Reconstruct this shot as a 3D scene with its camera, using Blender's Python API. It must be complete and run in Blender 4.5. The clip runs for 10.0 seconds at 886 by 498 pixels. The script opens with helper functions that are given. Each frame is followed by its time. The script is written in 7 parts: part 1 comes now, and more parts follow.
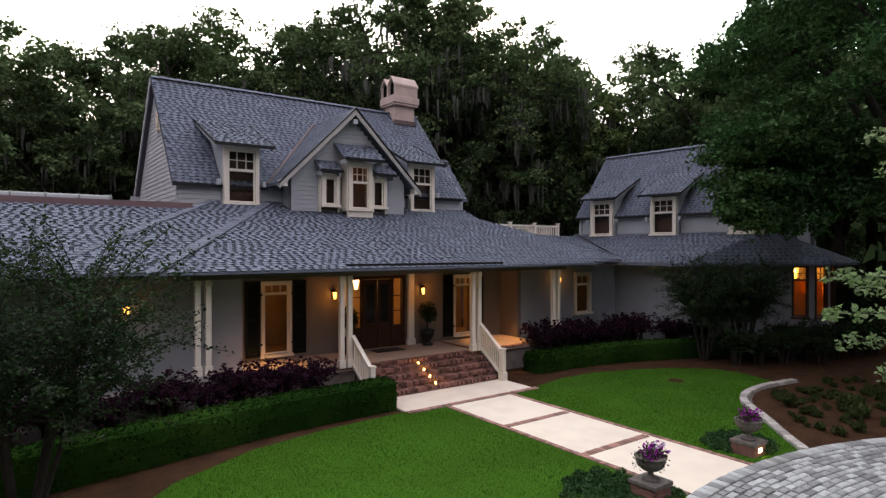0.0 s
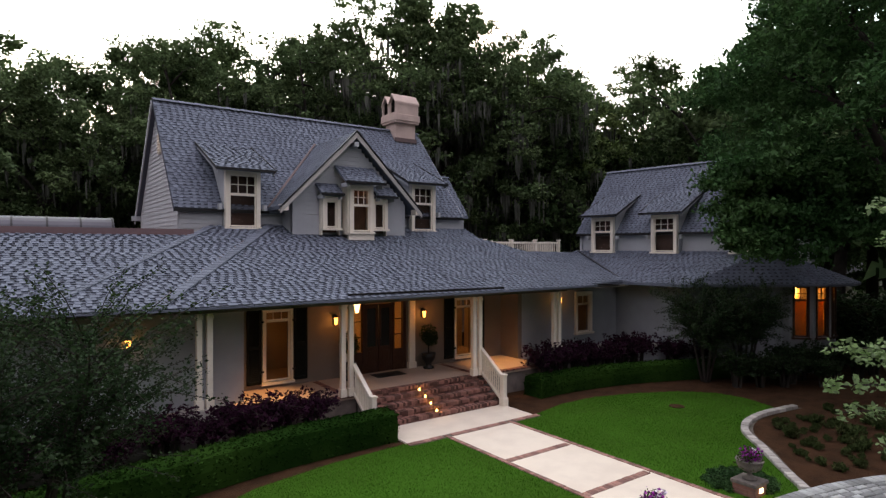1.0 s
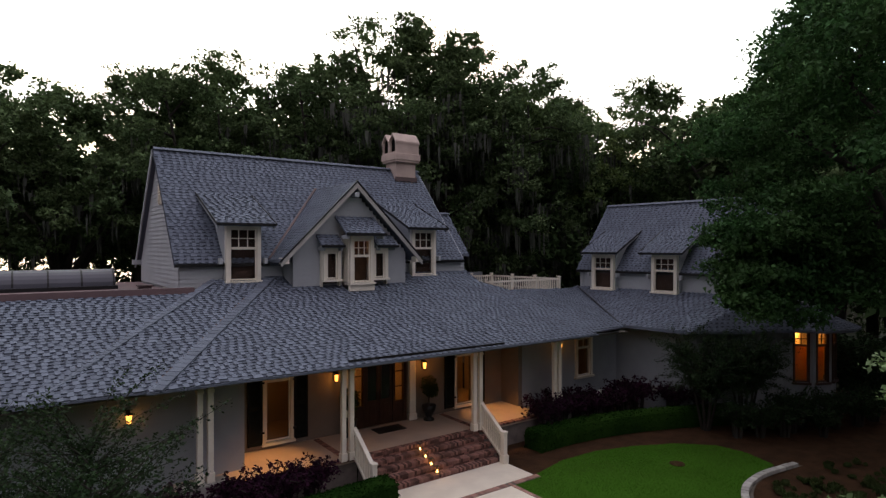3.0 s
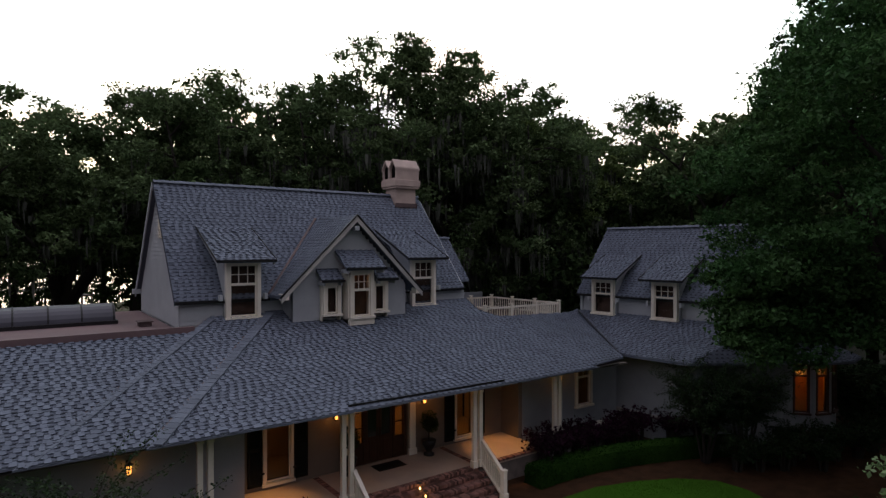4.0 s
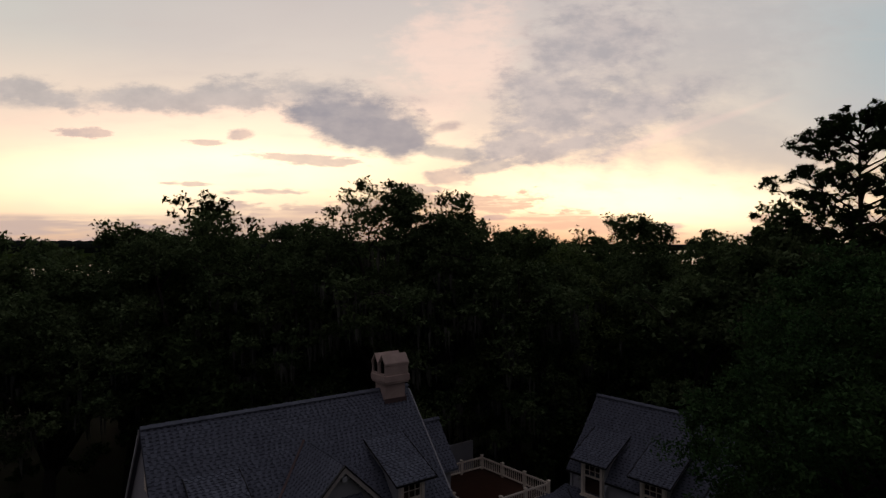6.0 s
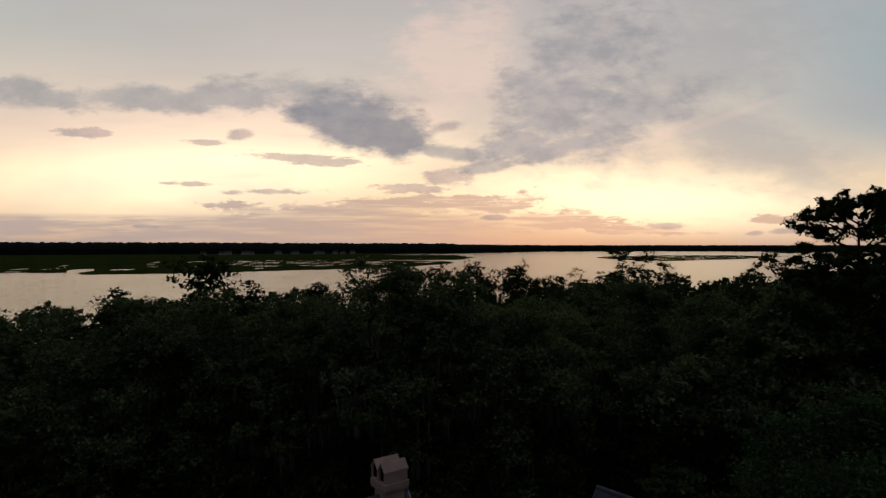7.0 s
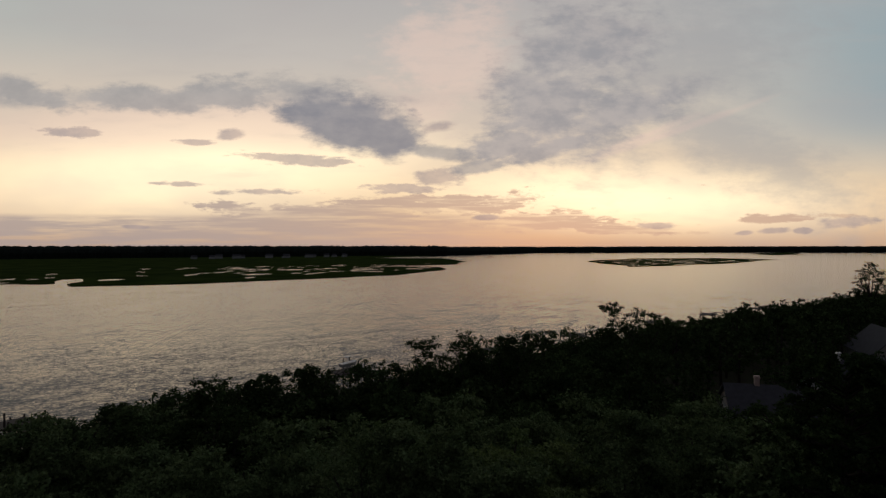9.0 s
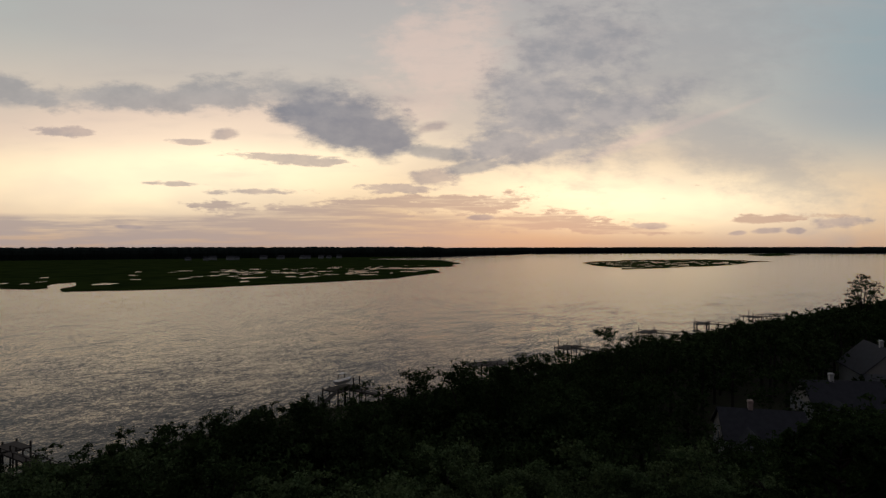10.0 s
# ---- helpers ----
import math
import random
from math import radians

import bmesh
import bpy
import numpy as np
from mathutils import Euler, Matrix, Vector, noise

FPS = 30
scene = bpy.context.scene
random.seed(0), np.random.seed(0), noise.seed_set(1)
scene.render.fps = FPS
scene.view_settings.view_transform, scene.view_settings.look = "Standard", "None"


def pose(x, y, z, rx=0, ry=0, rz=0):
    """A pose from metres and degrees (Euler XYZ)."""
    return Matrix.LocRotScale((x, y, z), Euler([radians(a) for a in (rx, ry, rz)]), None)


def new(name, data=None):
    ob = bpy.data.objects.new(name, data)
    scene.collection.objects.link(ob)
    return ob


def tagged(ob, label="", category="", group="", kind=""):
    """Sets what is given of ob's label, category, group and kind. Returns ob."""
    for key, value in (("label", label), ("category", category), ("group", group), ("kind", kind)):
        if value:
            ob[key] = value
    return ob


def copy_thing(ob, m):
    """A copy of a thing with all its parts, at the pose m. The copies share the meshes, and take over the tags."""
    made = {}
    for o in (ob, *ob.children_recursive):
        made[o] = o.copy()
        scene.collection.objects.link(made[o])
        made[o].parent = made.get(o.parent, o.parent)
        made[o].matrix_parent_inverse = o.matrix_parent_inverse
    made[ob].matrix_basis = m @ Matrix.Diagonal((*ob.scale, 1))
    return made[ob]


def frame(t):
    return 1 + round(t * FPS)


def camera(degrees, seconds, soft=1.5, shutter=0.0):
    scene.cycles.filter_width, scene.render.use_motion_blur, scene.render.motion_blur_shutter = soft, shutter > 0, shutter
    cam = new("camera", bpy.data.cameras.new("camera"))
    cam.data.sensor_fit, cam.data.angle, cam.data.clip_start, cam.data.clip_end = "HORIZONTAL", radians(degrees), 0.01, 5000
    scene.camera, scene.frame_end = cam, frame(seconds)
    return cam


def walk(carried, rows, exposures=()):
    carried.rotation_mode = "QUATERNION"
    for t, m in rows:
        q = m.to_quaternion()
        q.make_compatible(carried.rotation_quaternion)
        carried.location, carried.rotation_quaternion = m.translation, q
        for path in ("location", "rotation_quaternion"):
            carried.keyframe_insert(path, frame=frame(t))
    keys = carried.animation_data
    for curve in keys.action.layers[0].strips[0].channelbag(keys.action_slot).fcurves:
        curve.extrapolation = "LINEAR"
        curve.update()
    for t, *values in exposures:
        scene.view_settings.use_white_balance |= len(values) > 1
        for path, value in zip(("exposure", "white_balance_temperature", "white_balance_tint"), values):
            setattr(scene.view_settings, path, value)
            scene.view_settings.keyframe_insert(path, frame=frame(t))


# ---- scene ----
cam = camera(73.7, 10.0, soft=1.35)
PATH = [
    (0.0, pose(0.00, 0.00, 4.40, 89.84, 0, -36.0)),
    (0.5, pose(0.00, 0.00, 4.81, 89.84, 0, -36.0)),
    (1.0, pose(-0.02, 0.00, 5.25, 89.84, 0, -35.95)),
    (1.5, pose(-0.02, 0.00, 5.72, 89.84, 0, -35.95)),
    (2.0, pose(-0.02, 0.00, 6.18, 89.84, 0, -35.95)),
    (2.5, pose(-0.03, 0.00, 6.70, 89.84, 0, -35.93)),
    (4.0, pose(-0.03, 0.00, 8.41, 89.84, 0, -35.93)),
    (4.5, pose(0.06, -0.05, 9.72, 89.84, 0, -36.08)),
    (5.0, pose(0.15, -0.10, 11.88, 89.84, 0, -36.25)),
    (5.5, pose(0.18, -0.12, 14.81, 89.82, 0, -36.38)),
    (6.0, pose(0.20, -0.14, 17.89, 89.80, 0, -36.42)),
    (7.5, pose(0.22, -0.15, 25.60, 89.80, 0, -36.5)),
    (8.0, pose(0.22, -0.15, 28.25, 89.80, 0.03, -36.75)),
    (8.5, pose(0.22, -0.15, 30.90, 89.80, 0.06, -37.0)),
    (9.0, pose(0.22, -0.15, 33.50, 89.80, 0.1, -37.25)),
    (9.5, pose(0.22, -0.15, 35.90, 89.80, 0.1, -37.5)),
    (10.0, pose(0.22, -0.15, 38.05, 89.80, 0.1, -37.75)),
]
walk(cam, PATH, exposures=[(0, 0.68, 6850, 10), (2.5, 0.13, 6850, 10), (4.0, -0.52, 6550, 9), (4.5, -0.95, 6450, 9), (5.0, -1.72, 6750, 12), (5.5, -2.38, 7300, 20), (6.0, -2.7, 7000, 17), (7.3, -2.99, 6700, 13), (10, -3.1, 6550, 11)])

# ---- sky and sun ----
HEADING = radians(-36.2)          # the way towards the sunset
world = bpy.data.worlds.new("dusk_sky")
scene.world = world
world.use_nodes = True
wn, wl = world.node_tree.nodes, world.node_tree.links
wn.clear()


class Wires:
    """Short forms for node sums."""

    def __init__(self, nodes, links):
        self.nodes, self.links = nodes, links

    def put(self, socket, value):
        if isinstance(value, (int, float)):
            socket.default_value = value
        elif isinstance(value, (tuple, list)):
            socket.default_value = (*value, 1.0) if socket.type == "RGBA" and len(value) == 3 else value
        else:
            self.links.new(value, socket)

    def math(self, op, a, b=0.0, c=0.0, clamp=False):
        n = self.nodes.new("ShaderNodeMath")
        n.operation, n.use_clamp = op, clamp
        for s, v in zip(n.inputs, (a, b, c)):
            self.put(s, v)
        return n.outputs[0]

    def mix(self, factor, a, b, blend="MIX"):
        n = self.nodes.new("ShaderNodeMix")
        n.data_type, n.blend_type = "RGBA", blend
        self.put(n.inputs[0], factor)
        self.put(n.inputs[6], a)
        self.put(n.inputs[7], b)
        return n.outputs[2]

    def smooth(self, value, lo, hi, a=0.0, b=1.0):
        n = self.nodes.new("ShaderNodeMapRange")
        n.interpolation_type = "SMOOTHSTEP"
        for s, v in zip(n.inputs, (value, lo, hi, a, b)):
            self.put(s, v)
        return n.outputs[0]

    def ramp(self, value, stops):
        n = self.nodes.new("ShaderNodeValToRGB")
        while len(n.color_ramp.elements) < len(stops):
            n.color_ramp.elements.new(0.5)
        for e, (p, col) in zip(n.color_ramp.elements, stops):
            e.position, e.color = p, (*col, 1.0)
        self.put(n.inputs[0], value)
        return n.outputs[0]

    def noise(self, vector, scale, detail=4.0, rough=0.55):
        n = self.nodes.new("ShaderNodeTexNoise")
        n.inputs["Scale"].default_value, n.inputs["Detail"].default_value = scale, detail
        n.inputs["Roughness"].default_value = rough
        if vector is not None:
            self.links.new(vector, n.inputs["Vector"])
        return n.outputs[0]

    def combine(self, x, y, z=0.0):
        n = self.nodes.new("ShaderNodeCombineXYZ")
        for s, v in zip(n.inputs, (x, y, z)):
            self.put(s, v)
        return n.outputs[0]


w = Wires(wn, wl)
way = wn.new("ShaderNodeTexCoord").outputs["Generated"]
turn = wn.new("ShaderNodeVectorRotate")
turn.rotation_type = "Z_AXIS"
turn.inputs["Angle"].default_value = -HEADING
wl.new(way, turn.inputs["Vector"])
sep = wn.new("ShaderNodeSeparateXYZ")
wl.new(turn.outputs[0], sep.inputs[0])
ahead = w.math("MAXIMUM", sep.outputs[1], 0.05)
U = w.math("DIVIDE", sep.outputs[0], ahead)          # tangent of the bearing from the sunset
V = w.math("DIVIDE", sep.outputs[2], ahead)          # tangent of the height
up = sep.outputs[2]
# the clear sky: bright over the sunset, dull behind
west = w.ramp(w.math("MULTIPLY", up, 2.0, clamp=True), [
    (0.0, (9.5, 6.2, 4.0)), (0.08, (12.5, 8.9, 5.6)), (0.2, (14.6, 11.2, 7.4)), (0.34, (12.4, 10.3, 8.0)), (0.6, (8.8, 8.3, 7.7)), (0.8, (7.2, 7.1, 7.0)), (1.0, (1.9, 2.0, 2.2))])
east = w.ramp(w.math("MULTIPLY", up, 1.0, clamp=True), [
    (0.0, (0.31, 0.30, 0.37)), (0.4, (1.03, 0.99, 1.2)), (0.75, (2.1, 2.0, 2.4)), (1.0, (2.85, 2.7, 3.25))])
front = w.smooth(sep.outputs[1], 0.15, 0.7)
clear = w.mix(front, east, west)
# a cool patch high on one side, a warm one low on it
clear = w.mix(w.math("MULTIPLY", front, w.math("MULTIPLY", w.smooth(U, 0.25, 0.85), w.smooth(V, 0.06, 0.25))), clear, (5.0, 6.3, 6.8))
clear = w.mix(w.math("MULTIPLY", w.math("MULTIPLY", w.smooth(U, -0.2, -0.75), w.smooth(V, 0.24, 0.4)), w.math("MULTIPLY", front, 0.5)), clear, (6.2, 7.2, 7.0))
PX = 1 / 1045.0
coords = w.combine(U, w.math("MULTIPLY", V, 2.6))
fine = w.noise(coords, 9.0, 9.0, 0.66)
streak = w.noise(w.combine(U, w.math("MULTIPLY", V, 6.0)), 5.0, 7.0, 0.6)
broad = w.noise(coords, 2.6, 4.0, 0.5)


def oval(cx, cy, rx, ry, tilt=0.0):
    """Distance from the middle of an oval at a bearing and height, 1 at its rim."""
    du, dv = w.math("SUBTRACT", U, cx * PX), w.math("SUBTRACT", V, cy * PX)
    c, s = math.cos(radians(tilt)), math.sin(radians(tilt))
    a = w.math("DIVIDE", w.math("ADD", w.math("MULTIPLY", du, c), w.math("MULTIPLY", dv, s)), rx * PX)
    b = w.math("DIVIDE", w.math("SUBTRACT", w.math("MULTIPLY", dv, c), w.math("MULTIPLY", du, s)), ry * PX)
    return w.math("SQRT", w.math("ADD", w.math("MULTIPLY", a, a), w.math("MULTIPLY", b, b)))


tuft = w.noise(w.combine(U, w.math("MULTIPLY", V, 3.0)), 30.0, 6.0, 0.65)
thin = w.noise(w.combine(U, w.math("MULTIPLY", V, 15.0)), 6.0, 6.0, 0.6)
puff = w.noise(w.combine(U, w.math("MULTIPLY", V, 1.7)), 15.0, 8.0, 0.62)


def cloud(cx, cy, rx, ry, tilt=0.0, ragged=1.0, edge=0.6, flat=False):
    """How much of an uneven cloud covers the way; flat ones are drawn out in streaks."""
    r = oval(cx, cy, rx, ry, tilt)
    if flat:
        r = w.math("ADD", r, w.math("MULTIPLY", w.math("SUBTRACT", streak, 0.5), 9.0 * ragged))
        r = w.math("ADD", r, w.math("MULTIPLY", w.math("SUBTRACT", tuft, 0.5), 6.0 * ragged))
    else:
        r = w.math("ADD", r, w.math("MULTIPLY", w.math("SUBTRACT", fine, 0.5), 4.4 * ragged))
        r = w.math("ADD", r, w.math("MULTIPLY", w.math("SUBTRACT", puff, 0.5), 3.2 * ragged))
        r = w.math("ADD", r, w.math("MULTIPLY", w.math("SUBTRACT", tuft, 0.5), 0.9 * ragged))
    return w.smooth(r, 0.9 - edge * 0.5, 0.9 + edge * 0.5, 1.0, 0.0)


def layer(*clouds):
    total = clouds[0]
    for c in clouds[1:]:
        total = w.math("MAXIMUM", total, c)
    return w.math("MULTIPLY", total, front)


warm = layer(w.smooth(oval(370, 88, 480, 75, -3), 0.1, 1.2, 1.0, 0.0), w.smooth(oval(-420, 140, 520, 110, 4), 0.1, 1.2, 1.0, 0.0))
blush = layer(w.smooth(oval(-420, 215, 460, 55, 2), 0.3, 1.3, 1.0, 0.0), cloud(385, 199, 95, 9, 22, 0.5, 1.2), cloud(430, 205, 150, 7, 19, 0.3, 1.2), cloud(30, 330, 120, 90, 40, 0.6, 1.2))
# the great slate-blue bank, dense on its near side and thinning to the far
bank = layer(cloud(206, 250, 112, 88, 10, 0.42, 0.8), cloud(280, 364, 130, 80, 0, 0.45, 0.9), cloud(330, 236, 150, 46, 17, 0.42, 1.0), cloud(140, 182, 80, 32, 10, 0.45, 0.7), cloud(210, 176, 110, 20, 16, 0.4, 0.7))
veil = layer(cloud(420, 320, 260, 120, 24, 0.6, 1.5), cloud(540, 180, 240, 60, -28, 0.5, 1.6), cloud(506, 309, 60, 14, 5, 0.5, 1.0))
lens = layer(cloud(-140, 218, 112, 56, -14, 0.3, 0.6), cloud(-76, 196, 60, 44, -5, 0.25, 0.55), cloud(-200, 232, 70, 34, -8, 0.35, 0.7))
dark = layer(cloud(-470, 262, 380, 17, 0, 0.4, 1.2), cloud(-210, 266, 120, 32, -8, 0.45, 1.0), cloud(-370, 266, 150, 30, 1, 0.55, 0.8), cloud(-540, 262, 160, 24, 0, 0.55, 0.8), cloud(-690, 266, 120, 18, -8, 0.5, 0.8), cloud(-745, 282, 90, 22, -5, 0.45, 0.7), cloud(15, 166, 80, 13, -6, 0.35, 0.7), cloud(86, 142, 64, 13, 10, 0.35, 0.6))
small = layer(cloud(18, 124, 42, 17, 4, 0.6, 0.6), cloud(-44, 104, 60, 8, 2, 0.5, 0.7, True), cloud(-622, 202, 54, 9, -3, 0.55, 0.8, True), cloud(-352, 199, 22, 10, 8, 0.5, 0.7), cloud(-222, 152, 86, 8, -5, 0.5, 0.7, True),
              cloud(-296, 97, 74, 7, 0, 0.5, 0.7, True), cloud(-430, 112, 50, 4, -2, 0.5, 0.7, True), cloud(-415, 184, 30, 5, -3, 0.4, 0.7, True), cloud(11, 212, 30, 9, 8, 0.4, 0.9), cloud(608, 28, 34, 7, 3, 0.4, 0.5),
              cloud(560, 24, 18, 5, 3, 0.4, 0.5), cloud(662, 28, 18, 6, 0, 0.4, 0.5), cloud(743, 43, 54, 12, 2, 0.5, 0.6), cloud(396, 37, 40, 7, 0, 0.4, 0.5), cloud(-520, 36, 26, 4, -2, 0.3, 0.5), cloud(95, 52, 26, 5, 0, 0.4, 0.5))
low = layer(w.smooth(w.math("ADD", V, w.math("MULTIPLY", w.math("SUBTRACT", streak, 0.5), 0.012)), 50 * PX, 62 * PX, w.smooth(U, -0.05, 0.3, 1.0, 0.0), 0.0), cloud(-130, 66, 300, 20, 2, 0.6, 0.6, True), cloud(0, 84, 160, 8, 1, 0.5, 0.6, True),
            cloud(180, 40, 230, 15, -2, 0.5, 0.6, True), cloud(60, 72, 110, 6, 0, 0.5, 0.6, True), cloud(640, 50, 100, 7, 2, 0.5, 0.6, True))
clear = w.mix(w.math("MULTIPLY", warm, 0.85), clear, (24.0, 19.8, 13.2))
sky = w.mix(w.math("MULTIPLY", w.smooth(broad, 0.4, 0.7), w.math("MULTIPLY", front, 0.3)), clear, (7.0, 6.6, 6.6))
sky = w.mix(w.math("MULTIPLY", blush, 0.5), sky, (13.6, 10.2, 8.6))
sky = w.mix(w.math("MULTIPLY", veil, 0.55), sky, (5.6, 5.8, 6.0))
sky = w.mix(w.math("MULTIPLY", bank, 0.86), sky, w.mix(w.smooth(puff, 0.35, 0.62), (4.9, 5.0, 5.4), (6.8, 6.5, 6.5)))
low = w.math("MULTIPLY", low, w.smooth(thin, 0.36, 0.56, 0.35, 1.0))
sky = w.mix(w.math("MULTIPLY", low, 0.85), sky, w.mix(w.smooth(U, -0.6, 0.4), (6.6, 5.5, 5.2), (9.2, 6.4, 4.9)))
sky = w.mix(w.math("MULTIPLY", small, 0.7), sky, w.mix(w.smooth(puff, 0.3, 0.65), (4.6, 4.2, 4.7), (8.0, 6.4, 5.8)))
sky = w.mix(w.math("MULTIPLY", dark, 0.74), sky, w.mix(w.smooth(puff, 0.3, 0.68), (4.3, 4.5, 4.9), (6.0, 5.9, 6.0)))
sky = w.mix(w.math("MULTIPLY", lens, 0.95), sky, w.mix(w.smooth(puff, 0.3, 0.7), (3.8, 3.9, 4.5), (5.1, 5.0, 5.3)))
sky = w.mix(w.math("MULTIPLY", w.smooth(streak, 0.5, 0.75), w.math("MULTIPLY", front, 0.2)), sky, (7.6, 7.0, 6.6))
sky = w.mix(w.smooth(up, -0.02, 0.0), (0.3, 0.3, 0.28), sky)
nishita = wn.new("ShaderNodeTexSky")
nishita.sky_type, nishita.sun_disc = "NISHITA", False
nishita.sun_elevation, nishita.sun_rotation = radians(1.0), radians(-HEADING * 57.2958 + 10)
haze = wn.new("ShaderNodeBackground")
wl.new(nishita.outputs[0], haze.inputs[0])
haze.inputs[1].default_value = 0.05
glow = wn.new("ShaderNodeBackground")
wl.new(sky, glow.inputs[0])
glow.inputs[1].default_value = 0.5
both = wn.new("ShaderNodeAddShader")
wl.new(haze.outputs[0], both.inputs[0])
wl.new(glow.outputs[0], both.inputs[1])
wout = wn.new("ShaderNodeOutputWorld")
wl.new(both.outputs[0], wout.inputs[0])


# ---- materials ----
def material(name, base, rough=0.8, metal=0.0, second=None, scale=3.0, fine_scale=40.0, bump=0.3, vary=0.0, island=0.0, depth=0.01, gloss=0.5):
    """A surface with stains, grain and relief; vary: by object, island: by piece."""
    m = bpy.data.materials.new(name)
    m.use_nodes = True
    k = Wires(m.node_tree.nodes, m.node_tree.links)
    bsdf = m.node_tree.nodes["Principled BSDF"]
    place = k.nodes.new("ShaderNodeTexCoord").outputs["Object"]
    second = second or tuple(c * 0.72 for c in base)
    stain = k.smooth(k.noise(place, scale, 4.0), 0.35, 0.68)
    grain = k.noise(place, fine_scale, 3.0, 0.6)
    col = k.mix(stain, base, second)
    col = k.mix(k.math("MULTIPLY", grain, 0.35), col, tuple(c * 0.5 for c in base))
    if vary or island:
        r = k.nodes.new("ShaderNodeObjectInfo").outputs["Random"] if vary else k.nodes.new("ShaderNodeNewGeometry").outputs["Random Per Island"]
        hsv = k.nodes.new("ShaderNodeHueSaturation")
        spread = vary or island
        k.put(hsv.inputs["Value"], k.smooth(r, 0.0, 1.0, 1 - spread, 1 + spread))
        k.put(hsv.inputs["Color"], col)
        col = hsv.outputs[0]
    k.put(bsdf.inputs["Base Color"], col)
    k.put(bsdf.inputs["Roughness"], k.math("ADD", k.math("MULTIPLY", grain, 0.2), rough - 0.1))
    bsdf.inputs["Metallic"].default_value = metal
    bsdf.inputs["Specular IOR Level"].default_value = gloss
    if bump:
        b = k.nodes.new("ShaderNodeBump")
        b.inputs["Strength"].default_value, b.inputs["Distance"].default_value = bump, depth
        k.put(b.inputs["Height"], grain)
        k.links.new(b.outputs[0], bsdf.inputs["Normal"])
    return m


def leaf_material(name, base, second, through_part=0.3, spread=0.35, wax=0.0):
    m = bpy.data.materials.new(name)
    m.use_nodes = True
    k = Wires(m.node_tree.nodes, m.node_tree.links)
    k.nodes.remove(m.node_tree.nodes["Principled BSDF"])
    r = k.nodes.new("ShaderNodeNewGeometry").outputs["Random Per Island"]
    place = k.nodes.new("ShaderNodeTexCoord").outputs["Object"]
    col = k.mix(k.smooth(k.noise(place, 0.5, 3.0), 0.35, 0.65), base, second)
    hsv = k.nodes.new("ShaderNodeHueSaturation")
    k.put(hsv.inputs["Value"], k.smooth(r, 0.0, 1.0, 1 - spread, 1 + spread))
    k.put(hsv.inputs["Color"], col)
    d = k.nodes.new("ShaderNodeBsdfDiffuse")
    t = k.nodes.new("ShaderNodeBsdfTranslucent")
    k.put(d.inputs[0], hsv.outputs[0])
    k.put(t.inputs[0], hsv.outputs[0])
    mixer = k.nodes.new("ShaderNodeMixShader")
    mixer.inputs[0].default_value = through_part
    k.links.new(d.outputs[0], mixer.inputs[1])
    k.links.new(t.outputs[0], mixer.inputs[2])
    top = mixer
    if wax:
        shine = k.nodes.new("ShaderNodeBsdfGlossy")
        shine.inputs["Roughness"].default_value = 0.5
        top = k.nodes.new("ShaderNodeMixShader")
        top.inputs[0].default_value = wax
        k.links.new(mixer.outputs[0], top.inputs[1])
        k.links.new(shine.outputs[0], top.inputs[2])
    k.links.new(top.outputs[0], m.node_tree.nodes["Material Output"].inputs[0])
    return m


def lamp_material(name, colour, strength):
    m = bpy.data.materials.new(name)
    m.use_nodes = True
    b = m.node_tree.nodes["Principled BSDF"]
    b.inputs["Base Color"].default_value = (*colour, 1)
    b.inputs["Emission Color"].default_value = (*colour, 1)
    b.inputs["Emission Strength"].default_value = strength
    return m


def glass_material(name, tint=(0.02, 0.022, 0.025), rough=0.06, clear=0.0):
    m = bpy.data.materials.new(name)
    m.use_nodes = True
    k = Wires(m.node_tree.nodes, m.node_tree.links)
    b = m.node_tree.nodes["Principled BSDF"]
    b.inputs["Base Color"].default_value = (*tint, 1)
    b.inputs["Roughness"].default_value = rough
    b.inputs["Specular IOR Level"].default_value = 0.15 if clear else 0.2
    if clear:
        t = k.nodes.new("ShaderNodeBsdfTransparent")
        mixer = k.nodes.new("ShaderNodeMixShader")
        mixer.inputs[0].default_value = clear
        k.links.new(b.outputs[0], mixer.inputs[1])
        k.links.new(t.outputs[0], mixer.inputs[2])
        k.links.new(mixer.outputs[0], m.node_tree.nodes["Material Output"].inputs[0])
    return m


M_SHINGLE = material("slate_grey_shingle", (0.140, 0.160, 0.200), 0.9, second=(0.120, 0.138, 0.176), scale=1.2, fine_scale=60, gloss=0.3, island=0.12, bump=0.4)
M_SHINGLE_ONE = material("slate_grey_shingle_single", (0.140, 0.160, 0.200), 0.9, second=(0.120, 0.138, 0.176), scale=1.2, fine_scale=60, gloss=0.3, vary=0.12, bump=0.4)
# dark tabs of the two-tone laminate, with their shadow lines in the colour
M_SHINGLE_DARK = material("charcoal_shingle", (0.052, 0.060, 0.080), 0.9, second=(0.042, 0.048, 0.064), scale=1.2, fine_scale=60, gloss=0.3, island=0.25, bump=0.4)
M_SHINGLE_DARK_ONE = material("charcoal_shingle_single", (0.052, 0.060, 0.080), 0.9, second=(0.042, 0.048, 0.064), scale=1.2, fine_scale=60, gloss=0.3, vary=0.25, bump=0.4)
M_CAP = material("hip_cap_shingle", (0.128, 0.146, 0.180), 0.9, second=(0.106, 0.122, 0.152), scale=1.5, fine_scale=60, gloss=0.3, vary=0.12, bump=0.4)
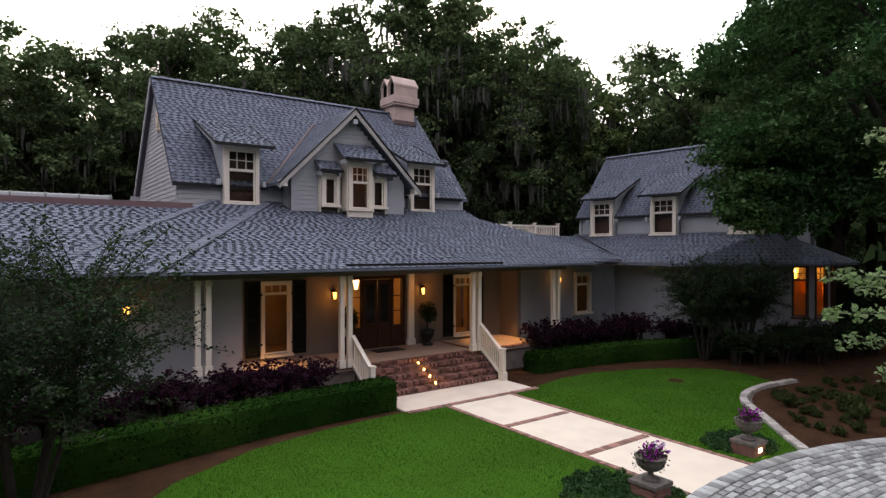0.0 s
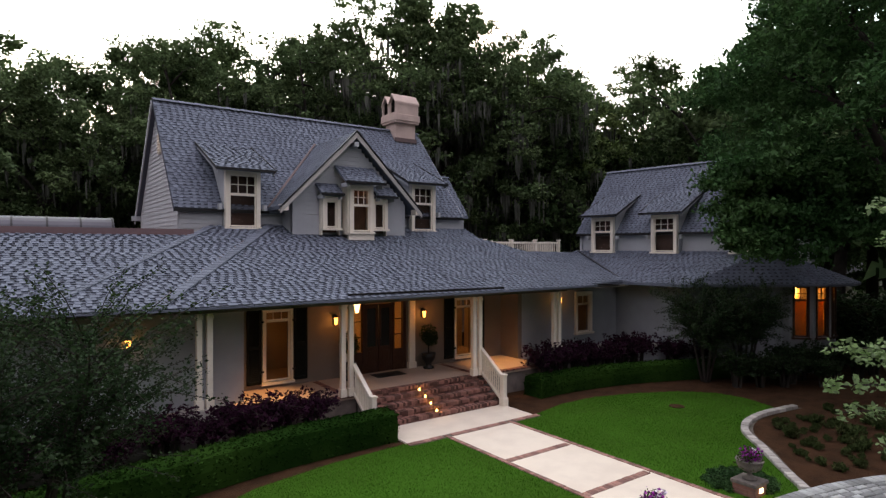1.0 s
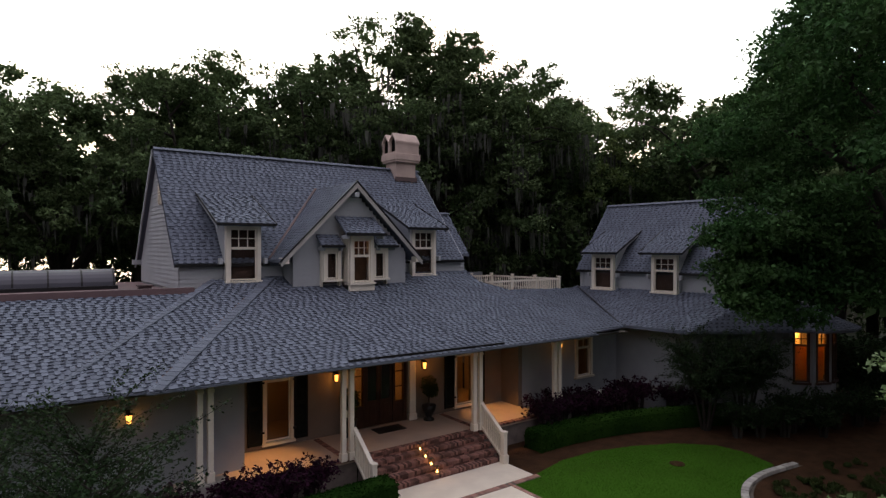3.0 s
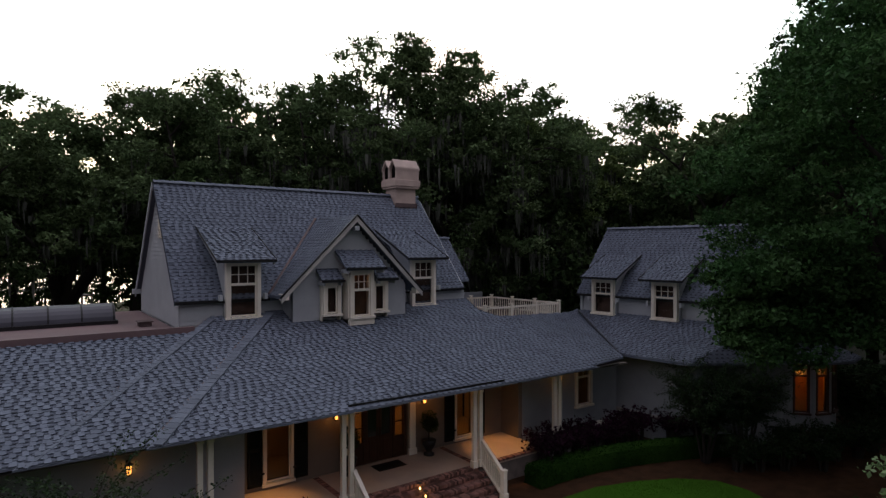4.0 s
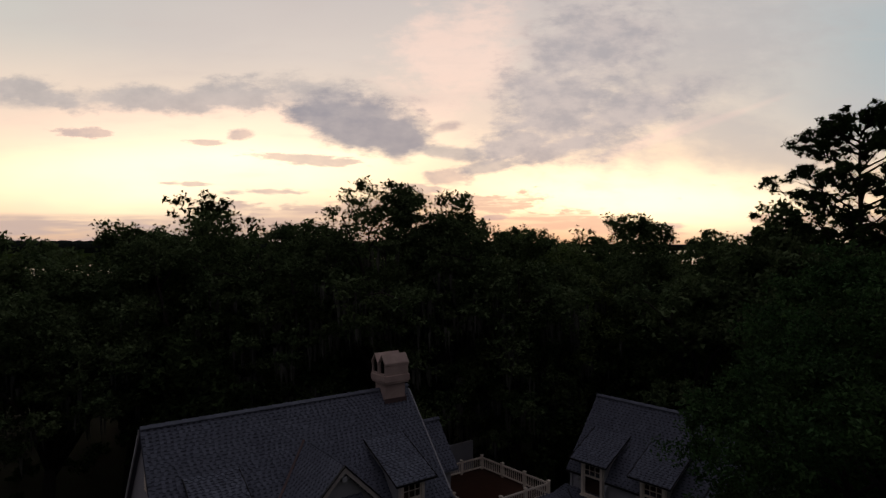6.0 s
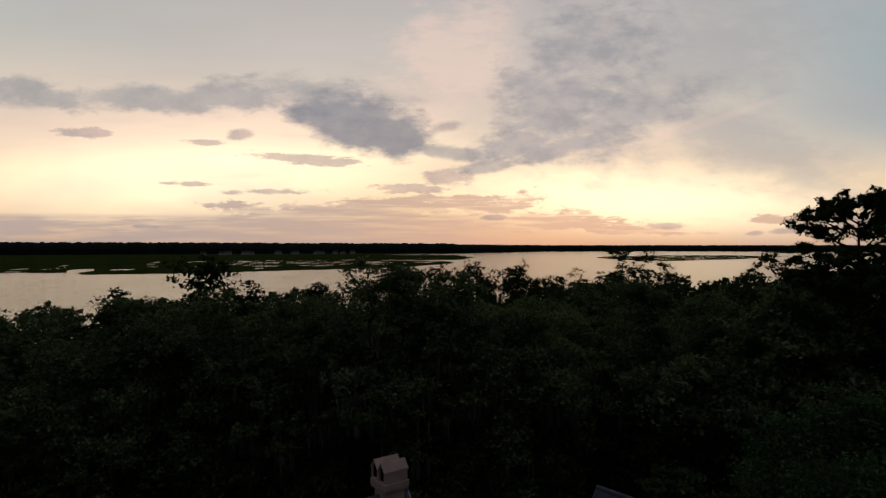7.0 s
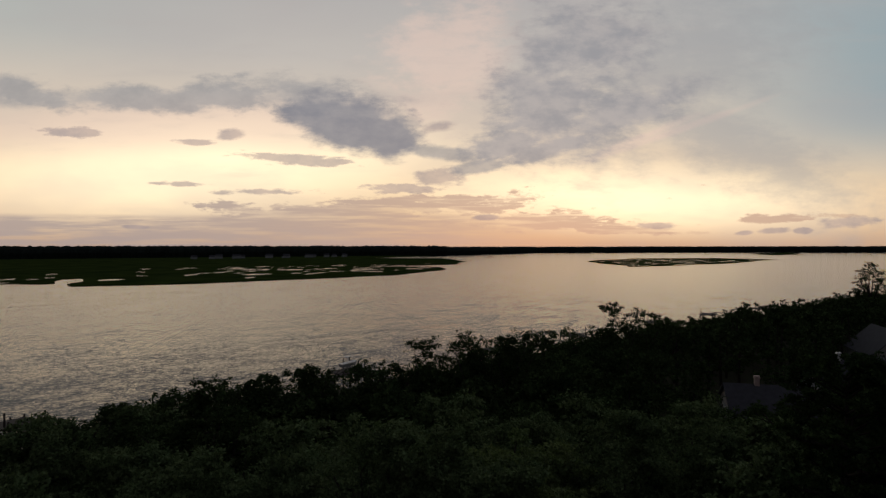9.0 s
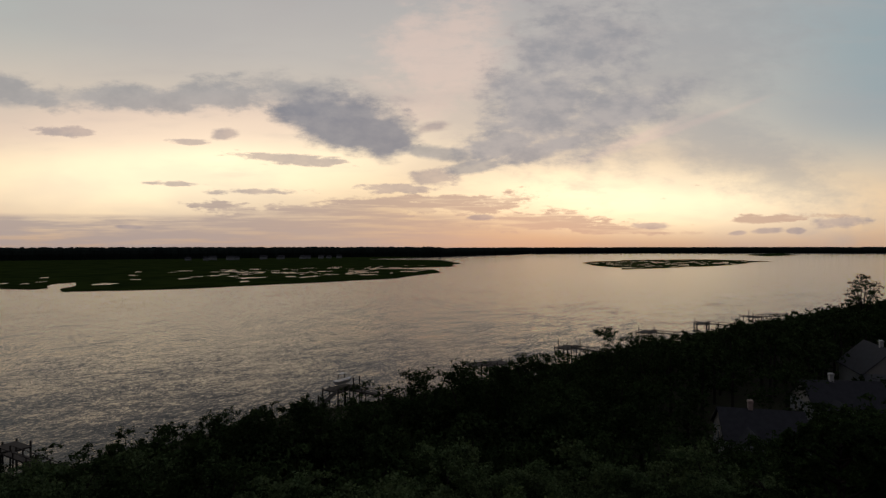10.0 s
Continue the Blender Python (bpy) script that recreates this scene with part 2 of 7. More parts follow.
M_ROOF = material("roof_felt", (0.04, 0.043, 0.052), 0.95, scale=1.0, bump=0.2)
M_SIDING = material("grey_painted_siding", (0.42, 0.44, 0.455), 0.7, second=(0.37, 0.385, 0.40), scale=0.9, fine_scale=25, bump=0.15)
M_STUCCO = material("grey_stucco", (0.36, 0.38, 0.40), 0.85, second=(0.30, 0.32, 0.34), scale=0.7, fine_scale=30, bump=0.35)
M_BARGE = material("stone_grey_paint", (0.47, 0.45, 0.41), 0.6, second=(0.41, 0.39, 0.36), scale=1.5, fine_scale=20, bump=0.08)
# warm lamplight and porch shade are put into this taupe
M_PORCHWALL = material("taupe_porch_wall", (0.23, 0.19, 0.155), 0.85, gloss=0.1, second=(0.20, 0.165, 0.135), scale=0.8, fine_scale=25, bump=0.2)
# soffit and beam colour, darkened to deepen the shade under the porch roof
M_CEILING = material("darkened_porch_boards", (0.13, 0.105, 0.085), 0.7, scale=1.5, bump=0.1)
M_TRIM = material("cream_paint", (0.86, 0.79, 0.66), 0.5, second=(0.78, 0.71, 0.59), scale=1.5, fine_scale=20, bump=0.08)
M_WOOD = material("dark_mahogany", (0.06, 0.026, 0.015), 0.5, gloss=0.2, second=(0.045, 0.02, 0.012), scale=3, fine_scale=30, bump=0.1)
M_SHUTTER = material("black_green_shutter", (0.012, 0.015, 0.014), 0.6, gloss=0.15, scale=4, bump=0.1)
M_CHIMNEY = material("pink_limewash", (0.55, 0.42, 0.36), 0.85, second=(0.46, 0.35, 0.30), scale=1.6, fine_scale=30, bump=0.3)
M_COPPER = material("weathered_copper", (0.135, 0.09, 0.085), 0.7, 0.2, second=(0.10, 0.075, 0.075), scale=1.2, bump=0.15)
M_FLAT = material("dull_copper_sheet", (0.20, 0.125, 0.125), 0.6, 0.2, second=(0.15, 0.10, 0.105), scale=0.8, bump=0.1)
M_SKYLIGHT = material("grey_acrylic", (0.07, 0.07, 0.09), 0.42, second=(0.055, 0.055, 0.07), scale=0.8, bump=0.0)
M_METAL = material("dark_metal", (0.03, 0.03, 0.03), 0.45, 0.6, scale=5, bump=0.1)
M_BRICK = material("red_brick", (0.25, 0.125, 0.10), 0.9, gloss=0.2, second=(0.15, 0.085, 0.07), scale=3, fine_scale=50, bump=0.5, island=0.6)
M_MORTAR = material("brick_mortar", (0.19, 0.155, 0.135), 0.95, scale=4, bump=0.3)
M_PATH = material("pale_tabby_concrete", (0.80, 0.72, 0.585), 0.9, gloss=0.1, second=(0.73, 0.65, 0.53), scale=1.2, fine_scale=70, bump=0.5)
M_PORCH = material("porch_tile", (0.50, 0.38, 0.29), 0.6, second=(0.43, 0.33, 0.26), scale=1.0, fine_scale=30, bump=0.15)
M_COBBLE = material("grey_cobble", (0.37, 0.395, 0.385), 0.85, gloss=0.2, second=(0.26, 0.275, 0.26), scale=2.5, fine_scale=35, bump=0.6, island=0.38)
M_COBBLE_ONE = material("grey_cobble_single", (0.37, 0.395, 0.385), 0.85, gloss=0.2, second=(0.26, 0.275, 0.26), scale=2.5, fine_scale=35, bump=0.6, vary=0.38)
M_JOINT = material("sand_joint", (0.13, 0.115, 0.09), 0.95, scale=3, bump=0.3)
M_MULCH = material("pine_straw", (0.066, 0.034, 0.018), 0.95, gloss=0.05, second=(0.038, 0.021, 0.012), scale=2.0, fine_scale=28, bump=0.9, depth=0.04)
M_LAWN = material("lawn_soil", (0.045, 0.125, 0.010), 0.95, gloss=0.05, second=(0.038, 0.10, 0.008), scale=0.6, fine_scale=30, bump=0.6, depth=0.03)
M_EARTH = material("forest_floor", (0.035, 0.04, 0.02), 0.95, second=(0.03, 0.028, 0.018), scale=0.2, fine_scale=4, bump=0.6, depth=0.1, gloss=0.1)
M_MARSH = material("marsh_grass_green", (0.034, 0.052, 0.013), 0.95, second=(0.018, 0.030, 0.009), scale=0.02, fine_scale=0.3, bump=0.4, depth=0.3, gloss=0.0)
M_FARWOOD = material("far_woods", (0.03, 0.04, 0.035), 0.95, scale=0.05, fine_scale=0.5, bump=0.0, gloss=0.0)
M_BARK = material("grey_bark", (0.046, 0.040, 0.034), 0.95, gloss=0.1, second=(0.030, 0.027, 0.023), scale=3, fine_scale=18, bump=0.8, depth=0.03)
M_URN = material("aged_cast_stone", (0.16, 0.14, 0.12), 0.85, second=(0.10, 0.09, 0.08), scale=6, fine_scale=50, bump=0.4)
M_STONE = material("pale_kerb_stone", (0.42, 0.40, 0.36), 0.85, second=(0.33, 0.31, 0.28), scale=3, fine_scale=35, bump=0.5, vary=0.2)
M_DOCK = material("weathered_dock_timber", (0.05, 0.042, 0.036), 0.9, scale=1.5, bump=0.3)
M_WHITE = material("white_gelcoat", (0.75, 0.75, 0.74), 0.4, scale=2, bump=0.0)
# oak leaf of the further woods, its colour darkened to stand for deep shade
M_OAK_SHADED = leaf_material("live_oak_leaves_shaded", (0.026, 0.046, 0.018), (0.046, 0.070, 0.027), 0.16)
M_MOSSOAK = leaf_material("grey_green_oak_leaves", (0.070, 0.112, 0.046), (0.098, 0.138, 0.058), 0.25, 0.4, 0.008)
M_FRESH = leaf_material("fresh_yellow_green_leaves", (0.088, 0.138, 0.042), (0.120, 0.165, 0.052), 0.3, 0.4, 0.02)
M_PINE = leaf_material("pine_needles", (0.028, 0.05, 0.02), (0.04, 0.065, 0.022), 0.15)
M_MAPLE = leaf_material("broad_green_leaves", (0.028, 0.072, 0.022), (0.050, 0.102, 0.033), 0.26, 0.45, 0.010)
M_MYRTLE = leaf_material("crape_myrtle_leaves", (0.018, 0.038, 0.014), (0.030, 0.052, 0.020), 0.25, 0.4, 0.01)
M_HEDGE = leaf_material("boxwood_leaves", (0.011, 0.032, 0.006), (0.024, 0.058, 0.010), 0.2, 0.5)
M_PURPLE = leaf_material("plum_loropetalum_leaves", (0.036, 0.012, 0.025), (0.026, 0.011, 0.022))
M_GRASS = leaf_material("grass_blades", (0.040, 0.118, 0.011), (0.066, 0.160, 0.020), 0.25, 0.45)
M_MOSS = leaf_material("hanging_moss", (0.12, 0.125, 0.105), (0.085, 0.09, 0.075), 0.3)
M_BED = leaf_material("bed_plants", (0.040, 0.062, 0.020), (0.058, 0.062, 0.026), 0.2)
M_FLOWER = leaf_material("purple_petals", (0.30, 0.03, 0.26), (0.18, 0.03, 0.30), 0.2)
M_FLOWER_PALE = leaf_material("pale_petals", (0.72, 0.66, 0.72), (0.6, 0.5, 0.62), 0.2)
M_GLASS = glass_material("dark_window_glass")
M_LITGLASS = glass_material("clear_window_glass", (0.03, 0.025, 0.02), 0.08, 0.88)
M_WATER = material("river_water", (0.02, 0.025, 0.028), 0.12, bump=0.0)
# black of the cowl plugs, standing for the dark inside
M_FLUE_DARK = material("flue_dark", (0.012, 0.011, 0.010), 0.95, scale=4, bump=0.1, gloss=0.0)
M_INSIDE = material("dark_interior", (0.09, 0.045, 0.03), 0.8, scale=2, bump=0.0)
M_INSIDE_WARM = material("warm_interior", (0.16, 0.075, 0.035), 0.8, scale=2, bump=0.0)


# sunroom trim, coloured dark for the shade it stands in
M_TRIM_SHADED = material("shaded_trim_paint", (0.09, 0.06, 0.045), 0.6, scale=3, bump=0.05, gloss=0.2)
M_PANE_SCREEN = leaf_material("amber_screen_cloth", (0.50, 0.30, 0.10), (0.36, 0.20, 0.07), 0.5)


# ---- building blocks ----
class Geo:
    """Vertices and faces gathered for one mesh."""

    def __init__(self, m=None):
        self.v, self.f, self.m = [], [], m

    def add(self, verts, faces):
        n = len(self.v)
        self.v += [self.m @ Vector(p) for p in verts] if self.m else [Vector(p) for p in verts]
        self.f += [tuple(i + n for i in f) for f in faces]
        return self

    def box(self, x0, y0, z0, x1, y1, z1):
        return self.add([(x, y, z) for z in (z0, z1) for x, y in ((x0, y0), (x1, y0), (x1, y1), (x0, y1))],
                        [(3, 2, 1, 0), (4, 5, 6, 7), (0, 1, 5, 4), (1, 2, 6, 5), (2, 3, 7, 6), (3, 0, 4, 7)])

    def slab(self, poly, thick, along=None):
        """A flat polygon with thickness, grown against its normal or along a way."""
        poly = [Vector(p) for p in poly]
        if along is None:
            nrm = (poly[1] - poly[0]).cross(poly[2] - poly[0]).normalized()
            along = -nrm * thick
        else:
            along = Vector(along)
        n = len(poly)
        return self.add(poly + [p + along for p in poly],
                        [tuple(range(n)), tuple(range(2 * n - 1, n - 1, -1))] + [(i, i + n, (i + 1) % n + n, (i + 1) % n) for i in range(n)])

    def tube(self, pts, radii, sides=8):
        """A round limb through points."""
        pts = [Vector(p) for p in pts]
        verts, faces = [], []
        for i, p in enumerate(pts):
            d = (pts[min(i + 1, len(pts) - 1)] - pts[max(i - 1, 0)]).normalized()
            a = d.orthogonal().normalized()
            b = d.cross(a)
            verts += [p + (a * math.cos(t) + b * math.sin(t)) * radii[i] for t in [2 * math.pi * j / sides for j in range(sides)]]
        for i in range(len(pts) - 1):
            for j in range(sides):
                k = (j + 1) % sides
                faces.append((i * sides + j, i * sides + k, (i + 1) * sides + k, (i + 1) * sides + j))
        faces += [tuple(range(sides - 1, -1, -1)), tuple(range((len(pts) - 1) * sides, len(pts) * sides))]
        return self.add(verts, faces)

    def lathe(self, at, profile, sides=20):
        """A turned shape from (radius, height) pairs."""
        at = Vector(at)
        verts = [at + Vector((r * math.cos(2 * math.pi * j / sides), r * math.sin(2 * math.pi * j / sides), h)) for r, h in profile for j in range(sides)]
        n = len(profile)
        faces = [(i * sides + j, i * sides + (j + 1) % sides, (i + 1) * sides + (j + 1) % sides, (i + 1) * sides + j) for i in range(n - 1) for j in range(sides)]
        faces += [tuple(range(sides - 1, -1, -1)), tuple(range((n - 1) * sides, n * sides))]
        return self.add(verts, faces)

    def wall(self, x0, x1, z0, z1, y0, y1, holes=()):
        """A wall along x with thickness y0..y1 and rectangular holes (x0, x1, z0, z1), in one piece."""
        xs = sorted({x0, x1, *[h[i] for h in holes for i in (0, 1)]})
        zs = sorted({z0, z1, *[max(z0, h[i]) for h in holes for i in (2, 3)]})
        nx, nz = len(xs), len(zs)
        verts = [(x, y, z) for y in (y0, y1) for z in zs for x in xs]

        def at(i, k, back):
            return back * nx * nz + k * nx + i

        def full(i, k):
            if not (0 <= i < nx - 1 and 0 <= k < nz - 1):
                return False
            cx, cz = (xs[i] + xs[i + 1]) / 2, (zs[k] + zs[k + 1]) / 2
            return not any(h[0] < cx < h[1] and h[2] < cz < h[3] for h in holes)

        faces = []
        for i in range(nx - 1):
            for k in range(nz - 1):
                if not full(i, k):
                    continue
                faces += [(at(i, k, 0), at(i + 1, k, 0), at(i + 1, k + 1, 0), at(i, k + 1, 0)), (at(i, k + 1, 1), at(i + 1, k + 1, 1), at(i + 1, k, 1), at(i, k, 1))]
                if not full(i - 1, k):
                    faces.append((at(i, k, 0), at(i, k + 1, 0), at(i, k + 1, 1), at(i, k, 1)))
                if not full(i + 1, k):
                    faces.append((at(i + 1, k + 1, 0), at(i + 1, k, 0), at(i + 1, k, 1), at(i + 1, k + 1, 1)))
                if not full(i, k - 1):
                    faces.append((at(i + 1, k, 0), at(i, k, 0), at(i, k, 1), at(i + 1, k, 1)))
                if not full(i, k + 1):
                    faces.append((at(i, k + 1, 0), at(i + 1, k + 1, 0), at(i + 1, k + 1, 1), at(i, k + 1, 1)))
        return self.add(verts, faces)

    def arch(self, x0, x1, arc, thick):
        """A bent sheet along x over a line of (y, z), in one piece."""
        n = len(arc)
        mid_y, mid_z = sum(p[0] for p in arc) / n, arc[0][1]
        verts = []
        for x in (x0, x1):
            for t in (0, thick):
                verts += [(x, y + (mid_y - y) * t, z + (mid_z - z) * t) for y, z in arc]
        f = []
        for j in range(n - 1):
            f += [(j, j + 1, 2 * n + j + 1, 2 * n + j), (n + j + 1, n + j, 3 * n + j, 3 * n + j + 1), (j + 1, j, n + j, n + j + 1), (2 * n + j, 2 * n + j + 1, 3 * n + j + 1, 3 * n + j)]
        f += [(0, 2 * n, 3 * n, n), (n - 1, 2 * n - 1, 4 * n - 1, 3 * n - 1)]
        return self.add(verts, f)


def mesh_of(name, geo, mat, origin=(0, 0, 0), bevel=0.0, smooth=False):
    me = bpy.data.meshes.new(name)
    o = Vector(origin)
    me.from_pydata([v - o for v in geo.v], [], geo.f)
    if bevel:
        bm = bmesh.new()
        bm.from_mesh(me)
        bmesh.ops.bevel(bm, geom=bm.edges[:], offset=bevel, segments=1, affect="EDGES")
        bm.to_mesh(me)
        bm.free()
    me.materials.append(mat)
    if smooth:
        me.polygons.foreach_set("use_smooth", [True] * len(me.polygons))
    me.update()
    return me


def thing(name, at, label="", category="", group="", kind=""):
    ob = new(name)
    ob.location = at
    ob.empty_display_size = 0.2
    ob["at"] = list(at)
    return tagged(ob, label, category, group, kind)


def part(name, geo, mat, parent, label="", bevel=0.0, smooth=False):
    """One mesh under a thing or a part, built in world places."""
    at = parent["at"]
    ob = new(name, mesh_of(name, geo, mat, at, bevel, smooth))
    ob.parent = parent
    ob["at"] = list(at)
    return tagged(ob, label)


def solid(name, geo, mat, label, category, kind="", group="", bevel=0.0, smooth=False):
    """One mesh that stands for itself."""
    return tagged(new(name, mesh_of(name, geo, mat, (0, 0, 0), bevel, smooth)), label, category, group, kind)


def inside(poly, x, y):
    hit = False
    for (ax, ay), (bx, by) in zip(poly, poly[1:] + poly[:1]):
        if (ay > y) != (by > y) and x < (bx - ax) * (y - ay) / (by - ay) + ax:
            hit = not hit
    return hit


def scan(poly, v):
    """Where the row v enters and leaves a flat polygon."""
    xs = []
    for (ax, ay), (bx, by) in zip(poly, poly[1:] + poly[:1]):
        if (ay > v) != (by > v):
            xs.append((bx - ax) * (v - ay) / (by - ay) + ax)
    xs.sort()
    return list(zip(xs[::2], xs[1::2]))


def shingle_rows(poly3, course=0.13, rng=None):
    """Laminated shingles over a sloping polygon: corner sets of the pale tabs and of the dark tabs."""
    P = [Vector(p) for p in poly3]
    n = (P[1] - P[0]).cross(P[2] - P[1]).normalized()
    if n.z < 0:
        n = -n
    v_way = Vector((0, 0, 1)) - n * n.z
    v_way.normalize()
    u_way = v_way.cross(n)
    o = P[0]
    flat = [((p - o).dot(u_way), (p - o).dot(v_way)) for p in P]
    lo, hi = min(q[1] for q in flat), max(q[1] for q in flat)
    made = ([], [])
    v, row = lo, 0
    while v < hi - 0.03:
        for a, b in scan(flat, min(v + course * 0.5, hi - 0.01)):
            u = a - 0.6 + (0.12 if row % 2 else 0.0) + rng.uniform(-0.03, 0.03) - math.fmod(a, 0.24)
            tone = 0
            while u < b:
                w_ = rng.uniform(0.10, 0.125) if tone else rng.uniform(0.11, 0.145)
                if rng.random() < 0.06:
                    w_ += 0.1
                c, d = max(u, a), min(u + w_ - 0.004, b)
                if d - c > 0.02:
                    t = rng.uniform(0.004, 0.006) if tone else rng.uniform(0.011, 0.016)
                    j = rng.uniform(-0.005, 0.005) + (0.02 if tone else 0.0)
                    top = min(v + (course * 0.5 if tone else course + 0.03), hi)
                    made[tone].append([o + u_way * p + v_way * q + n * r for p, q, r in (
                        (c, v + j, 0), (d, v + j, 0), (c, v + j, t + 0.008), (d, v + j, t + 0.008), (d, top, 0.006 + t * 0.4), (c, top, 0.006 + t * 0.4))])
                u += w_
                tone = 1 - tone
        v += course
        row += 1
    return made


SHINGLE_FACES = [(0, 1, 3, 2), (2, 3, 4, 5), (0, 2, 5), (1, 4, 3)]


def joined(pieces, faces=SHINGLE_FACES):
    g = Geo()
    for p in pieces:
        g.add(p, faces)
    return g


def leaf_cloud(centres, spreads, count, size, rng, flat=0.75, droop=0.0, long=1.0):
    """Leaves strewn about centres: arrays of vertices and triangles, each leaf a bent diamond."""
    centres, spreads = np.asarray(centres, float), np.asarray(spreads, float)
    n = len(centres) * count
    c = np.repeat(centres, count, 0)
    s = np.repeat(spreads, count, 0).reshape(-1, 1)
    d = rng.normal(size=(n, 3))
    d /= np.linalg.norm(d, axis=1, keepdims=True)
    r = rng.random((n, 1)) ** 0.45
    p = c + d * r * s * np.array([1, 1, flat])
    a = rng.normal(size=(n, 3))
    a[:, 2] = a[:, 2] * 0.5 - droop
    a /= np.linalg.norm(a, axis=1, keepdims=True)
    b = np.cross(a, rng.normal(size=(n, 3)))
    b /= np.linalg.norm(b, axis=1, keepdims=True)
    k = np.cross(a, b)
    L = size * rng.uniform(0.6, 1.35, (n, 1))
    v = np.stack([p - a * L * 0.5 * long, p + b * L * 0.32 + k * L * 0.1, p + a * L * 0.55 * long, p - b * L * 0.32 + k * L * 0.1], 1).reshape(-1, 3)
    i = np.arange(n).reshape(-1, 1) * 4
    f = np.concatenate([i + np.array([0, 1, 2]), i + np.array([0, 2, 3])], 1).reshape(-1, 3)
    return v, f


def crown_cloud(centres, spreads, subs, per, size, seed, flat=0.7, droop=0.0, tight=0.22):
    """Leaves in small clumps round the rims of larger clumps, mostly facing the sky."""
    rg = np.random.default_rng(seed)
    c = np.repeat(np.asarray(centres, float), subs, 0)
    s = np.repeat(np.asarray(spreads, float), subs).reshape(-1, 1)
    d = rg.normal(size=c.shape)
    d /= np.linalg.norm(d, axis=1, keepdims=True)
    c = c + d * s * rg.random((len(c), 1)) ** 0.35 * np.array([1, 1, flat])
    c, s = np.repeat(c, per, 0), np.repeat(s * rg.uniform(0.6, 1.3, s.shape), per, 0)
    n = len(c)
    p = c + rg.normal(size=(n, 3)) * s * tight * np.array([1, 1, 0.6])
    up_ = rg.normal(size=(n, 3)) * 0.75 + np.array([0, 0, 0.8])
    up_ /= np.linalg.norm(up_, axis=1, keepdims=True)
    a = np.cross(up_, rg.normal(size=(n, 3)))
    a[:, 2] -= droop
    a /= np.linalg.norm(a, axis=1, keepdims=True)
    b = np.cross(a, up_)
    L = size * rg.uniform(0.6, 1.35, (n, 1))
    v = np.stack([p - a * L * 0.4 + b * L * 0.34, p - a * L * 0.4 - b * L * 0.34, p + a * L * 0.62], 1).reshape(-1, 3)
    return v, np.arange(n * 3).reshape(-1, 3)


def cloud_mesh(name, v, f, mat):
    me = bpy.data.meshes.new(name)
    me.vertices.add(len(v))
    me.vertices.foreach_set("co", np.ascontiguousarray(v, np.float32).ravel())
    me.loops.add(f.size)
    me.loops.foreach_set("vertex_index", np.ascontiguousarray(f, np.int32).ravel())
    me.polygons.add(len(f))
    me.polygons.foreach_set("loop_start", np.arange(0, f.size, f.shape[1], dtype=np.int32))
    me.polygons.foreach_set("loop_total", np.full(len(f), f.shape[1], np.int32))
    me.materials.append(mat)
    me.update(calc_edges=True)
    me.validate()
    return me


# ---- ground, river and far shore ----
CX, CY, R_DRIVE = 11.2, -6.5, 12.45       # the round drive
g = Geo()
xs = [-4900, -900, -200, -60, 0, 60, 150, 300, 600, 1500, 4900]
ys = [(-4900, 0), (-500, 0), (-50, 0), (0, 0), (60, 0), (108, -0.6), (126, -2.3), (136, -5.5), (400, -6), (4900, -6)]
verts = [(x, y + (10 * math.sin(x * 0.021) if 100 < y < 160 else 0), z - 0.05) for y, z in ys for x in xs]
nx = len(xs)
g.add(verts, [(j * nx + i, j * nx + i + 1, (j + 1) * nx + i + 1, (j + 1) * nx + i) for j in range(len(ys) - 1) for i in range(nx - 1)])
solid("ground", g, M_EARTH, "dark leaf-strewn woodland ground sloping to the river", "ground", "structure")

g = Geo().slab([(-4900, 125, -3), (4900, 125, -3), (4900, 4900, -3), (-4900, 4900, -3)], 0.2)
m = M_WATER
k = Wires(m.node_tree.nodes, m.node_tree.links)
place = k.nodes.new("ShaderNodeTexCoord").outputs["Object"]
stretch = k.nodes.new("ShaderNodeMapping")
stretch.inputs["Scale"].default_value = (0.55, 1.0, 1.0)
stretch.inputs["Rotation"].default_value = (0, 0, 0.35)
k.links.new(place, stretch.inputs["Vector"])


def slopes(scale, detail, amount):
    """Wave slopes from a noise, as a tilt of the surface."""
    n_ = k.nodes.new("ShaderNodeTexNoise")
    n_.inputs["Scale"].default_value, n_.inputs["Detail"].default_value, n_.inputs["Roughness"].default_value = scale, detail, 0.6
    k.links.new(stretch.outputs[0], n_.inputs["Vector"])
    a_ = k.nodes.new("ShaderNodeVectorMath")
    a_.operation = "MULTIPLY_ADD"
    k.links.new(n_.outputs["Color"], a_.inputs[0])
    a_.inputs[1].default_value, a_.inputs[2].default_value = (amount, amount, 0), (-amount / 2, -amount / 2, 0)
    return a_.outputs[0]


total = None
for s_ in (slopes(5.0, 2.0, 0.26), slopes(2.0, 1.0, 0.28), slopes(0.7, 1.0, 0.12), slopes(0.22, 2.0, 0.11), slopes(0.06, 4.0, 0.14), slopes(0.012, 2.0, 0.04)):
    a_ = k.nodes.new("ShaderNodeVectorMath")
    k.links.new(s_, a_.inputs[0])
    if total is None:
        a_.inputs[1].default_value = (0, 0, 1)
    else:
        k.links.new(total, a_.inputs[1])
    total = a_.outputs[0]
unit = k.nodes.new("ShaderNodeVectorMath")
unit.operation = "NORMALIZE"
k.links.new(total, unit.inputs[0])
bs = m.node_tree.nodes["Principled BSDF"]
k.links.new(unit.outputs[0], bs.inputs["Normal"])
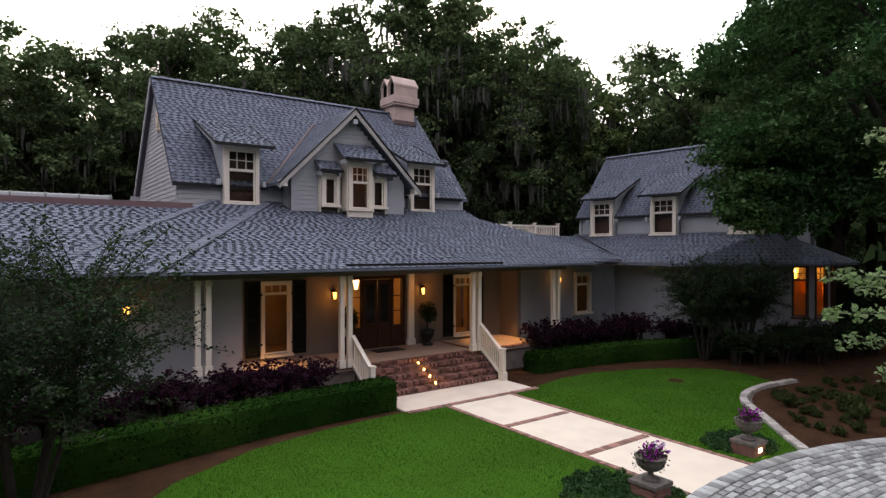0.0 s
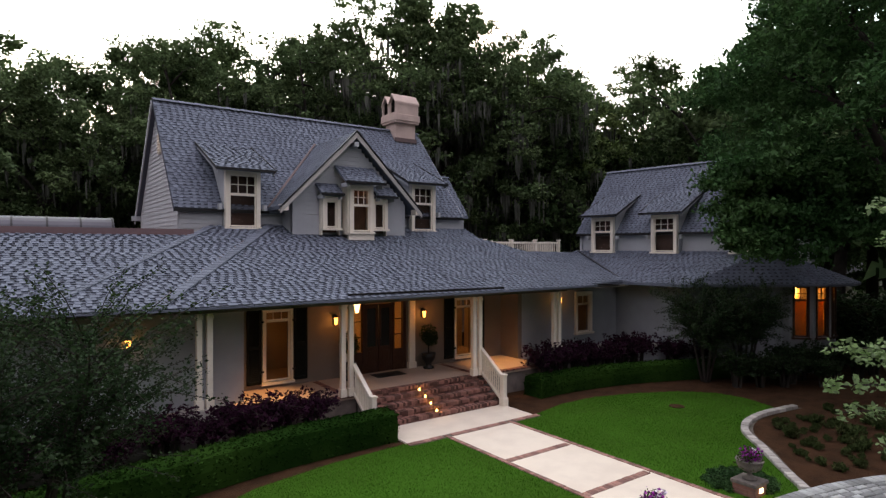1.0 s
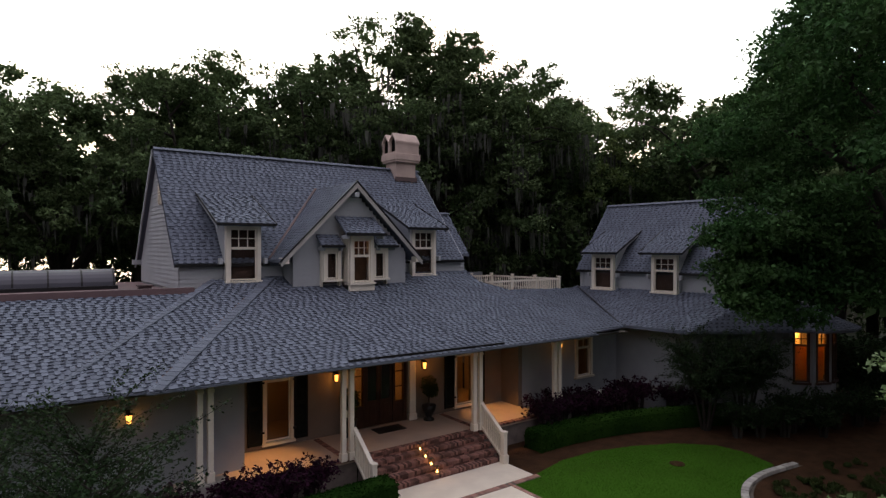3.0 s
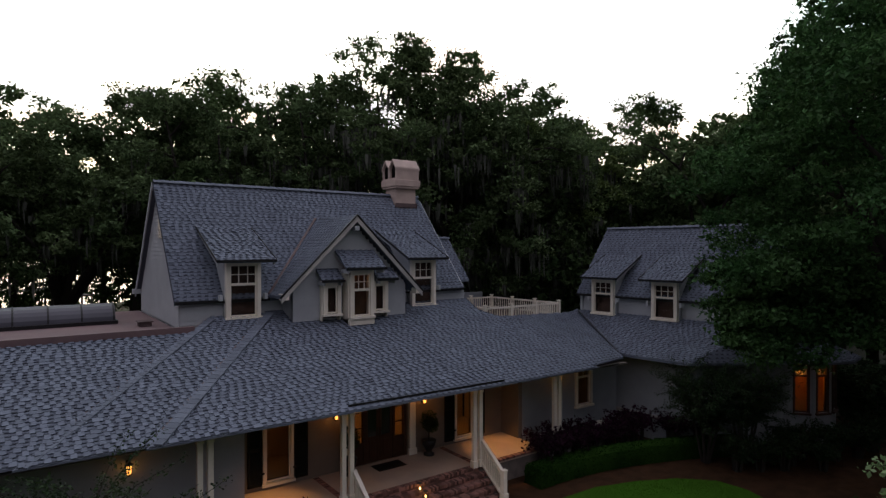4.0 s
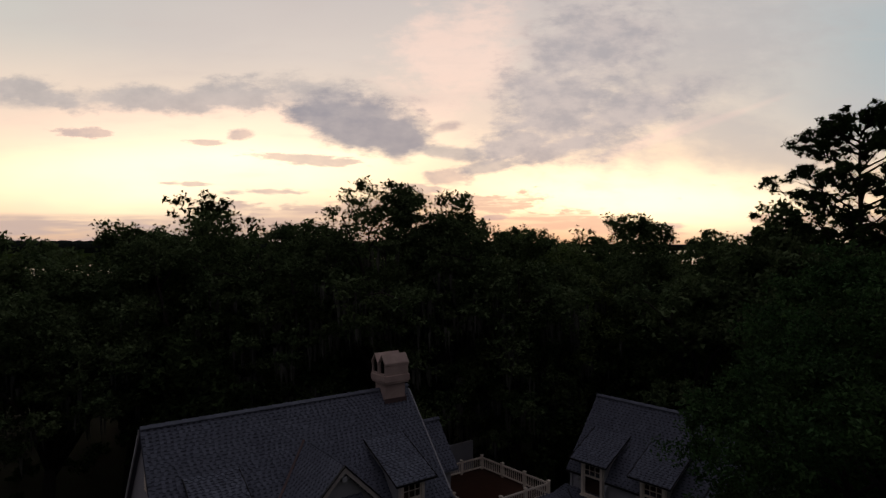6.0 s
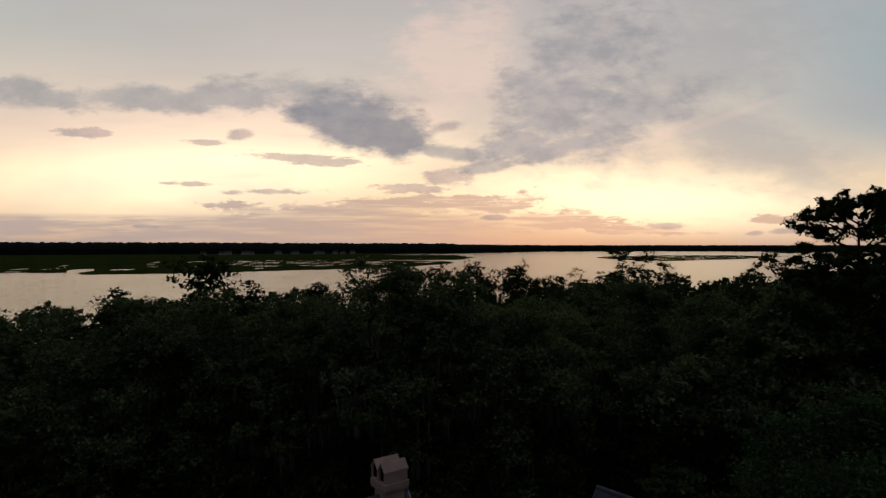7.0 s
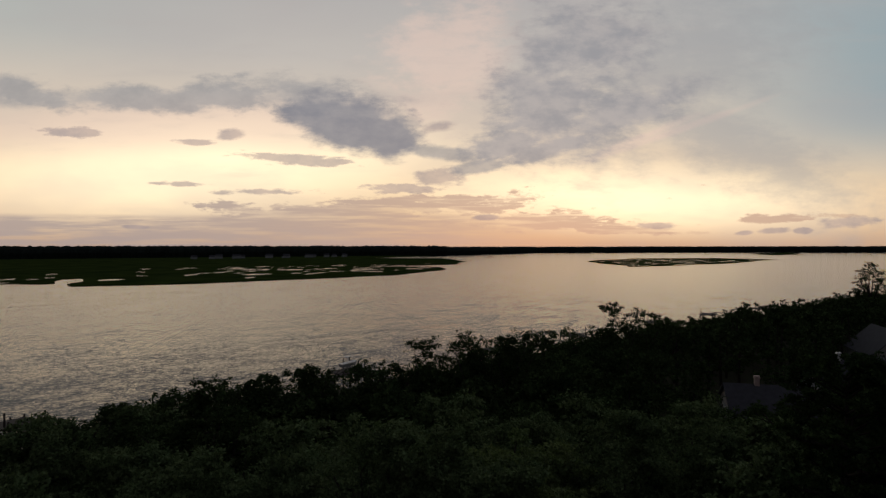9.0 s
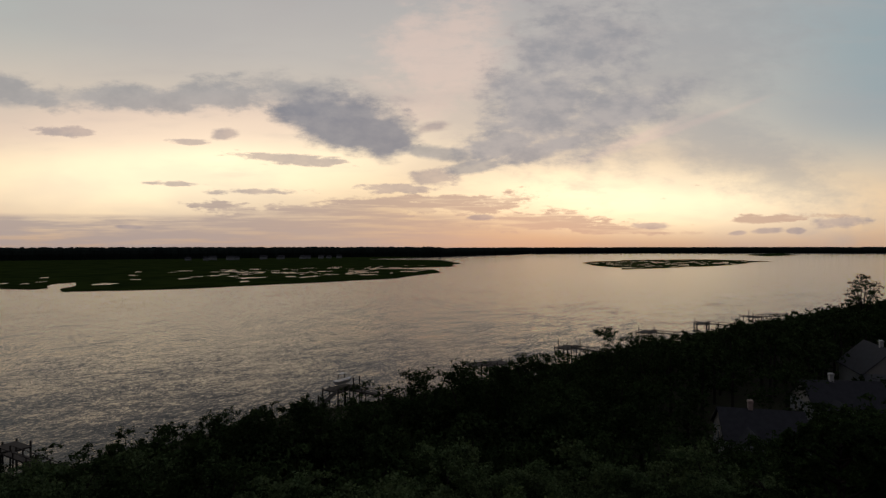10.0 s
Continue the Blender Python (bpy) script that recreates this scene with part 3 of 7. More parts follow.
for link in list(bs.inputs["Base Color"].links) + list(bs.inputs["Roughness"].links):
    m.node_tree.links.remove(link)
bs.inputs["Base Color"].default_value, bs.inputs["Roughness"].default_value = (0.02, 0.022, 0.024, 1), 0.1
bs.inputs["IOR"].default_value, bs.inputs["Specular IOR Level"].default_value = 1.33, 0.1
solid("water", g, M_WATER, "wide rippled tidal river reflecting the sunset", "river", "structure")


def by_view(lat, d):
    """Plan place from metres to the side of and along the heading of the sunset."""
    c, s = math.cos(radians(36)), math.sin(radians(36))
    return lat * c + d * s, -lat * s + d * c


# ---- lawn, beds, path and drive ----
def drive_edge(x, r=R_DRIVE):
    return CY + math.sqrt(max(r * r - (x - CX) ** 2, 0))


lawn_left = [(9.60, 13.05), (8.45, 13.05), (8.4, 13.3), (6.2, 13.15), (4.2, 12.75), (2.4, 11.8), (0.9, 10.2), (-0.5, 8.0), (-2.5, 6.5), (-6, 5.5), (-6, 2.5)] \
    + [(x, drive_edge(x) - 0.05) for x in (-0.6, 1, 3, 5, 7, 9.60)]
lawn_right = [(12.08, 13.05), (13.22, 13.05), (13.22, 13.3), (14.8, 13.65), (16.4, 13.6), (18.0, 13.1), (19.4, 12.4), (20.4, 11.4), (20.5, 10.4), (20.1, 9.3), (18.5, 9.1), (16.8, 8.7), (15.6, 7.6), (14.5, 6.6), (13.7, 5.7), (12.08, 5.9)]
solid("lawn", Geo().slab([(x, y, 0.02) for x, y in lawn_left[::-1]], 0.06), M_LAWN, "clipped deep green lawn beside the path", "lawn", "structure")
solid("lawn", Geo().slab([(x, y, 0.02) for x, y in lawn_right], 0.06), M_LAWN, "clipped deep green lawn inside the curved kerb", "lawn", "structure")
solid("mulch_bed", Geo().slab([(-9, 5, -0.01), (0, 5, -0.01), (9.4, 9, -0.01), (9.4, 15.5, -0.01), (-9, 17, -0.01)], 0.03), M_MULCH,
      "brown pine straw mulch under the hedge", "planting bed", "structure")
solid("mulch_bed", Geo().slab([(13.1, 5, -0.012), (16, 4, -0.012), (26, 1.0, -0.012), (34, 4, -0.012), (34, 12, -0.012), (24, 17.5, -0.012), (13.1, 17, -0.012)], 0.03), M_MULCH,
      "brown pine straw bed with low plants", "planting bed", "structure")
steps_foot = 14.76
path = solid("path", Geo().box(8.45, 13.3, -0.02, 13.1, steps_foot, 0.03).box(9.74, 5.0, -0.02, 11.94, 13.05, 0.03), M_PATH,
             "pale tabby concrete walk with red brick bands", "path", "structure")
path["at"] = [0, 0, 0]
drive = Geo()
n = 96
for i in range(n):
    a, c = 2 * math.pi * i / n, 2 * math.pi * (i + 1) / n
    drive.slab([(CX + r * math.cos(t), CY + r * math.sin(t), 0.035) for r, t in ((4.5, a), (R_DRIVE - 0.28, a), (R_DRIVE - 0.28, c), (4.5, c))], 0.05)
drive = solid("road", drive, M_JOINT, "round drive paved with grey granite setts", "driveway", "structure")
drive["at"] = [0, 0, 0]

# ---- the house ----
ONE = Matrix.Identity(4)
EAVE_Y, EAVE_Z, PITCH = 15.0, 3.73, 0.362
WALL_Y = 18.2
FLOOR_Z = 0.85
house = thing("house", (10.5, 21, 0), "grey-sided storey-and-a-half house with slate-grey shingle roofs and cream trim", "house")
rng = random.Random(5)


def roof_plane(poly, thick=0.12, name="roof"):
    """A roof plane of boards with its shingles gathered for later."""
    base = [Vector(p) - Vector((0, 0, 0.015)) for p in poly]
    ob = part(name, Geo().slab(base, 0, (0, 0, -thick)), M_SHINGLE, house)
    return ob


def front_z(y, lift=0.0):
    return EAVE_Z + PITCH * (y - EAVE_Y) + lift


TOP_Y = 21.25
right_part = [(x, y, front_z(y, 0.06)) for x, y in ((2.42, EAVE_Y), (18.3, EAVE_Y), (18.0, 15.2), (20.2, 15.3), (20.35, 15.6), (16.5, 20.15), (16.95, 22.6), (8.4, 22.6), (7.38, TOP_Y))]
mid_part = [(x, y, front_z(y, 0.03)) for x, y in ((-0.08, EAVE_Y + 0.12), (2.6, EAVE_Y + 0.12), (7.5, TOP_Y), (5.45, TOP_Y))]
left_part = [(x, y, front_z(y)) for x, y in ((-9.0, EAVE_Y + 0.24), (0.1, EAVE_Y + 0.24), (4.8, 20.45), (-9.0, 20.45))]
hip_part = [(20.35, 15.6, front_z(15.6, 0.06)), (17.9, 21.4, 5.12), (16.5, 20.15, front_z(20.15, 0.06))]
hip_top = [(17.9, 21.4, 5.12), (16.95, 22.6, front_z(22.6, 0.06)), (16.5, 20.15, front_z(20.15, 0.06))]
deck_part = [(20.35, 15.6, front_z(15.6, 0.06)), (24.9, 21.4, 4.95), (17.9, 21.4, 5.12)]
# the upper roof
UE_Y, UE_Z, UR_Y, UR_Z = 21.15, 6.58, 24.95, 10.95
UX0, UX1 = 4.28, 16.45
up_front = [(UX0, UE_Y, UE_Z), (UX1, UE_Y, UE_Z), (UX1, UR_Y, UR_Z), (UX0, UR_Y, UR_Z)]
up_back = [(UX1, 28.75, UE_Z), (UX0, 28.75, UE_Z), (UX0, UR_Y, UR_Z), (UX1, UR_Y, UR_Z)]
ext_front = [(UX1 - 0.3, 23.3, 6.8), (18.45, 23.3, 6.8), (18.45, 25.05, 8.9), (UX1 - 0.3, 25.05, 8.9)]
ext_back = [(18.45, 26.8, 6.8), (UX1 - 0.3, 26.8, 6.8), (UX1 - 0.3, 25.05, 8.9), (18.45, 25.05, 8.9)]
# the cross gable
GX, GY, GZ, GW = 10.43, 19.95, 9.62, 2.93
back_y = 24.22 + (GZ - 10.3) / 1.2
foot_y = 24.22 + (GZ - GW - 10.3) / 1.2
gable_l = [(GX - GW, GY, GZ - GW), (GX, GY, GZ), (GX, back_y, GZ), (GX - GW, foot_y, GZ - GW)]
gable_r = [(GX, GY, GZ), (GX + GW, GY, GZ - GW), (GX + GW, foot_y, GZ - GW), (GX, back_y, GZ)]
planes = [right_part, mid_part, left_part, hip_part, deck_part, up_front, up_back, ext_front, ext_back]


def dormer_set(m, x, face_y, eave_y, roof_top, z_sill, z_head, z_eave):
    """The roof polygon of a shed dormer in its own frame m."""
    top_y, top_z = roof_top
    half = 0.70 if m == ONE else 0.76
    return [m @ Vector(p) for p in ((x - half - 0.32, eave_y, z_eave), (x + half + 0.32, eave_y, z_eave), (x + half + 0.32, top_y, top_z), (x - half - 0.32, top_y, top_z))]


# the far wing, a little turned, its front towards the court
WING = Matrix.Translation((24.55, 18.0, 0)) @ Matrix.Rotation(radians(5), 4, "Z") @ Matrix.Rotation(radians(-90), 4, "Z")
# in the wing's frame x runs along its front towards the court's mouth, y into the wing


def wp(x, y, z):
    return WING @ Vector((x, y, z))


WL, WR = -3.5, 6.1
wing_low = [wp(-4.3, -3.15, 3.75), wp(4.3, -3.15, 3.75), wp(4.3, 0.35, 5.08), wp(-3.7, 0.35, 5.08)]
wing_end = [wp(4.3, -3.15, 3.75), wp(5.95, 0.35, 5.08), wp(4.3, 0.35, 5.08)]
wing_corner = [wp(4.3, -3.15, 3.75), wp(7.3, 0.9, 3.75), wp(5.95, 0.35, 5.08)]
wing_front = [wp(WL, 0.15, 5.95), wp(WR, 0.15, 5.95), wp(WR, 3.1, 9.47), wp(WL, 3.1, 9.47)]
wing_back = [wp(WR, 6.05, 5.95), wp(WL, 6.05, 5.95), wp(WL, 3.1, 9.47), wp(WR, 3.1, 9.47)]
SUN_X, SUN_Y, SUN_R, SUN_N, SUN_A = 27.98, 12.3, 2.65, 12, radians(203.7)     # the round sunroom at the wing's end
sun_roof = []
for i in range(SUN_N):
    a, c = SUN_A + 2 * math.pi * i / SUN_N, SUN_A + 2 * math.pi * (i + 1) / SUN_N
    sun_roof.append([(SUN_X + SUN_R * math.cos(a), SUN_Y + SUN_R * math.sin(a), 3.76), (SUN_X + SUN_R * math.cos(c), SUN_Y + SUN_R * math.sin(c), 3.76), (SUN_X, SUN_Y, 4.9)])
wing_cricket = [wp(5.95, 0.35, 5.08), wp(7.3, 0.9, 3.75), wp(6.3, 2.9, 5.0)]
planes += [wing_low, wing_front, wing_back, wing_end, hip_top, wing_corner, wing_cricket] + sun_roof
for poly in (gable_l, gable_r):
    planes.append(poly)
dormers = [(ONE, 6.5, 21.0, 20.56, (23.4, 9.2), 5.94, 7.92, 7.97), (ONE, 14.16, 21.0, 20.62, (23.4, 9.2), 5.94, 7.92, 7.97)]
for along in (-1.75, 1.62, 5.3):
    dormers.append((WING, along, 0.0, -0.42, (1.85, 8.0), 5.02, 6.76, 6.88))
for d in dormers:
    planes.append(dormer_set(d[0], d[1], d[2], d[3], d[4], d[5], d[6], d[7]))
bay_roofs = [[(9.68, 19.3, 7.66), (11.32, 19.3, 7.66), (11.32, 20.3, 8.32), (9.68, 20.3, 8.32)],
             [(8.92, 19.72, 7.22), (9.80, 19.72, 7.22), (9.80, 20.3, 7.62), (8.92, 20.3, 7.62)],
             [(11.2, 19.72, 7.22), (12.1, 19.72, 7.22), (12.1, 20.3, 7.62), (11.2, 20.3, 7.62)]]
planes += bay_roofs
roofs = []
single = []
rest = {}
for i, poly in enumerate(planes):
    ob = roof_plane(poly, 0.05 if i < 3 else 0.1 if i < 12 else 0.08, "porch_roof" if i < 3 else "roof")
    roofs.append(ob)
    pale, darker = shingle_rows(poly, 0.155 if i != 6 else 0.38, rng)
    if i == 0:
        for tabs, mat, keep in ((pale, M_SHINGLE_ONE, 150), (darker, M_SHINGLE_DARK_ONE, 150)):
            near = [s for s in tabs if 3.6 < s[0].x < 10.2 and s[0].y < 17.2][:keep]
            picked = {id(s) for s in near}
            single += [(ob, s, mat) for s in near]
            tabs[:] = [s for s in tabs if id(s) not in picked]
    rest[i] = (pale, darker)
for i, (pale, darker) in rest.items():
    tagged(part("shingle_field", joined(pale), M_SHINGLE, roofs[i]), kind="stuff")
    tagged(part("shingle_field", joined(darker), M_SHINGLE_DARK, roofs[i]), kind="stuff")

# hip caps and valley flashing
for (a, c, w_, mat, nm, lift) in (((2.62, EAVE_Y + 0.02, front_z(EAVE_Y, 0.09)), (7.5, 21.1, front_z(21.1, 0.09)), 0.30, M_SHINGLE, "hip_cap", 0.0),
                                  ((0.08, EAVE_Y + 0.14, front_z(EAVE_Y, 0.07)), (5.42, 21.0, front_z(21.0, 0.06)), 0.26, M_SHINGLE, "hip_cap", 0.0)):
    a, c = Vector(a), Vector(c)
    side = (c - a).cross(Vector((0, 0, 1))).normalized()
    steps = 36
    for i in range(steps):
        p, q = a.lerp(c, i / steps), a.lerp(c, (i + 1.15) / steps)
        part("cap_shingle", Geo().slab([p - side * w_ * 0.5 + Vector((0, 0, 0.022)), p + side * w_ * 0.5 + Vector((0, 0, 0.012)), q + side * w_ * 0.5, q - side * w_ * 0.5 + Vector((0, 0, 0.015))], 0, (0, 0, -0.04)), M_CAP, roofs[0])
    e = side * (-w_ * 0.5 - 0.03)
    part("flashing", Geo().slab([a + e - side * 0.03, a + e + side * 0.03, c + e + side * 0.03, c + e - side * 0.03], 0, (0, 0, -0.06)), M_COPPER, house, "copper flashing strip")
def strip(a, c, w_, mat=M_COPPER, nm="flashing"):
    a, c = Vector(a), Vector(c)
    side = (c - a).cross(Vector((0, 0, 1))).normalized() * w_ * 0.5
    part(nm, Geo().slab([a - side, a + side, c + side, c - side], 0, (0, 0, -0.05)), mat, house)


strip((GX - GW, foot_y - 0.02, GZ - GW + 0.05), (GX - 0.05, back_y, GZ + 0.05), 0.10)
strip((20.4, 15.7, front_z(15.7, 0.07)), (24.1, 21.1, 5.1), 0.07, M_ROOF)
# ridge caps
for a, c in (((UX0, UR_Y, UR_Z + 0.05), (UX1, UR_Y, UR_Z + 0.05)), (wp(WL, 3.1, 9.52), wp(WR, 3.1, 9.52)), ((UX1, 25.05, 8.95), (18.45, 25.05, 8.95))):
    a, c = Vector(a), Vector(c)
    side = (c - a).cross(Vector((0, 0, 1))).normalized() * 0.15
    n = int((c - a).length / 0.3)
    for i in range(n):
        p, q = a.lerp(c, i / n), a.lerp(c, (i + 1.12) / n)
        up_ = Vector((0, 0, 0.012 * (i % 2)))
        part("ridge_shingle", Geo().add([p - side - Vector((0, 0, 0.09)) + up_, p + Vector((0, 0, 0.02)) + up_, p + side - Vector((0, 0, 0.09)) + up_,
               q - side - Vector((0, 0, 0.09)), q + Vector((0, 0, 0.01)), q + side - Vector((0, 0, 0.09))], [(0, 1, 4, 3), (1, 2, 5, 4), (0, 2, 1)]), M_CAP, roofs[5])

# the flat copper roof and the rain diverter
part("flat_roof", Geo().box(-9, 20.3, 5.5, 4.42, 29, 5.62).box(-9, 20.28, 5.60, 4.7, 20.42, 5.84), M_FLAT, house, "dull copper flat roof")
pts = [(7.65 + i * 0.65, 15.16 - 0.008 * i) for i in range(10)]
ring = [p for x, y in pts for p in ((x, y, front_z(y, 0.07)), (x, y + 0.03, front_z(y, 0.08)), (x, y + 0.03, front_z(y, 0.14)), (x, y, front_z(y, 0.14)))]
dv = Geo().add(ring, [(4 * i + k, 4 * i + (k + 1) % 4, 4 * i + 4 + (k + 1) % 4, 4 * i + 4 + k) for i in range(9) for k in range(4)] + [(3, 2, 1, 0), (36, 37, 38, 39)])
part("rain_diverter", dv, M_METAL, house, "black metal rain diverter above the steps")
# eave boards
part("fascia", Geo().box(2.75, EAVE_Y + 0.03, 3.72, 19.6, EAVE_Y + 0.07, 3.77), M_METAL, house)
part("fascia", Geo().box(-9, EAVE_Y + 0.27, 3.67, 2.8, EAVE_Y + 0.31, 3.71), M_METAL, house)
part("soffit", Geo().slab([(-9, EAVE_Y + 0.34, 3.70), (20.2, EAVE_Y + 0.12, 3.72), (20.2, WALL_Y + 0.1, 3.72), (-9, WALL_Y + 0.1, 3.70)], 0.05), M_CEILING, house)

# ---- ground floor walls ----
fw_l, fw_r = (6.28, 7.13, 1.05, 3.35), (13.75, 14.6, 1.05, 3.35)
door_hole = (9.3, 11.55, FLOOR_Z, 3.4)
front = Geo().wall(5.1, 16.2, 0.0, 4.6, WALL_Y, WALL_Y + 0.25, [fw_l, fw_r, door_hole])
part("wall", front, M_PORCHWALL, house, "taupe plastered porch wall, warmed and darkened for the porch light")
part("wall", Geo().wall(-9, 5.25, 0, 4.4, 16.9, 17.15), M_STUCCO, house)
part("wall", Geo().box(5.05, 17.15, 0, 5.25, WALL_Y, 4.4), M_STUCCO, house)
win_r = (19.45, 20.45, 1.55, 3.3)
part("wall", Geo().wall(16.3, 22.2, 0, 3.85, 17.2, 17.45, [win_r]), M_STUCCO, house)
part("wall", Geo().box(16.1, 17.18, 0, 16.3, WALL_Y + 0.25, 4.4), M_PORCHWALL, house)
# back and ends, so that the rooms are closed
part("wall", Geo().box(-9, 28.9, 0, 24, 29.1, 5.6), M_STUCCO, house)
part("wall", Geo().box(-9.2, 16.9, 0, -9, 29.1, 5.6), M_STUCCO, house)
for b in ((-3.6, -2.15, 0, 4.2, -1.95, 3.95), (WR, 0.6, 0, WR + 0.2, 6.2, 3.95), (-3.6, 6.0, 0, WR, 6.2, 5.95)):
    part("wall", Geo(WING).box(*b), M_STUCCO, house, "pale grey stucco wing wall")
part("wall", Geo(WING).slab([(4.2, -2.15, 0), (6.3, 0.6, 0), (6.3, 0.6, 3.9), (4.2, -2.15, 3.9)], 0, (-0.15, 0.12, 0)), M_STUCCO, house)
part("upper_wall", Geo(WING).box(WL + 0.2, 0.38, 3.6, WR - 0.2, 0.5, 6.2), M_SIDING, house)
for x in (WL + 0.15, WR - 0.3):
    part("gable_wall", Geo(WING).slab([(x, 0.3, 3.6), (x, 5.9, 3.6), (x, 5.9, 5.95), (x, 3.1, 9.3), (x, 0.3, 5.95)], 0, (0.15, 0, 0)), M_SIDING, house)
part("wall_cap", Geo(WING).box(-3.7, -2.32, 0.95, 4.25, -2.152, 1.08), M_STONE, house)

# ---- upper walls ----
def boards(m, y, x0, x1, z0, z1, top=None, nm="siding_board", course=0.16):
    """Lapped boards on a wall that faces -y in the frame m; top(x) bounds them above."""
    z = z0
    while z < z1:
        hi = min(z + course, z1)
        a, b_ = x0, x1
        if top:
            xs = [x0 + (x1 - x0) * i / 200 for i in range(201)]
            ok = [x for x in xs if top(x) > hi]
            if not ok:
                break
            a, b_ = ok[0], ok[-1]
        if b_ - a > 0.05:
            g = Geo(m)
            g.add([(a, y - 0.03, z), (b_, y - 0.03, z), (b_, y - 0.008, hi + 0.02), (a, y - 0.008, hi + 0.02), (a, y + 0.02, z), (b_, y + 0.02, z), (b_, y + 0.02, hi + 0.02), (a, y + 0.02, hi + 0.02)],
                  [(0, 1, 2, 3), (4, 7, 6, 5), (0, 4, 5, 1), (3, 2, 6, 7), (0, 3, 7, 4), (1, 5, 6, 2)])
            part(nm, g, M_SIDING, gable_wall)
        z = hi


END = Matrix.Translation((4.45, 24.95, 0)) @ Matrix.Rotation(radians(-90), 4, "Z")   # x runs towards the front of the house
gable_wall = part("gable_wall", Geo(END).slab([(-3.6, 0.03, 5.5), (3.6, 0.03, 5.5), (3.6, 0.03, 6.65), (0, 0.03, 10.75), (-3.6, 0.03, 6.65)], 0, (0, 0.2, 0)), M_SIDING, house, "grey lapped gable wall")
boards(END, 0.0, -3.6, 3.6, 5.7, 11.0, lambda x: 10.75 - abs(x) * 1.14)
vent = part("gable_vent", Geo(END).box(0.55, -0.09, 8.75, 0.95, -0.03, 9.55), M_TRIM, house)
for i in range(7):
    part("vent_slat", Geo(END).box(0.58, -0.13, 8.8 + i * 0.1, 0.92, -0.08, 8.84 + i * 0.1), M_TRIM, vent)
# barge boards of the end gable
part("barge_board", Geo().slab([(4.22, UR_Y, 10.90), (4.22, UR_Y + 3.85, 6.48), (4.22, UR_Y + 3.85, 6.26), (4.22, UR_Y, 10.64)], 0, (0.05, 0, 0)), M_SIDING, house)
# dark strip paints the shaded underside along the front verge
part("drip_edge", Geo().slab([(UX0 - 0.02, UE_Y - 0.02, UE_Z + 0.02), (UX0 - 0.02, UR_Y, UR_Z + 0.02), (UX0 - 0.02, UR_Y, UR_Z - 0.14), (UX0 - 0.02, UE_Y - 0.02, UE_Z - 0.14)], 0, (0.016, 0, 0)), M_SHINGLE_DARK, house)
part("bracket", Geo().box(4.1, 28.5, 6.4, 4.5, 28.75, 6.6), M_SIDING, house)
gable_wall = part("upper_wall", Geo().wall(4.5, 16.6, 5.4, 6.75, 21.35, 21.55), M_SIDING, house)
boards(ONE, 21.33, 4.47, 16.6, 5.75, 6.6)
part("gable_wall", Geo(Matrix.Translation((16.6, 24.95, 0)) @ Matrix.Rotation(radians(90), 4, "Z")).slab(
    [(-3.6, 0.0, 5.0), (3.6, 0.0, 5.0), (3.6, 0.0, 6.65), (0, 0.0, 10.75), (-3.6, 0.0, 6.65)], 0, (0, 0.2, 0)), M_SIDING, house)
part("upper_wall", Geo().box(16.6, 23.6, 4.8, 18.2, 26.5, 6.85), M_SIDING, house)
part("upper_wall", Geo().box(4.5, 28.3, 5.4, 16.6, 28.5, 6.75), M_SIDING, house)
# cross gable wall with openings for its windows
gable_wall = part("gable_wall", Geo().slab([(8.05, 20.36, 5.4), (12.8, 20.36, 5.4), (12.8, 20.36, 6.98), (GX, 20.36, 9.35), (8.05, 20.36, 6.98)], 0, (0, 0.15, 0)), M_SIDING, house, "grey boarded cross gable")
boards(ONE, 20.33, 8.05, 12.8, 5.5, 9.4, lambda x: 9.42 - abs(x - GX))
for x in (8.05, 12.65):
    part("cheek_wall", Geo().box(x, 20.4, 5.4, x + 0.15, 22.5, 7.0), M_SIDING, house)
for s in (-1, 1):
    part("barge_board", Geo().slab([(GX, GY - 0.03, GZ - 0.04), (GX + s * (GW + 0.02), GY - 0.03, GZ - GW - 0.06), (GX + s * (GW + 0.02), GY - 0.03, GZ - GW - 0.24), (GX, GY - 0.03, GZ - 0.24)],
                                   0, (0, 0.07, 0)), M_BARGE, house, "stone-grey barge board")
    part("barge_edge", Geo().slab([(GX, GY - 0.06, GZ + 0.05), (GX + s * (GW + 0.06), GY - 0.06, GZ - GW - 0.02), (GX + s * (GW + 0.06), GY - 0.06, GZ - GW - 0.07), (GX, GY - 0.06, GZ - 0.01)],
                                  0, (0, 0.1, 0)), M_METAL, house)
    part("bracket", Geo().box(GX + s * 2.78 - 0.12, GY, 6.55, GX + s * 2.78 + 0.12, GY + 0.35, 6.77), M_TRIM, house)
part("bracket", Geo().box(GX - 0.09, GY - 0.02, 9.05, GX + 0.09, GY + 0.4, 9.22), M_SIDING, house)


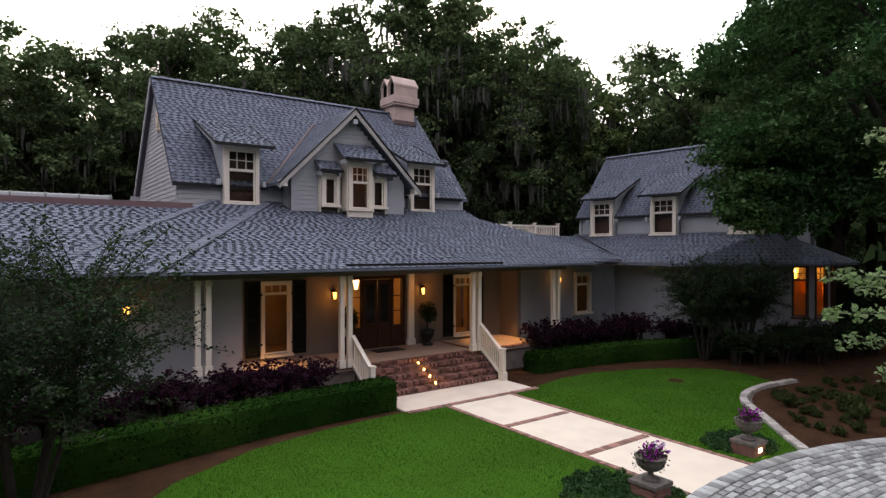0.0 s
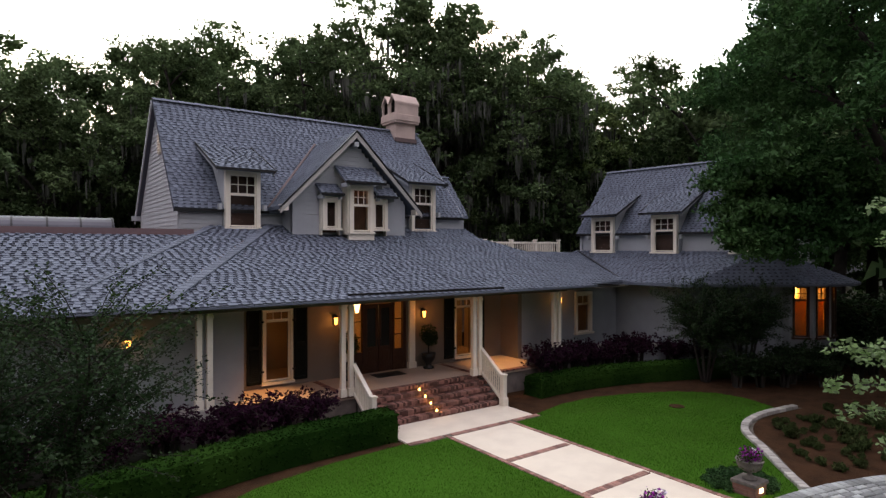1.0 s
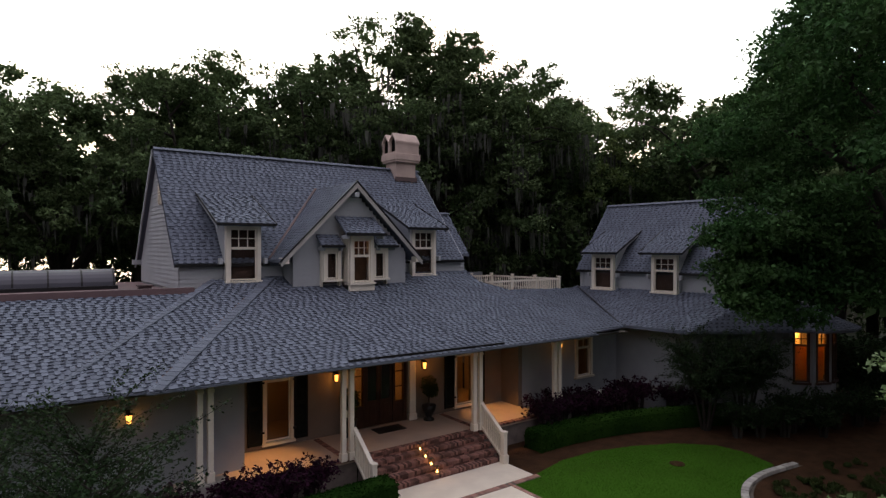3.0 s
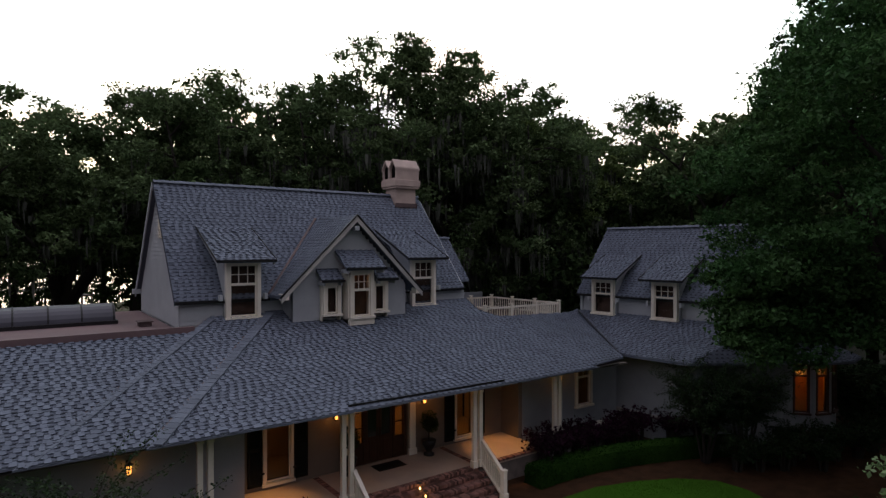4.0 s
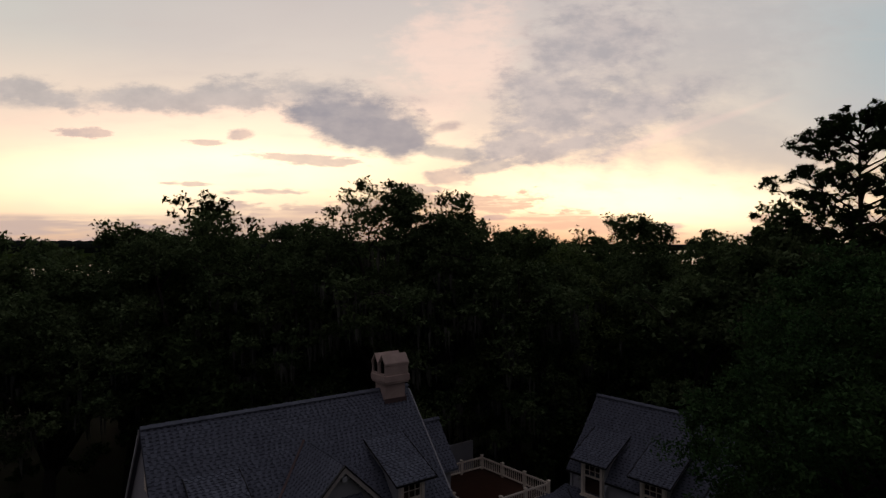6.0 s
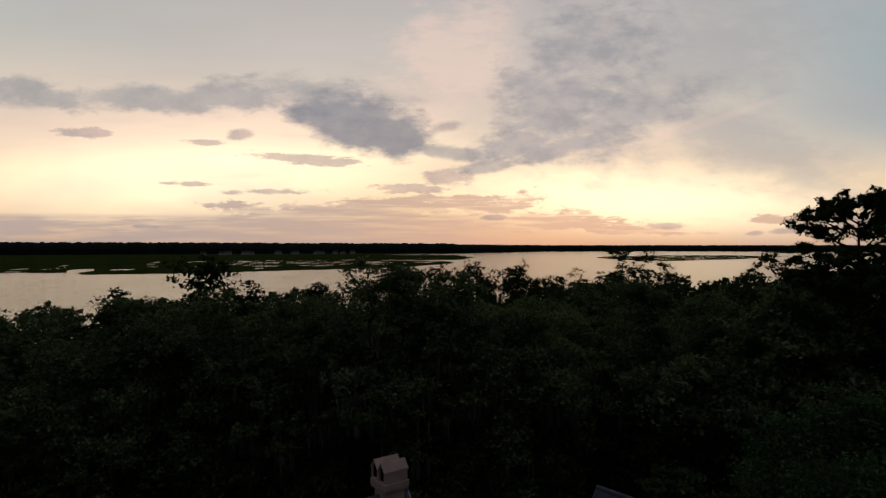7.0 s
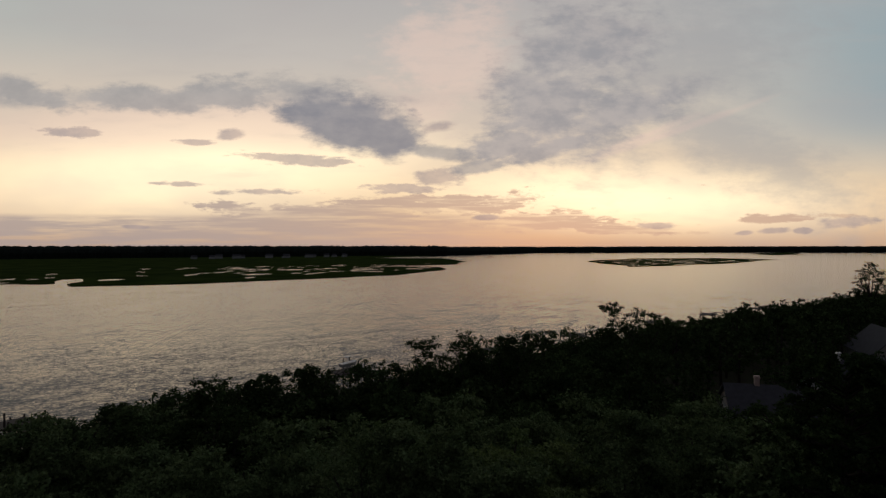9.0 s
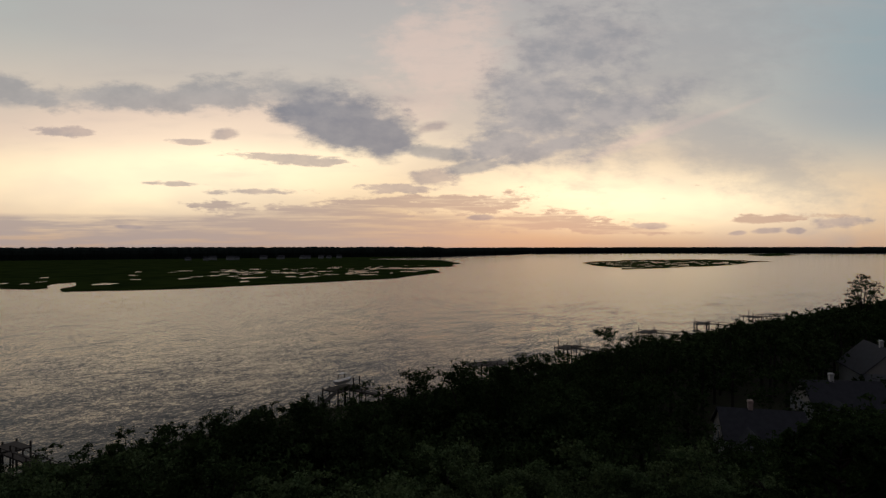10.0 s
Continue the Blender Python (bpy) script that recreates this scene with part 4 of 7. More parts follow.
# ---- windows ----
def window(m, x0, x1, z0, z1, y, split=0.62, cols=3, rows=2, trim=0.14, lit=False, owner=None, name="window", paint=None, note="cream window casing"):
    """A framed window that faces -y in the frame m, with a transom light above and a tall sash below."""
    o, paint = owner or house, paint or M_TRIM
    win = part(name, Geo(m).box(x0 - trim, y - 0.06, z0 - 0.02, x0, y + 0.14, z1 + trim).box(x1, y - 0.06, z0 - 0.02, x1 + trim, y + 0.14, z1 + trim)
               .box(x0, y - 0.06, z1, x1, y + 0.14, z1 + trim), paint, o, note)
    part("window_sill", Geo(m).box(x0 - trim - 0.04, y - 0.13, z0 - 0.10, x1 + trim + 0.04, y + 0.12, z0 - 0.02), paint, win)
    zs = z0 + (z1 - z0) * split
    bar = 0.05
    fr = Geo(m).box(x0, y + 0.0, z0, x0 + bar, y + 0.06, z1).box(x1 - bar, y, z0, x1, y + 0.06, z1)
    fr.box(x0 + bar, y, z0, x1 - bar, y + 0.06, z0 + bar).box(x0 + bar, y, z1 - bar, x1 - bar, y + 0.06, z1).box(x0 + bar, y - 0.02, zs - 0.045, x1 - bar, y + 0.06, zs + 0.045)
    part("window_frame", fr, paint, win)
    mun = Geo(m)
    for i in range(1, cols):
        x = x0 + (x1 - x0) * i / cols
        mun.box(x - 0.014, y + 0.01, zs + 0.045, x + 0.014, y + 0.045, z1 - bar)
    for i in range(1, rows):
        z = zs + (z1 - zs) * i / rows
        mun.box(x0 + bar, y + 0.012, z - 0.014, x1 - bar, y + 0.043, z + 0.014)
    part("muntin", mun, paint, win)
    glass = M_LITGLASS if lit else M_GLASS
    p = part("pane", Geo(m).box(x0 + bar, y + 0.025, z0 + bar, x1 - bar, y + 0.033, zs - 0.045), glass, win)
    q = part("pane", Geo(m).box(x0 + bar, y + 0.025, zs + 0.045, x1 - bar, y + 0.033, z1 - bar), glass, win)
    p.visible_shadow = q.visible_shadow = False
    return win


for i, (m, x, face, eave_y, roof_top, zs, zh, ze) in enumerate(dormers):
    h, cheek = (0.47, 0.62) if m == ONE else (0.5, 0.68)
    ob = part("dormer", Geo(m).slab([(x - cheek, face + 0.14, zs - 0.25), (x - cheek, face + 0.14, zh + 0.15), (x - cheek, roof_top[0] - 0.25, roof_top[1] - 0.25), (x - cheek, face + 0.6, zs - 0.1)], 0, (0.08, 0, 0))
              .slab([(x + cheek, face + 0.14, zs - 0.25), (x + cheek, face + 0.14, zh + 0.15), (x + cheek, roof_top[0] - 0.25, roof_top[1] - 0.25), (x + cheek, face + 0.6, zs - 0.1)], 0, (-0.08, 0, 0)),
              M_SIDING, house, "grey dormer cheeks")
    window(m, x - h, x + h, zs + 0.04, zh - 0.12, face, owner=house, lit=True)
    part("window_back", Geo(m).box(x - h - 0.1, face + 0.30, zs - 0.1, x + h + 0.1, face + 0.33, zh), M_INSIDE, house)
    for s in (-1, 1):
        g = Geo(m)
        g.slab([(x + s * (cheek + 0.34), eave_y + 0.05, ze - 0.05), (x + s * (cheek + 0.34), eave_y + 0.05, ze - 0.18), (x + s * (cheek + 0.34), roof_top[0] - 0.2, roof_top[1] - 0.26), (x + s * (cheek + 0.34), roof_top[0], roof_top[1] - 0.06)], 0, (s * 0.04, 0, 0))
        part("dormer_barge", g, M_SIDING, house)
        part("bracket", Geo(m).box(x + s * (cheek + 0.16) - 0.05, face - 0.1, zs + 0.62, x + s * (cheek + 0.16) + 0.05, face + 0.12, zs + 0.82), M_SIDING, house)

    # dark strips along the roof edges draw the shadow line below the shingles
    wide = (0.70 if m == ONE else 0.76) + 0.33
    part("drip_edge", Geo(m).box(x - wide, eave_y - 0.035, ze - 0.075, x + wide, eave_y - 0.006, ze + 0.005), M_METAL, house, "dark strip drawing the shadow line under the roof edge")
    for s in (-1, 1):
        part("drip_edge", Geo(m).slab([(x + s * wide, eave_y - 0.03, ze + 0.03), (x + s * wide, roof_top[0], roof_top[1] + 0.03), (x + s * wide, roof_top[0], roof_top[1] - 0.06), (x + s * wide, eave_y - 0.03, ze - 0.06)],
                                      0, (s * 0.02, 0, 0)), M_METAL, house)
for poly in bay_roofs:
    (ax, ay, az), (bx, by, bz) = poly[0], poly[1]
    part("drip_edge", Geo().box(ax - 0.02, ay - 0.035, az - 0.08, bx + 0.02, ay - 0.006, az + 0.005), M_METAL, house)
part("drip_edge", Geo().box(UX0, UE_Y - 0.03, UE_Z - 0.11, GX - GW, UE_Y - 0.006, UE_Z), M_METAL, house)
part("drip_edge", Geo().box(GX + GW, UE_Y - 0.03, UE_Z - 0.11, UX1, UE_Y - 0.006, UE_Z), M_METAL, house)
part("drip_edge", Geo(WING).box(WL, 0.12, 5.84, WR, 0.144, 5.95), M_METAL, house)

# oriel windows of the cross gable
window(ONE, 10.15, 10.85, 5.85, 7.42, 19.72, lit=True)
part("oriel", Geo().box(9.98, 19.80, 5.55, 10.02, 20.4, 7.6).box(10.98, 19.80, 5.55, 11.02, 20.4, 7.6).box(9.98, 19.66, 5.52, 11.02, 20.4, 5.74), M_TRIM, house)
for x0 in (9.23, 11.25):
    window(ONE, x0, x0 + 0.42, 5.98, 6.98, 20.04, split=0.97, cols=1, rows=1, lit=True)
    part("oriel", Geo().box(x0 - 0.16, 20.1, 5.7, x0 - 0.12, 20.4, 7.2).box(x0 + 0.54, 20.1, 5.7, x0 + 0.58, 20.4, 7.2), M_TRIM, house)
for poly in bay_roofs:
    a, c = poly[0], poly[1]
    part("bracket", Geo().box(a[0] + 0.05, a[1] + 0.05, a[2] - 0.2, a[0] + 0.13, a[1] + 0.55, a[2] - 0.06), M_SIDING, house)
    part("bracket", Geo().box(c[0] - 0.13, c[1] + 0.05, c[2] - 0.2, c[0] - 0.05, c[1] + 0.55, c[2] - 0.06), M_SIDING, house)

part("window_back", Geo().box(9.98, 20.24, 5.6, 11.02, 20.28, 7.6), M_INSIDE_WARM, house)
for x0 in (9.23, 11.25):
    part("window_back", Geo().box(x0 - 0.1, 20.27, 5.8, x0 + 0.52, 20.30, 7.1), M_INSIDE, house)
# porch windows with shutters
for (x0, x1, z0, z1) in (fw_l, fw_r):
    window(ONE, x0 + 0.02, x1 - 0.02, z0, z1 - 0.10, WALL_Y - 0.02, split=0.86, cols=3, rows=1, trim=0.09, lit=True)
    for s, sx in ((-1, x0 - 0.11), (1, x1 + 0.11)):
        a, c = (sx - 0.44, sx) if s < 0 else (sx, sx + 0.44)
        sh = part("shutter", Geo().box(a, WALL_Y - 0.09, z0 - 0.05, a + 0.06, WALL_Y - 0.05, z1).box(c - 0.06, WALL_Y - 0.09, z0 - 0.05, c, WALL_Y - 0.05, z1)
                  .box(a, WALL_Y - 0.05, z0 - 0.05, c, WALL_Y - 0.035, z1).box(a, WALL_Y - 0.09, z0 - 0.05, c, WALL_Y - 0.05, z0 + 0.05).box(a, WALL_Y - 0.09, 2.1, c, WALL_Y - 0.05, 2.2)
                  .box(a, WALL_Y - 0.09, z1 - 0.1, c, WALL_Y - 0.05, z1), M_SHUTTER, house, "black louvred shutter")
        lou = Geo()
        z = z0 + 0.08
        while z < z1 - 0.14:
            lou.slab([(a + 0.06, WALL_Y - 0.085, z), (c - 0.06, WALL_Y - 0.085, z), (c - 0.06, WALL_Y - 0.05, z + 0.04), (a + 0.06, WALL_Y - 0.05, z + 0.04)], 0.006)
            z += 0.06
        part("louvre", lou, M_SHUTTER, sh)
        for z in (1.35, 2.9):
            part("hinge", Geo().box(x0 - 0.15 if s < 0 else x1 + 0.04, WALL_Y - 0.12, z, x0 - 0.04 if s < 0 else x1 + 0.15, WALL_Y - 0.09, z + 0.06), M_METAL, sh)
window(ONE, win_r[0] + 0.1, win_r[1] - 0.1, win_r[2] + 0.05, win_r[3] - 0.1, 17.18, split=0.75, cols=2, rows=1, lit=True)

# front door
door = part("door", Geo().box(9.3, WALL_Y + 0.05, 3.28, 11.55, WALL_Y + 0.2, 3.4).box(9.3, WALL_Y + 0.05, FLOOR_Z, 9.42, WALL_Y + 0.2, 3.28).box(11.43, WALL_Y + 0.05, FLOOR_Z, 11.55, WALL_Y + 0.2, 3.28)
            .box(9.78, WALL_Y + 0.05, FLOOR_Z, 9.86, WALL_Y + 0.2, 3.28).box(10.98, WALL_Y + 0.05, FLOOR_Z, 11.06, WALL_Y + 0.2, 3.28), M_WOOD, house, "dark mahogany double door with glazed sidelights")
for x0, x1 in ((9.86, 10.42), (10.42, 10.98)):
    leaf = Geo().box(x0 + 0.01, WALL_Y + 0.08, FLOOR_Z, x0 + 0.11, WALL_Y + 0.14, 3.26).box(x1 - 0.11, WALL_Y + 0.08, FLOOR_Z, x1 - 0.01, WALL_Y + 0.14, 3.26)
    leaf.box(x0 + 0.11, WALL_Y + 0.08, FLOOR_Z, x1 - 0.11, WALL_Y + 0.14, 1.75).box(x0 + 0.11, WALL_Y + 0.08, 3.1, x1 - 0.11, WALL_Y + 0.14, 3.26).box(x0 + 0.16, WALL_Y + 0.06, 1.0, x1 - 0.16, WALL_Y + 0.09, 1.6)
    part("door_leaf", leaf, M_WOOD, door, bevel=0.006)
    part("pane", Geo().box(x0 + 0.11, WALL_Y + 0.10, 1.75, x1 - 0.11, WALL_Y + 0.11, 3.1), M_GLASS, door)
    part("door_handle", Geo().box(10.42 + (0.05 if x0 > 10 else -0.07), WALL_Y + 0.03, 1.75, 10.42 + (0.07 if x0 > 10 else -0.05), WALL_Y + 0.07, 2.05), M_METAL, door)
for x0, x1 in ((9.42, 9.78), (11.06, 11.43)):
    part("sidelight_panel", Geo().box(x0, WALL_Y + 0.08, FLOOR_Z, x1, WALL_Y + 0.14, 1.6), M_WOOD, door)
    for z in (2.1, 2.65):
        part("glazing_bar", Geo().box(x0, WALL_Y + 0.09, z, x1, WALL_Y + 0.13, z + 0.03), M_WOOD, door)
    p = part("pane", Geo().box(x0, WALL_Y + 0.10, 1.6, x1, WALL_Y + 0.11, 3.28), M_LITGLASS, door)
    p.visible_shadow = False
for x in (9.12, 11.73):
    part("pilaster", Geo().box(x - 0.13, WALL_Y - 0.1, FLOOR_Z, x + 0.13, WALL_Y + 0.0, 3.5).box(x - 0.17, WALL_Y - 0.13, FLOOR_Z, x + 0.17, WALL_Y - 0.002, FLOOR_Z + 0.22), M_TRIM, house, bevel=0.008)

# ---- porch ----
part("porch_floor", Geo().box(3.1, 15.82, FLOOR_Z - 0.12, 16.15, WALL_Y, FLOOR_Z), M_PORCH, house, "warm limestone porch floor")
part("porch_base", Geo().box(3.15, 15.9, -0.05, 8.3, 16.1, FLOOR_Z - 0.12), M_MORTAR, house)
part("porch_base", Geo().box(13.1, 15.9, -0.05, 18.2, 16.1, FLOOR_Z - 0.12), M_MORTAR, house)
part("plinth", Geo().box(16.2, 15.7, 0, 17.25, 16.3, 1.24).box(17.25, 15.85, 0, 19.8, 16.15, 1.2), M_STONE, house, "low stone parapet")
part("plinth", Geo().box(-2, 15.75, 0, 3.0, 16.1, 0.9).box(3.3, 15.55, 0, 4.45, 16.05, 1.12), M_STONE, house)
for x, zb in ((3.9, 1.12), (7.92, FLOOR_Z), (12.87, FLOOR_Z), (16.8, 1.24)):
    for dx in (-0.13, 0.13):
        part("column", Geo().box(x + dx - 0.07, 15.72, zb, x + dx + 0.07, 15.86, 3.68).box(x + dx - 0.10, 15.69, zb, x + dx + 0.10, 15.89, zb + 0.24).box(x + dx - 0.09, 15.70, 3.42, x + dx + 0.09, 15.88, 3.5), M_TRIM, house, bevel=0.006)
part("porch_beam", Geo().box(3.2, 15.7, 3.56, 17.3, 15.9, 3.67), M_CEILING, house)

# brick steps
st = Geo()
nosing, risers = Geo(), Geo()
for i in range(5):
    z1 = FLOOR_Z - 0.17 * i
    y0 = 15.80 - 0.26 * i
    if i == 0:
        st.box(8.3, y0 + 0.02, 0, 13.1, 15.83, z1 - 0.02)
    else:
        st.box(8.3, y0 + 0.02, 0, 13.1, y0 + 0.27, z1 - 0.02)
steps_ob = part("steps", st, M_MORTAR, house, "red brick porch steps with rowlock nosings")
for i in range(5):
    z1, y0 = FLOOR_Z - 0.17 * i, 15.80 - 0.26 * i
    x = 8.31
    while x < 13.05:
        nosing.box(x, y0 - 0.02, z1 - 0.10, x + 0.062, y0 + 0.19, z1 + rng.uniform(-0.004, 0.006))
        x += 0.074
    x = 8.31
    while x < 12.95:
        risers.box(x, y0 + 0.004, z1 - 0.168, x + 0.2, y0 + 0.06, z1 - 0.108)
        x += 0.212
    x = 8.31
    while x < 12.95 and i:
        risers.box(x, y0 + 0.2, z1 - 0.05, x + 0.2, y0 + 0.29, z1)
        x += 0.212
tagged(part("nosing_bricks", nosing, M_BRICK, steps_ob), kind="stuff")
tagged(part("riser_bricks", risers, M_BRICK, steps_ob), kind="stuff")
# brick border on the porch floor
g = Geo()
x = 3.2
while x < 16.0:
    g.box(x, 15.80, FLOOR_Z - 0.06, x + 0.062, 16.0, FLOOR_Z + 0.006)
    x += 0.074
for x0 in (7.85, 12.9):
    y = 16.05
    while y < WALL_Y - 0.1:
        g.box(x0, y, FLOOR_Z - 0.05, x0 + 0.2, y + 0.062, FLOOR_Z + 0.006)
        y += 0.074
tagged(part("porch_bricks", g, M_BRICK, house), kind="stuff")

# stair rails
for x in (8.14, 13.04):
    rail = thing("stair_railing", (x, 14.6, 0), "cream painted stair railing with square balusters", "railing", "stair railings")
    part("newel_post", Geo().box(x - 0.075, 14.52, 0.02, x + 0.075, 14.67, 1.02).box(x - 0.11, 14.485, 0.02, x + 0.11, 14.705, 0.30).box(x - 0.095, 14.50, 1.02, x + 0.095, 14.69, 1.07), M_TRIM, rail, bevel=0.006)
    top = [(14.67, 0.95), (15.72, 1.80)]
    for lo, hi, nm in ((0.86, 0.98, "handrail"), (0.12, 0.20, "bottom_rail")):
        part(nm, Geo().slab([(x - 0.06, 14.6, lo), (x - 0.06, 14.6, hi), (x - 0.06, 15.75, hi + 0.82), (x - 0.06, 15.75, lo + 0.82)], 0, (0.12, 0, 0)), M_TRIM, rail)
    for i in range(10):
        y = 14.76 + i * 0.1
        part("baluster", Geo().box(x - 0.02, y - 0.02, 0.18 + (y - 14.6) * 0.713, x + 0.02, y + 0.02, 0.9 + (y - 14.6) * 0.713), M_TRIM, rail)

# ---- chimney ----
chim = part("chimney", Geo().box(14.85, 24.4, 8.8, 15.98, 25.35, 11.36).box(14.74, 24.24, 11.26, 16.10, 25.5, 11.36).box(14.70, 24.2, 11.36, 16.14, 25.54, 11.68), M_CHIMNEY, house, "pink limewashed chimney with two arched cowls", bevel=0.015)
for y in (24.24, 24.90):
    w_, m_ = 0.62, 24.24 + 0.31 if y < 24.5 else 24.90 + 0.31
    # side walls and gabled top open at both ends; a black plug paints the hollow's shade
    g = Geo().box(14.76, y, 11.68, 16.06, y + 0.09, 12.30).box(14.76, y + w_ - 0.09, 11.68, 16.06, y + w_, 12.30)
    for s in (-1, 1):
        g.slab([(14.72, m_ + s * (w_ / 2 + 0.02), 12.26), (16.10, m_ + s * (w_ / 2 + 0.02), 12.26), (16.10, m_, 12.68), (14.72, m_, 12.68)], 0, (0, 0, -0.10))
    g.box(14.76, y + 0.09, 11.68, 16.06, y + w_ - 0.09, 11.76)
    part("cowl", g, M_CHIMNEY, chim)
    part("flue", Geo().slab([(14.84, m_ - 0.225, 11.74), (14.84, m_ + 0.225, 11.74), (14.84, m_ + 0.225, 12.25), (14.84, m_, 12.56), (14.84, m_ - 0.225, 12.25)], 0, (1.1, 0, 0)), M_FLUE_DARK, chim)
part("lead_flashing", Geo().slab([(14.8, 24.34, 10.35), (16.03, 24.34, 10.35), (16.03, 24.34, 10.55), (14.8, 24.34, 10.55)], 0, (0, 0.05, 0)).slab([(16.0, 24.34, 10.3), (16.0, 24.95, 11.0), (16.0, 24.95, 11.2), (16.0, 24.34, 10.5)], 0, (0.03, 0, 0)), M_COPPER, chim)

# ---- barrel skylight on the flat roof ----
sky_l = thing("barrel_skylight", (-1, 25.15, 5.62), "grey acrylic barrel skylight with metal ribs on the flat roof", "skylight")
arc = [(25.15 - 0.66 * math.cos(math.pi * i / 12), 5.74 + 0.6 * math.sin(math.pi * i / 12)) for i in range(13)]
part("dome", Geo().arch(-8, 2.95, arc, 0.03), M_SKYLIGHT, sky_l)
part("end_panel", Geo().slab([(2.93, y, z) for y, z in arc], 0, (0.015, 0, 0)), M_SKYLIGHT, sky_l)
for i in range(11):
    x = 2.9 - i * 1.0
    part("rib", Geo().arch(x - 0.03, x + 0.03, [(y, z + 0.025) for y, z in arc], 0.06), M_METAL, sky_l)
part("kerb", Geo().box(-8.05, 24.4, 5.61, 3.02, 25.9, 5.75), M_METAL, sky_l)
solid("roof_vent", Geo().box(3.5, 23.0, 5.62, 3.9, 23.4, 5.76).box(3.45, 22.95, 5.76, 3.95, 23.45, 5.81), M_COPPER, "small copper roof vent box on the flat roof", "vent", bevel=0.01)

# ---- roof deck railing ----
deck = part("roof_deck", Geo().box(18.0, 21.4, 4.6, 23.6, 26.9, 4.8), M_WOOD, house, "flat roof deck")
rail = thing("deck_railing", (20.6, 24, 4.8), "white balustrade round the roof deck", "railing")
corners = [(18.05, 21.55), (23.05, 21.5), (22.7, 26.5), (18.2, 26.6)]
for (ax, ay), (bx, by) in zip(corners, corners[1:] + corners[:1]):
    a, c = Vector((ax, ay, 0)), Vector((bx, by, 0))
    side = (c - a).cross(Vector((0, 0, 1))).normalized() * 0.035
    for lo, hi, nm in ((5.44, 5.53, "top_rail"), (4.90, 4.97, "bottom_rail")):
        part(nm, Geo().slab([a - side + Vector((0, 0, hi)), a + side + Vector((0, 0, hi)), c + side + Vector((0, 0, hi)), c - side + Vector((0, 0, hi))], 0, (0, 0, lo - hi)), M_TRIM, rail)
    n = int((c - a).length / 0.15)
    for i in range(1, n):
        p = a.lerp(c, i / n)
        part("baluster", Geo().box(p.x - 0.017, p.y - 0.017, 4.93, p.x + 0.017, p.y + 0.017, 5.46), M_TRIM, rail)
    for i in range(3):
        p = a.lerp(c, i / 3)
        part("post", Geo().box(p.x - 0.06, p.y - 0.06, 4.8, p.x + 0.06, p.y + 0.06, 5.6).box(p.x - 0.085, p.y - 0.085, 5.6, p.x + 0.085, p.y + 0.085, 5.65), M_TRIM, rail)

# ---- sunroom ----
SUN_WALL = 1.75
for i in range(SUN_N):
    a, c = SUN_A + 2 * math.pi * i / SUN_N, SUN_A + 2 * math.pi * (i + 1) / SUN_N
    p, q = Vector((SUN_X + SUN_WALL * math.cos(a), SUN_Y + SUN_WALL * math.sin(a), 0)), Vector((SUN_X + SUN_WALL * math.cos(c), SUN_Y + SUN_WALL * math.sin(c), 0))
    L = (q - p).length
    # the room lies on the left of p-q, so that its outside faces -y of this frame
    m = Matrix.Translation(p) @ Matrix.Rotation(math.atan2((q - p).y, (q - p).x), 4, "Z")
    holes = [(0.14, L - 0.14, 1.5, 3.66)] if i < 4 else []
    part("wall", Geo(m).wall(0, L, 0, 3.8, 0, 0.18, holes), M_STUCCO, house)
    for h in holes:
        window(m, h[0] + 0.04, h[1] - 0.04, h[2], h[3] - 0.06, 0.0, split=0.73, cols=2, rows=2, trim=0.04, lit=True, paint=M_TRIM_SHADED, note="window casing with its shade put into a dark colour")
        # added cloth dims the lower panes, as the room is darker low down
        part("curtain", Geo(m).box(h[0] - 0.02, 0.24, h[2] - 0.1, h[1] + 0.02, 0.25, h[2] + (h[3] - h[2]) * 0.70), M_PANE_SCREEN, house, "amber cloth screen added to dim the lower panes")

# ---- rooms behind the windows ----
M_ROOM = material("warm_plaster", (0.62, 0.48, 0.30), 0.8, scale=0.8, bump=0.1)
part("room_wall", Geo().box(3.2, 20.9, 0.8, 16.2, 21.0, 3.6).box(8.5, WALL_Y + 0.25, 0.8, 8.6, 20.9, 3.6).box(12.2, WALL_Y + 0.25, 0.8, 12.3, 20.9, 3.6)
     .box(3.2, WALL_Y + 0.25, 0.75, 16.2, 20.9, 0.84).box(3.2, WALL_Y + 0.25, 3.5, 16.2, 20.9, 3.58).box(16.3, 17.5, 0.75, 16.4, 20.9, 3.58).box(22.0, 17.5, 0.75, 22.1, 20.9, 3.58)
     .box(16.4, 20.8, 0.75, 22.0, 20.9, 3.58).box(16.4, 17.5, 3.5, 22.0, 20.8, 3.58).box(16.4, 17.5, 0.75, 22.0, 20.8, 0.84), M_ROOM, house)
part("attic_floor", Geo().box(4.7, 20.5, 5.3, 16.5, 28.3, 5.4), M_ROOM, house)
part("ceiling", Geo().lathe((SUN_X, SUN_Y, 0), [(1.55, 3.66), (1.55, 3.72)], 12), M_ROOM, house)
part("bookcase", Geo().box(SUN_X - 0.1, SUN_Y - 0.3, 0.05, SUN_X + 0.3, SUN_Y + 0.9, 2.75).box(SUN_X - 0.15, SUN_Y - 0.35, 2.75, SUN_X + 0.35, SUN_Y + 0.95, 2.82), M_WOOD, house)


def lamp(name, at, watts, colour=(1.0, 0.55, 0.2), radius=0.08):
    d = bpy.data.lights.new(name, "POINT")
    d.energy, d.color, d.shadow_soft_size = watts, colour, radius
    ob = new(name, d)
    ob.location = at
    return ob


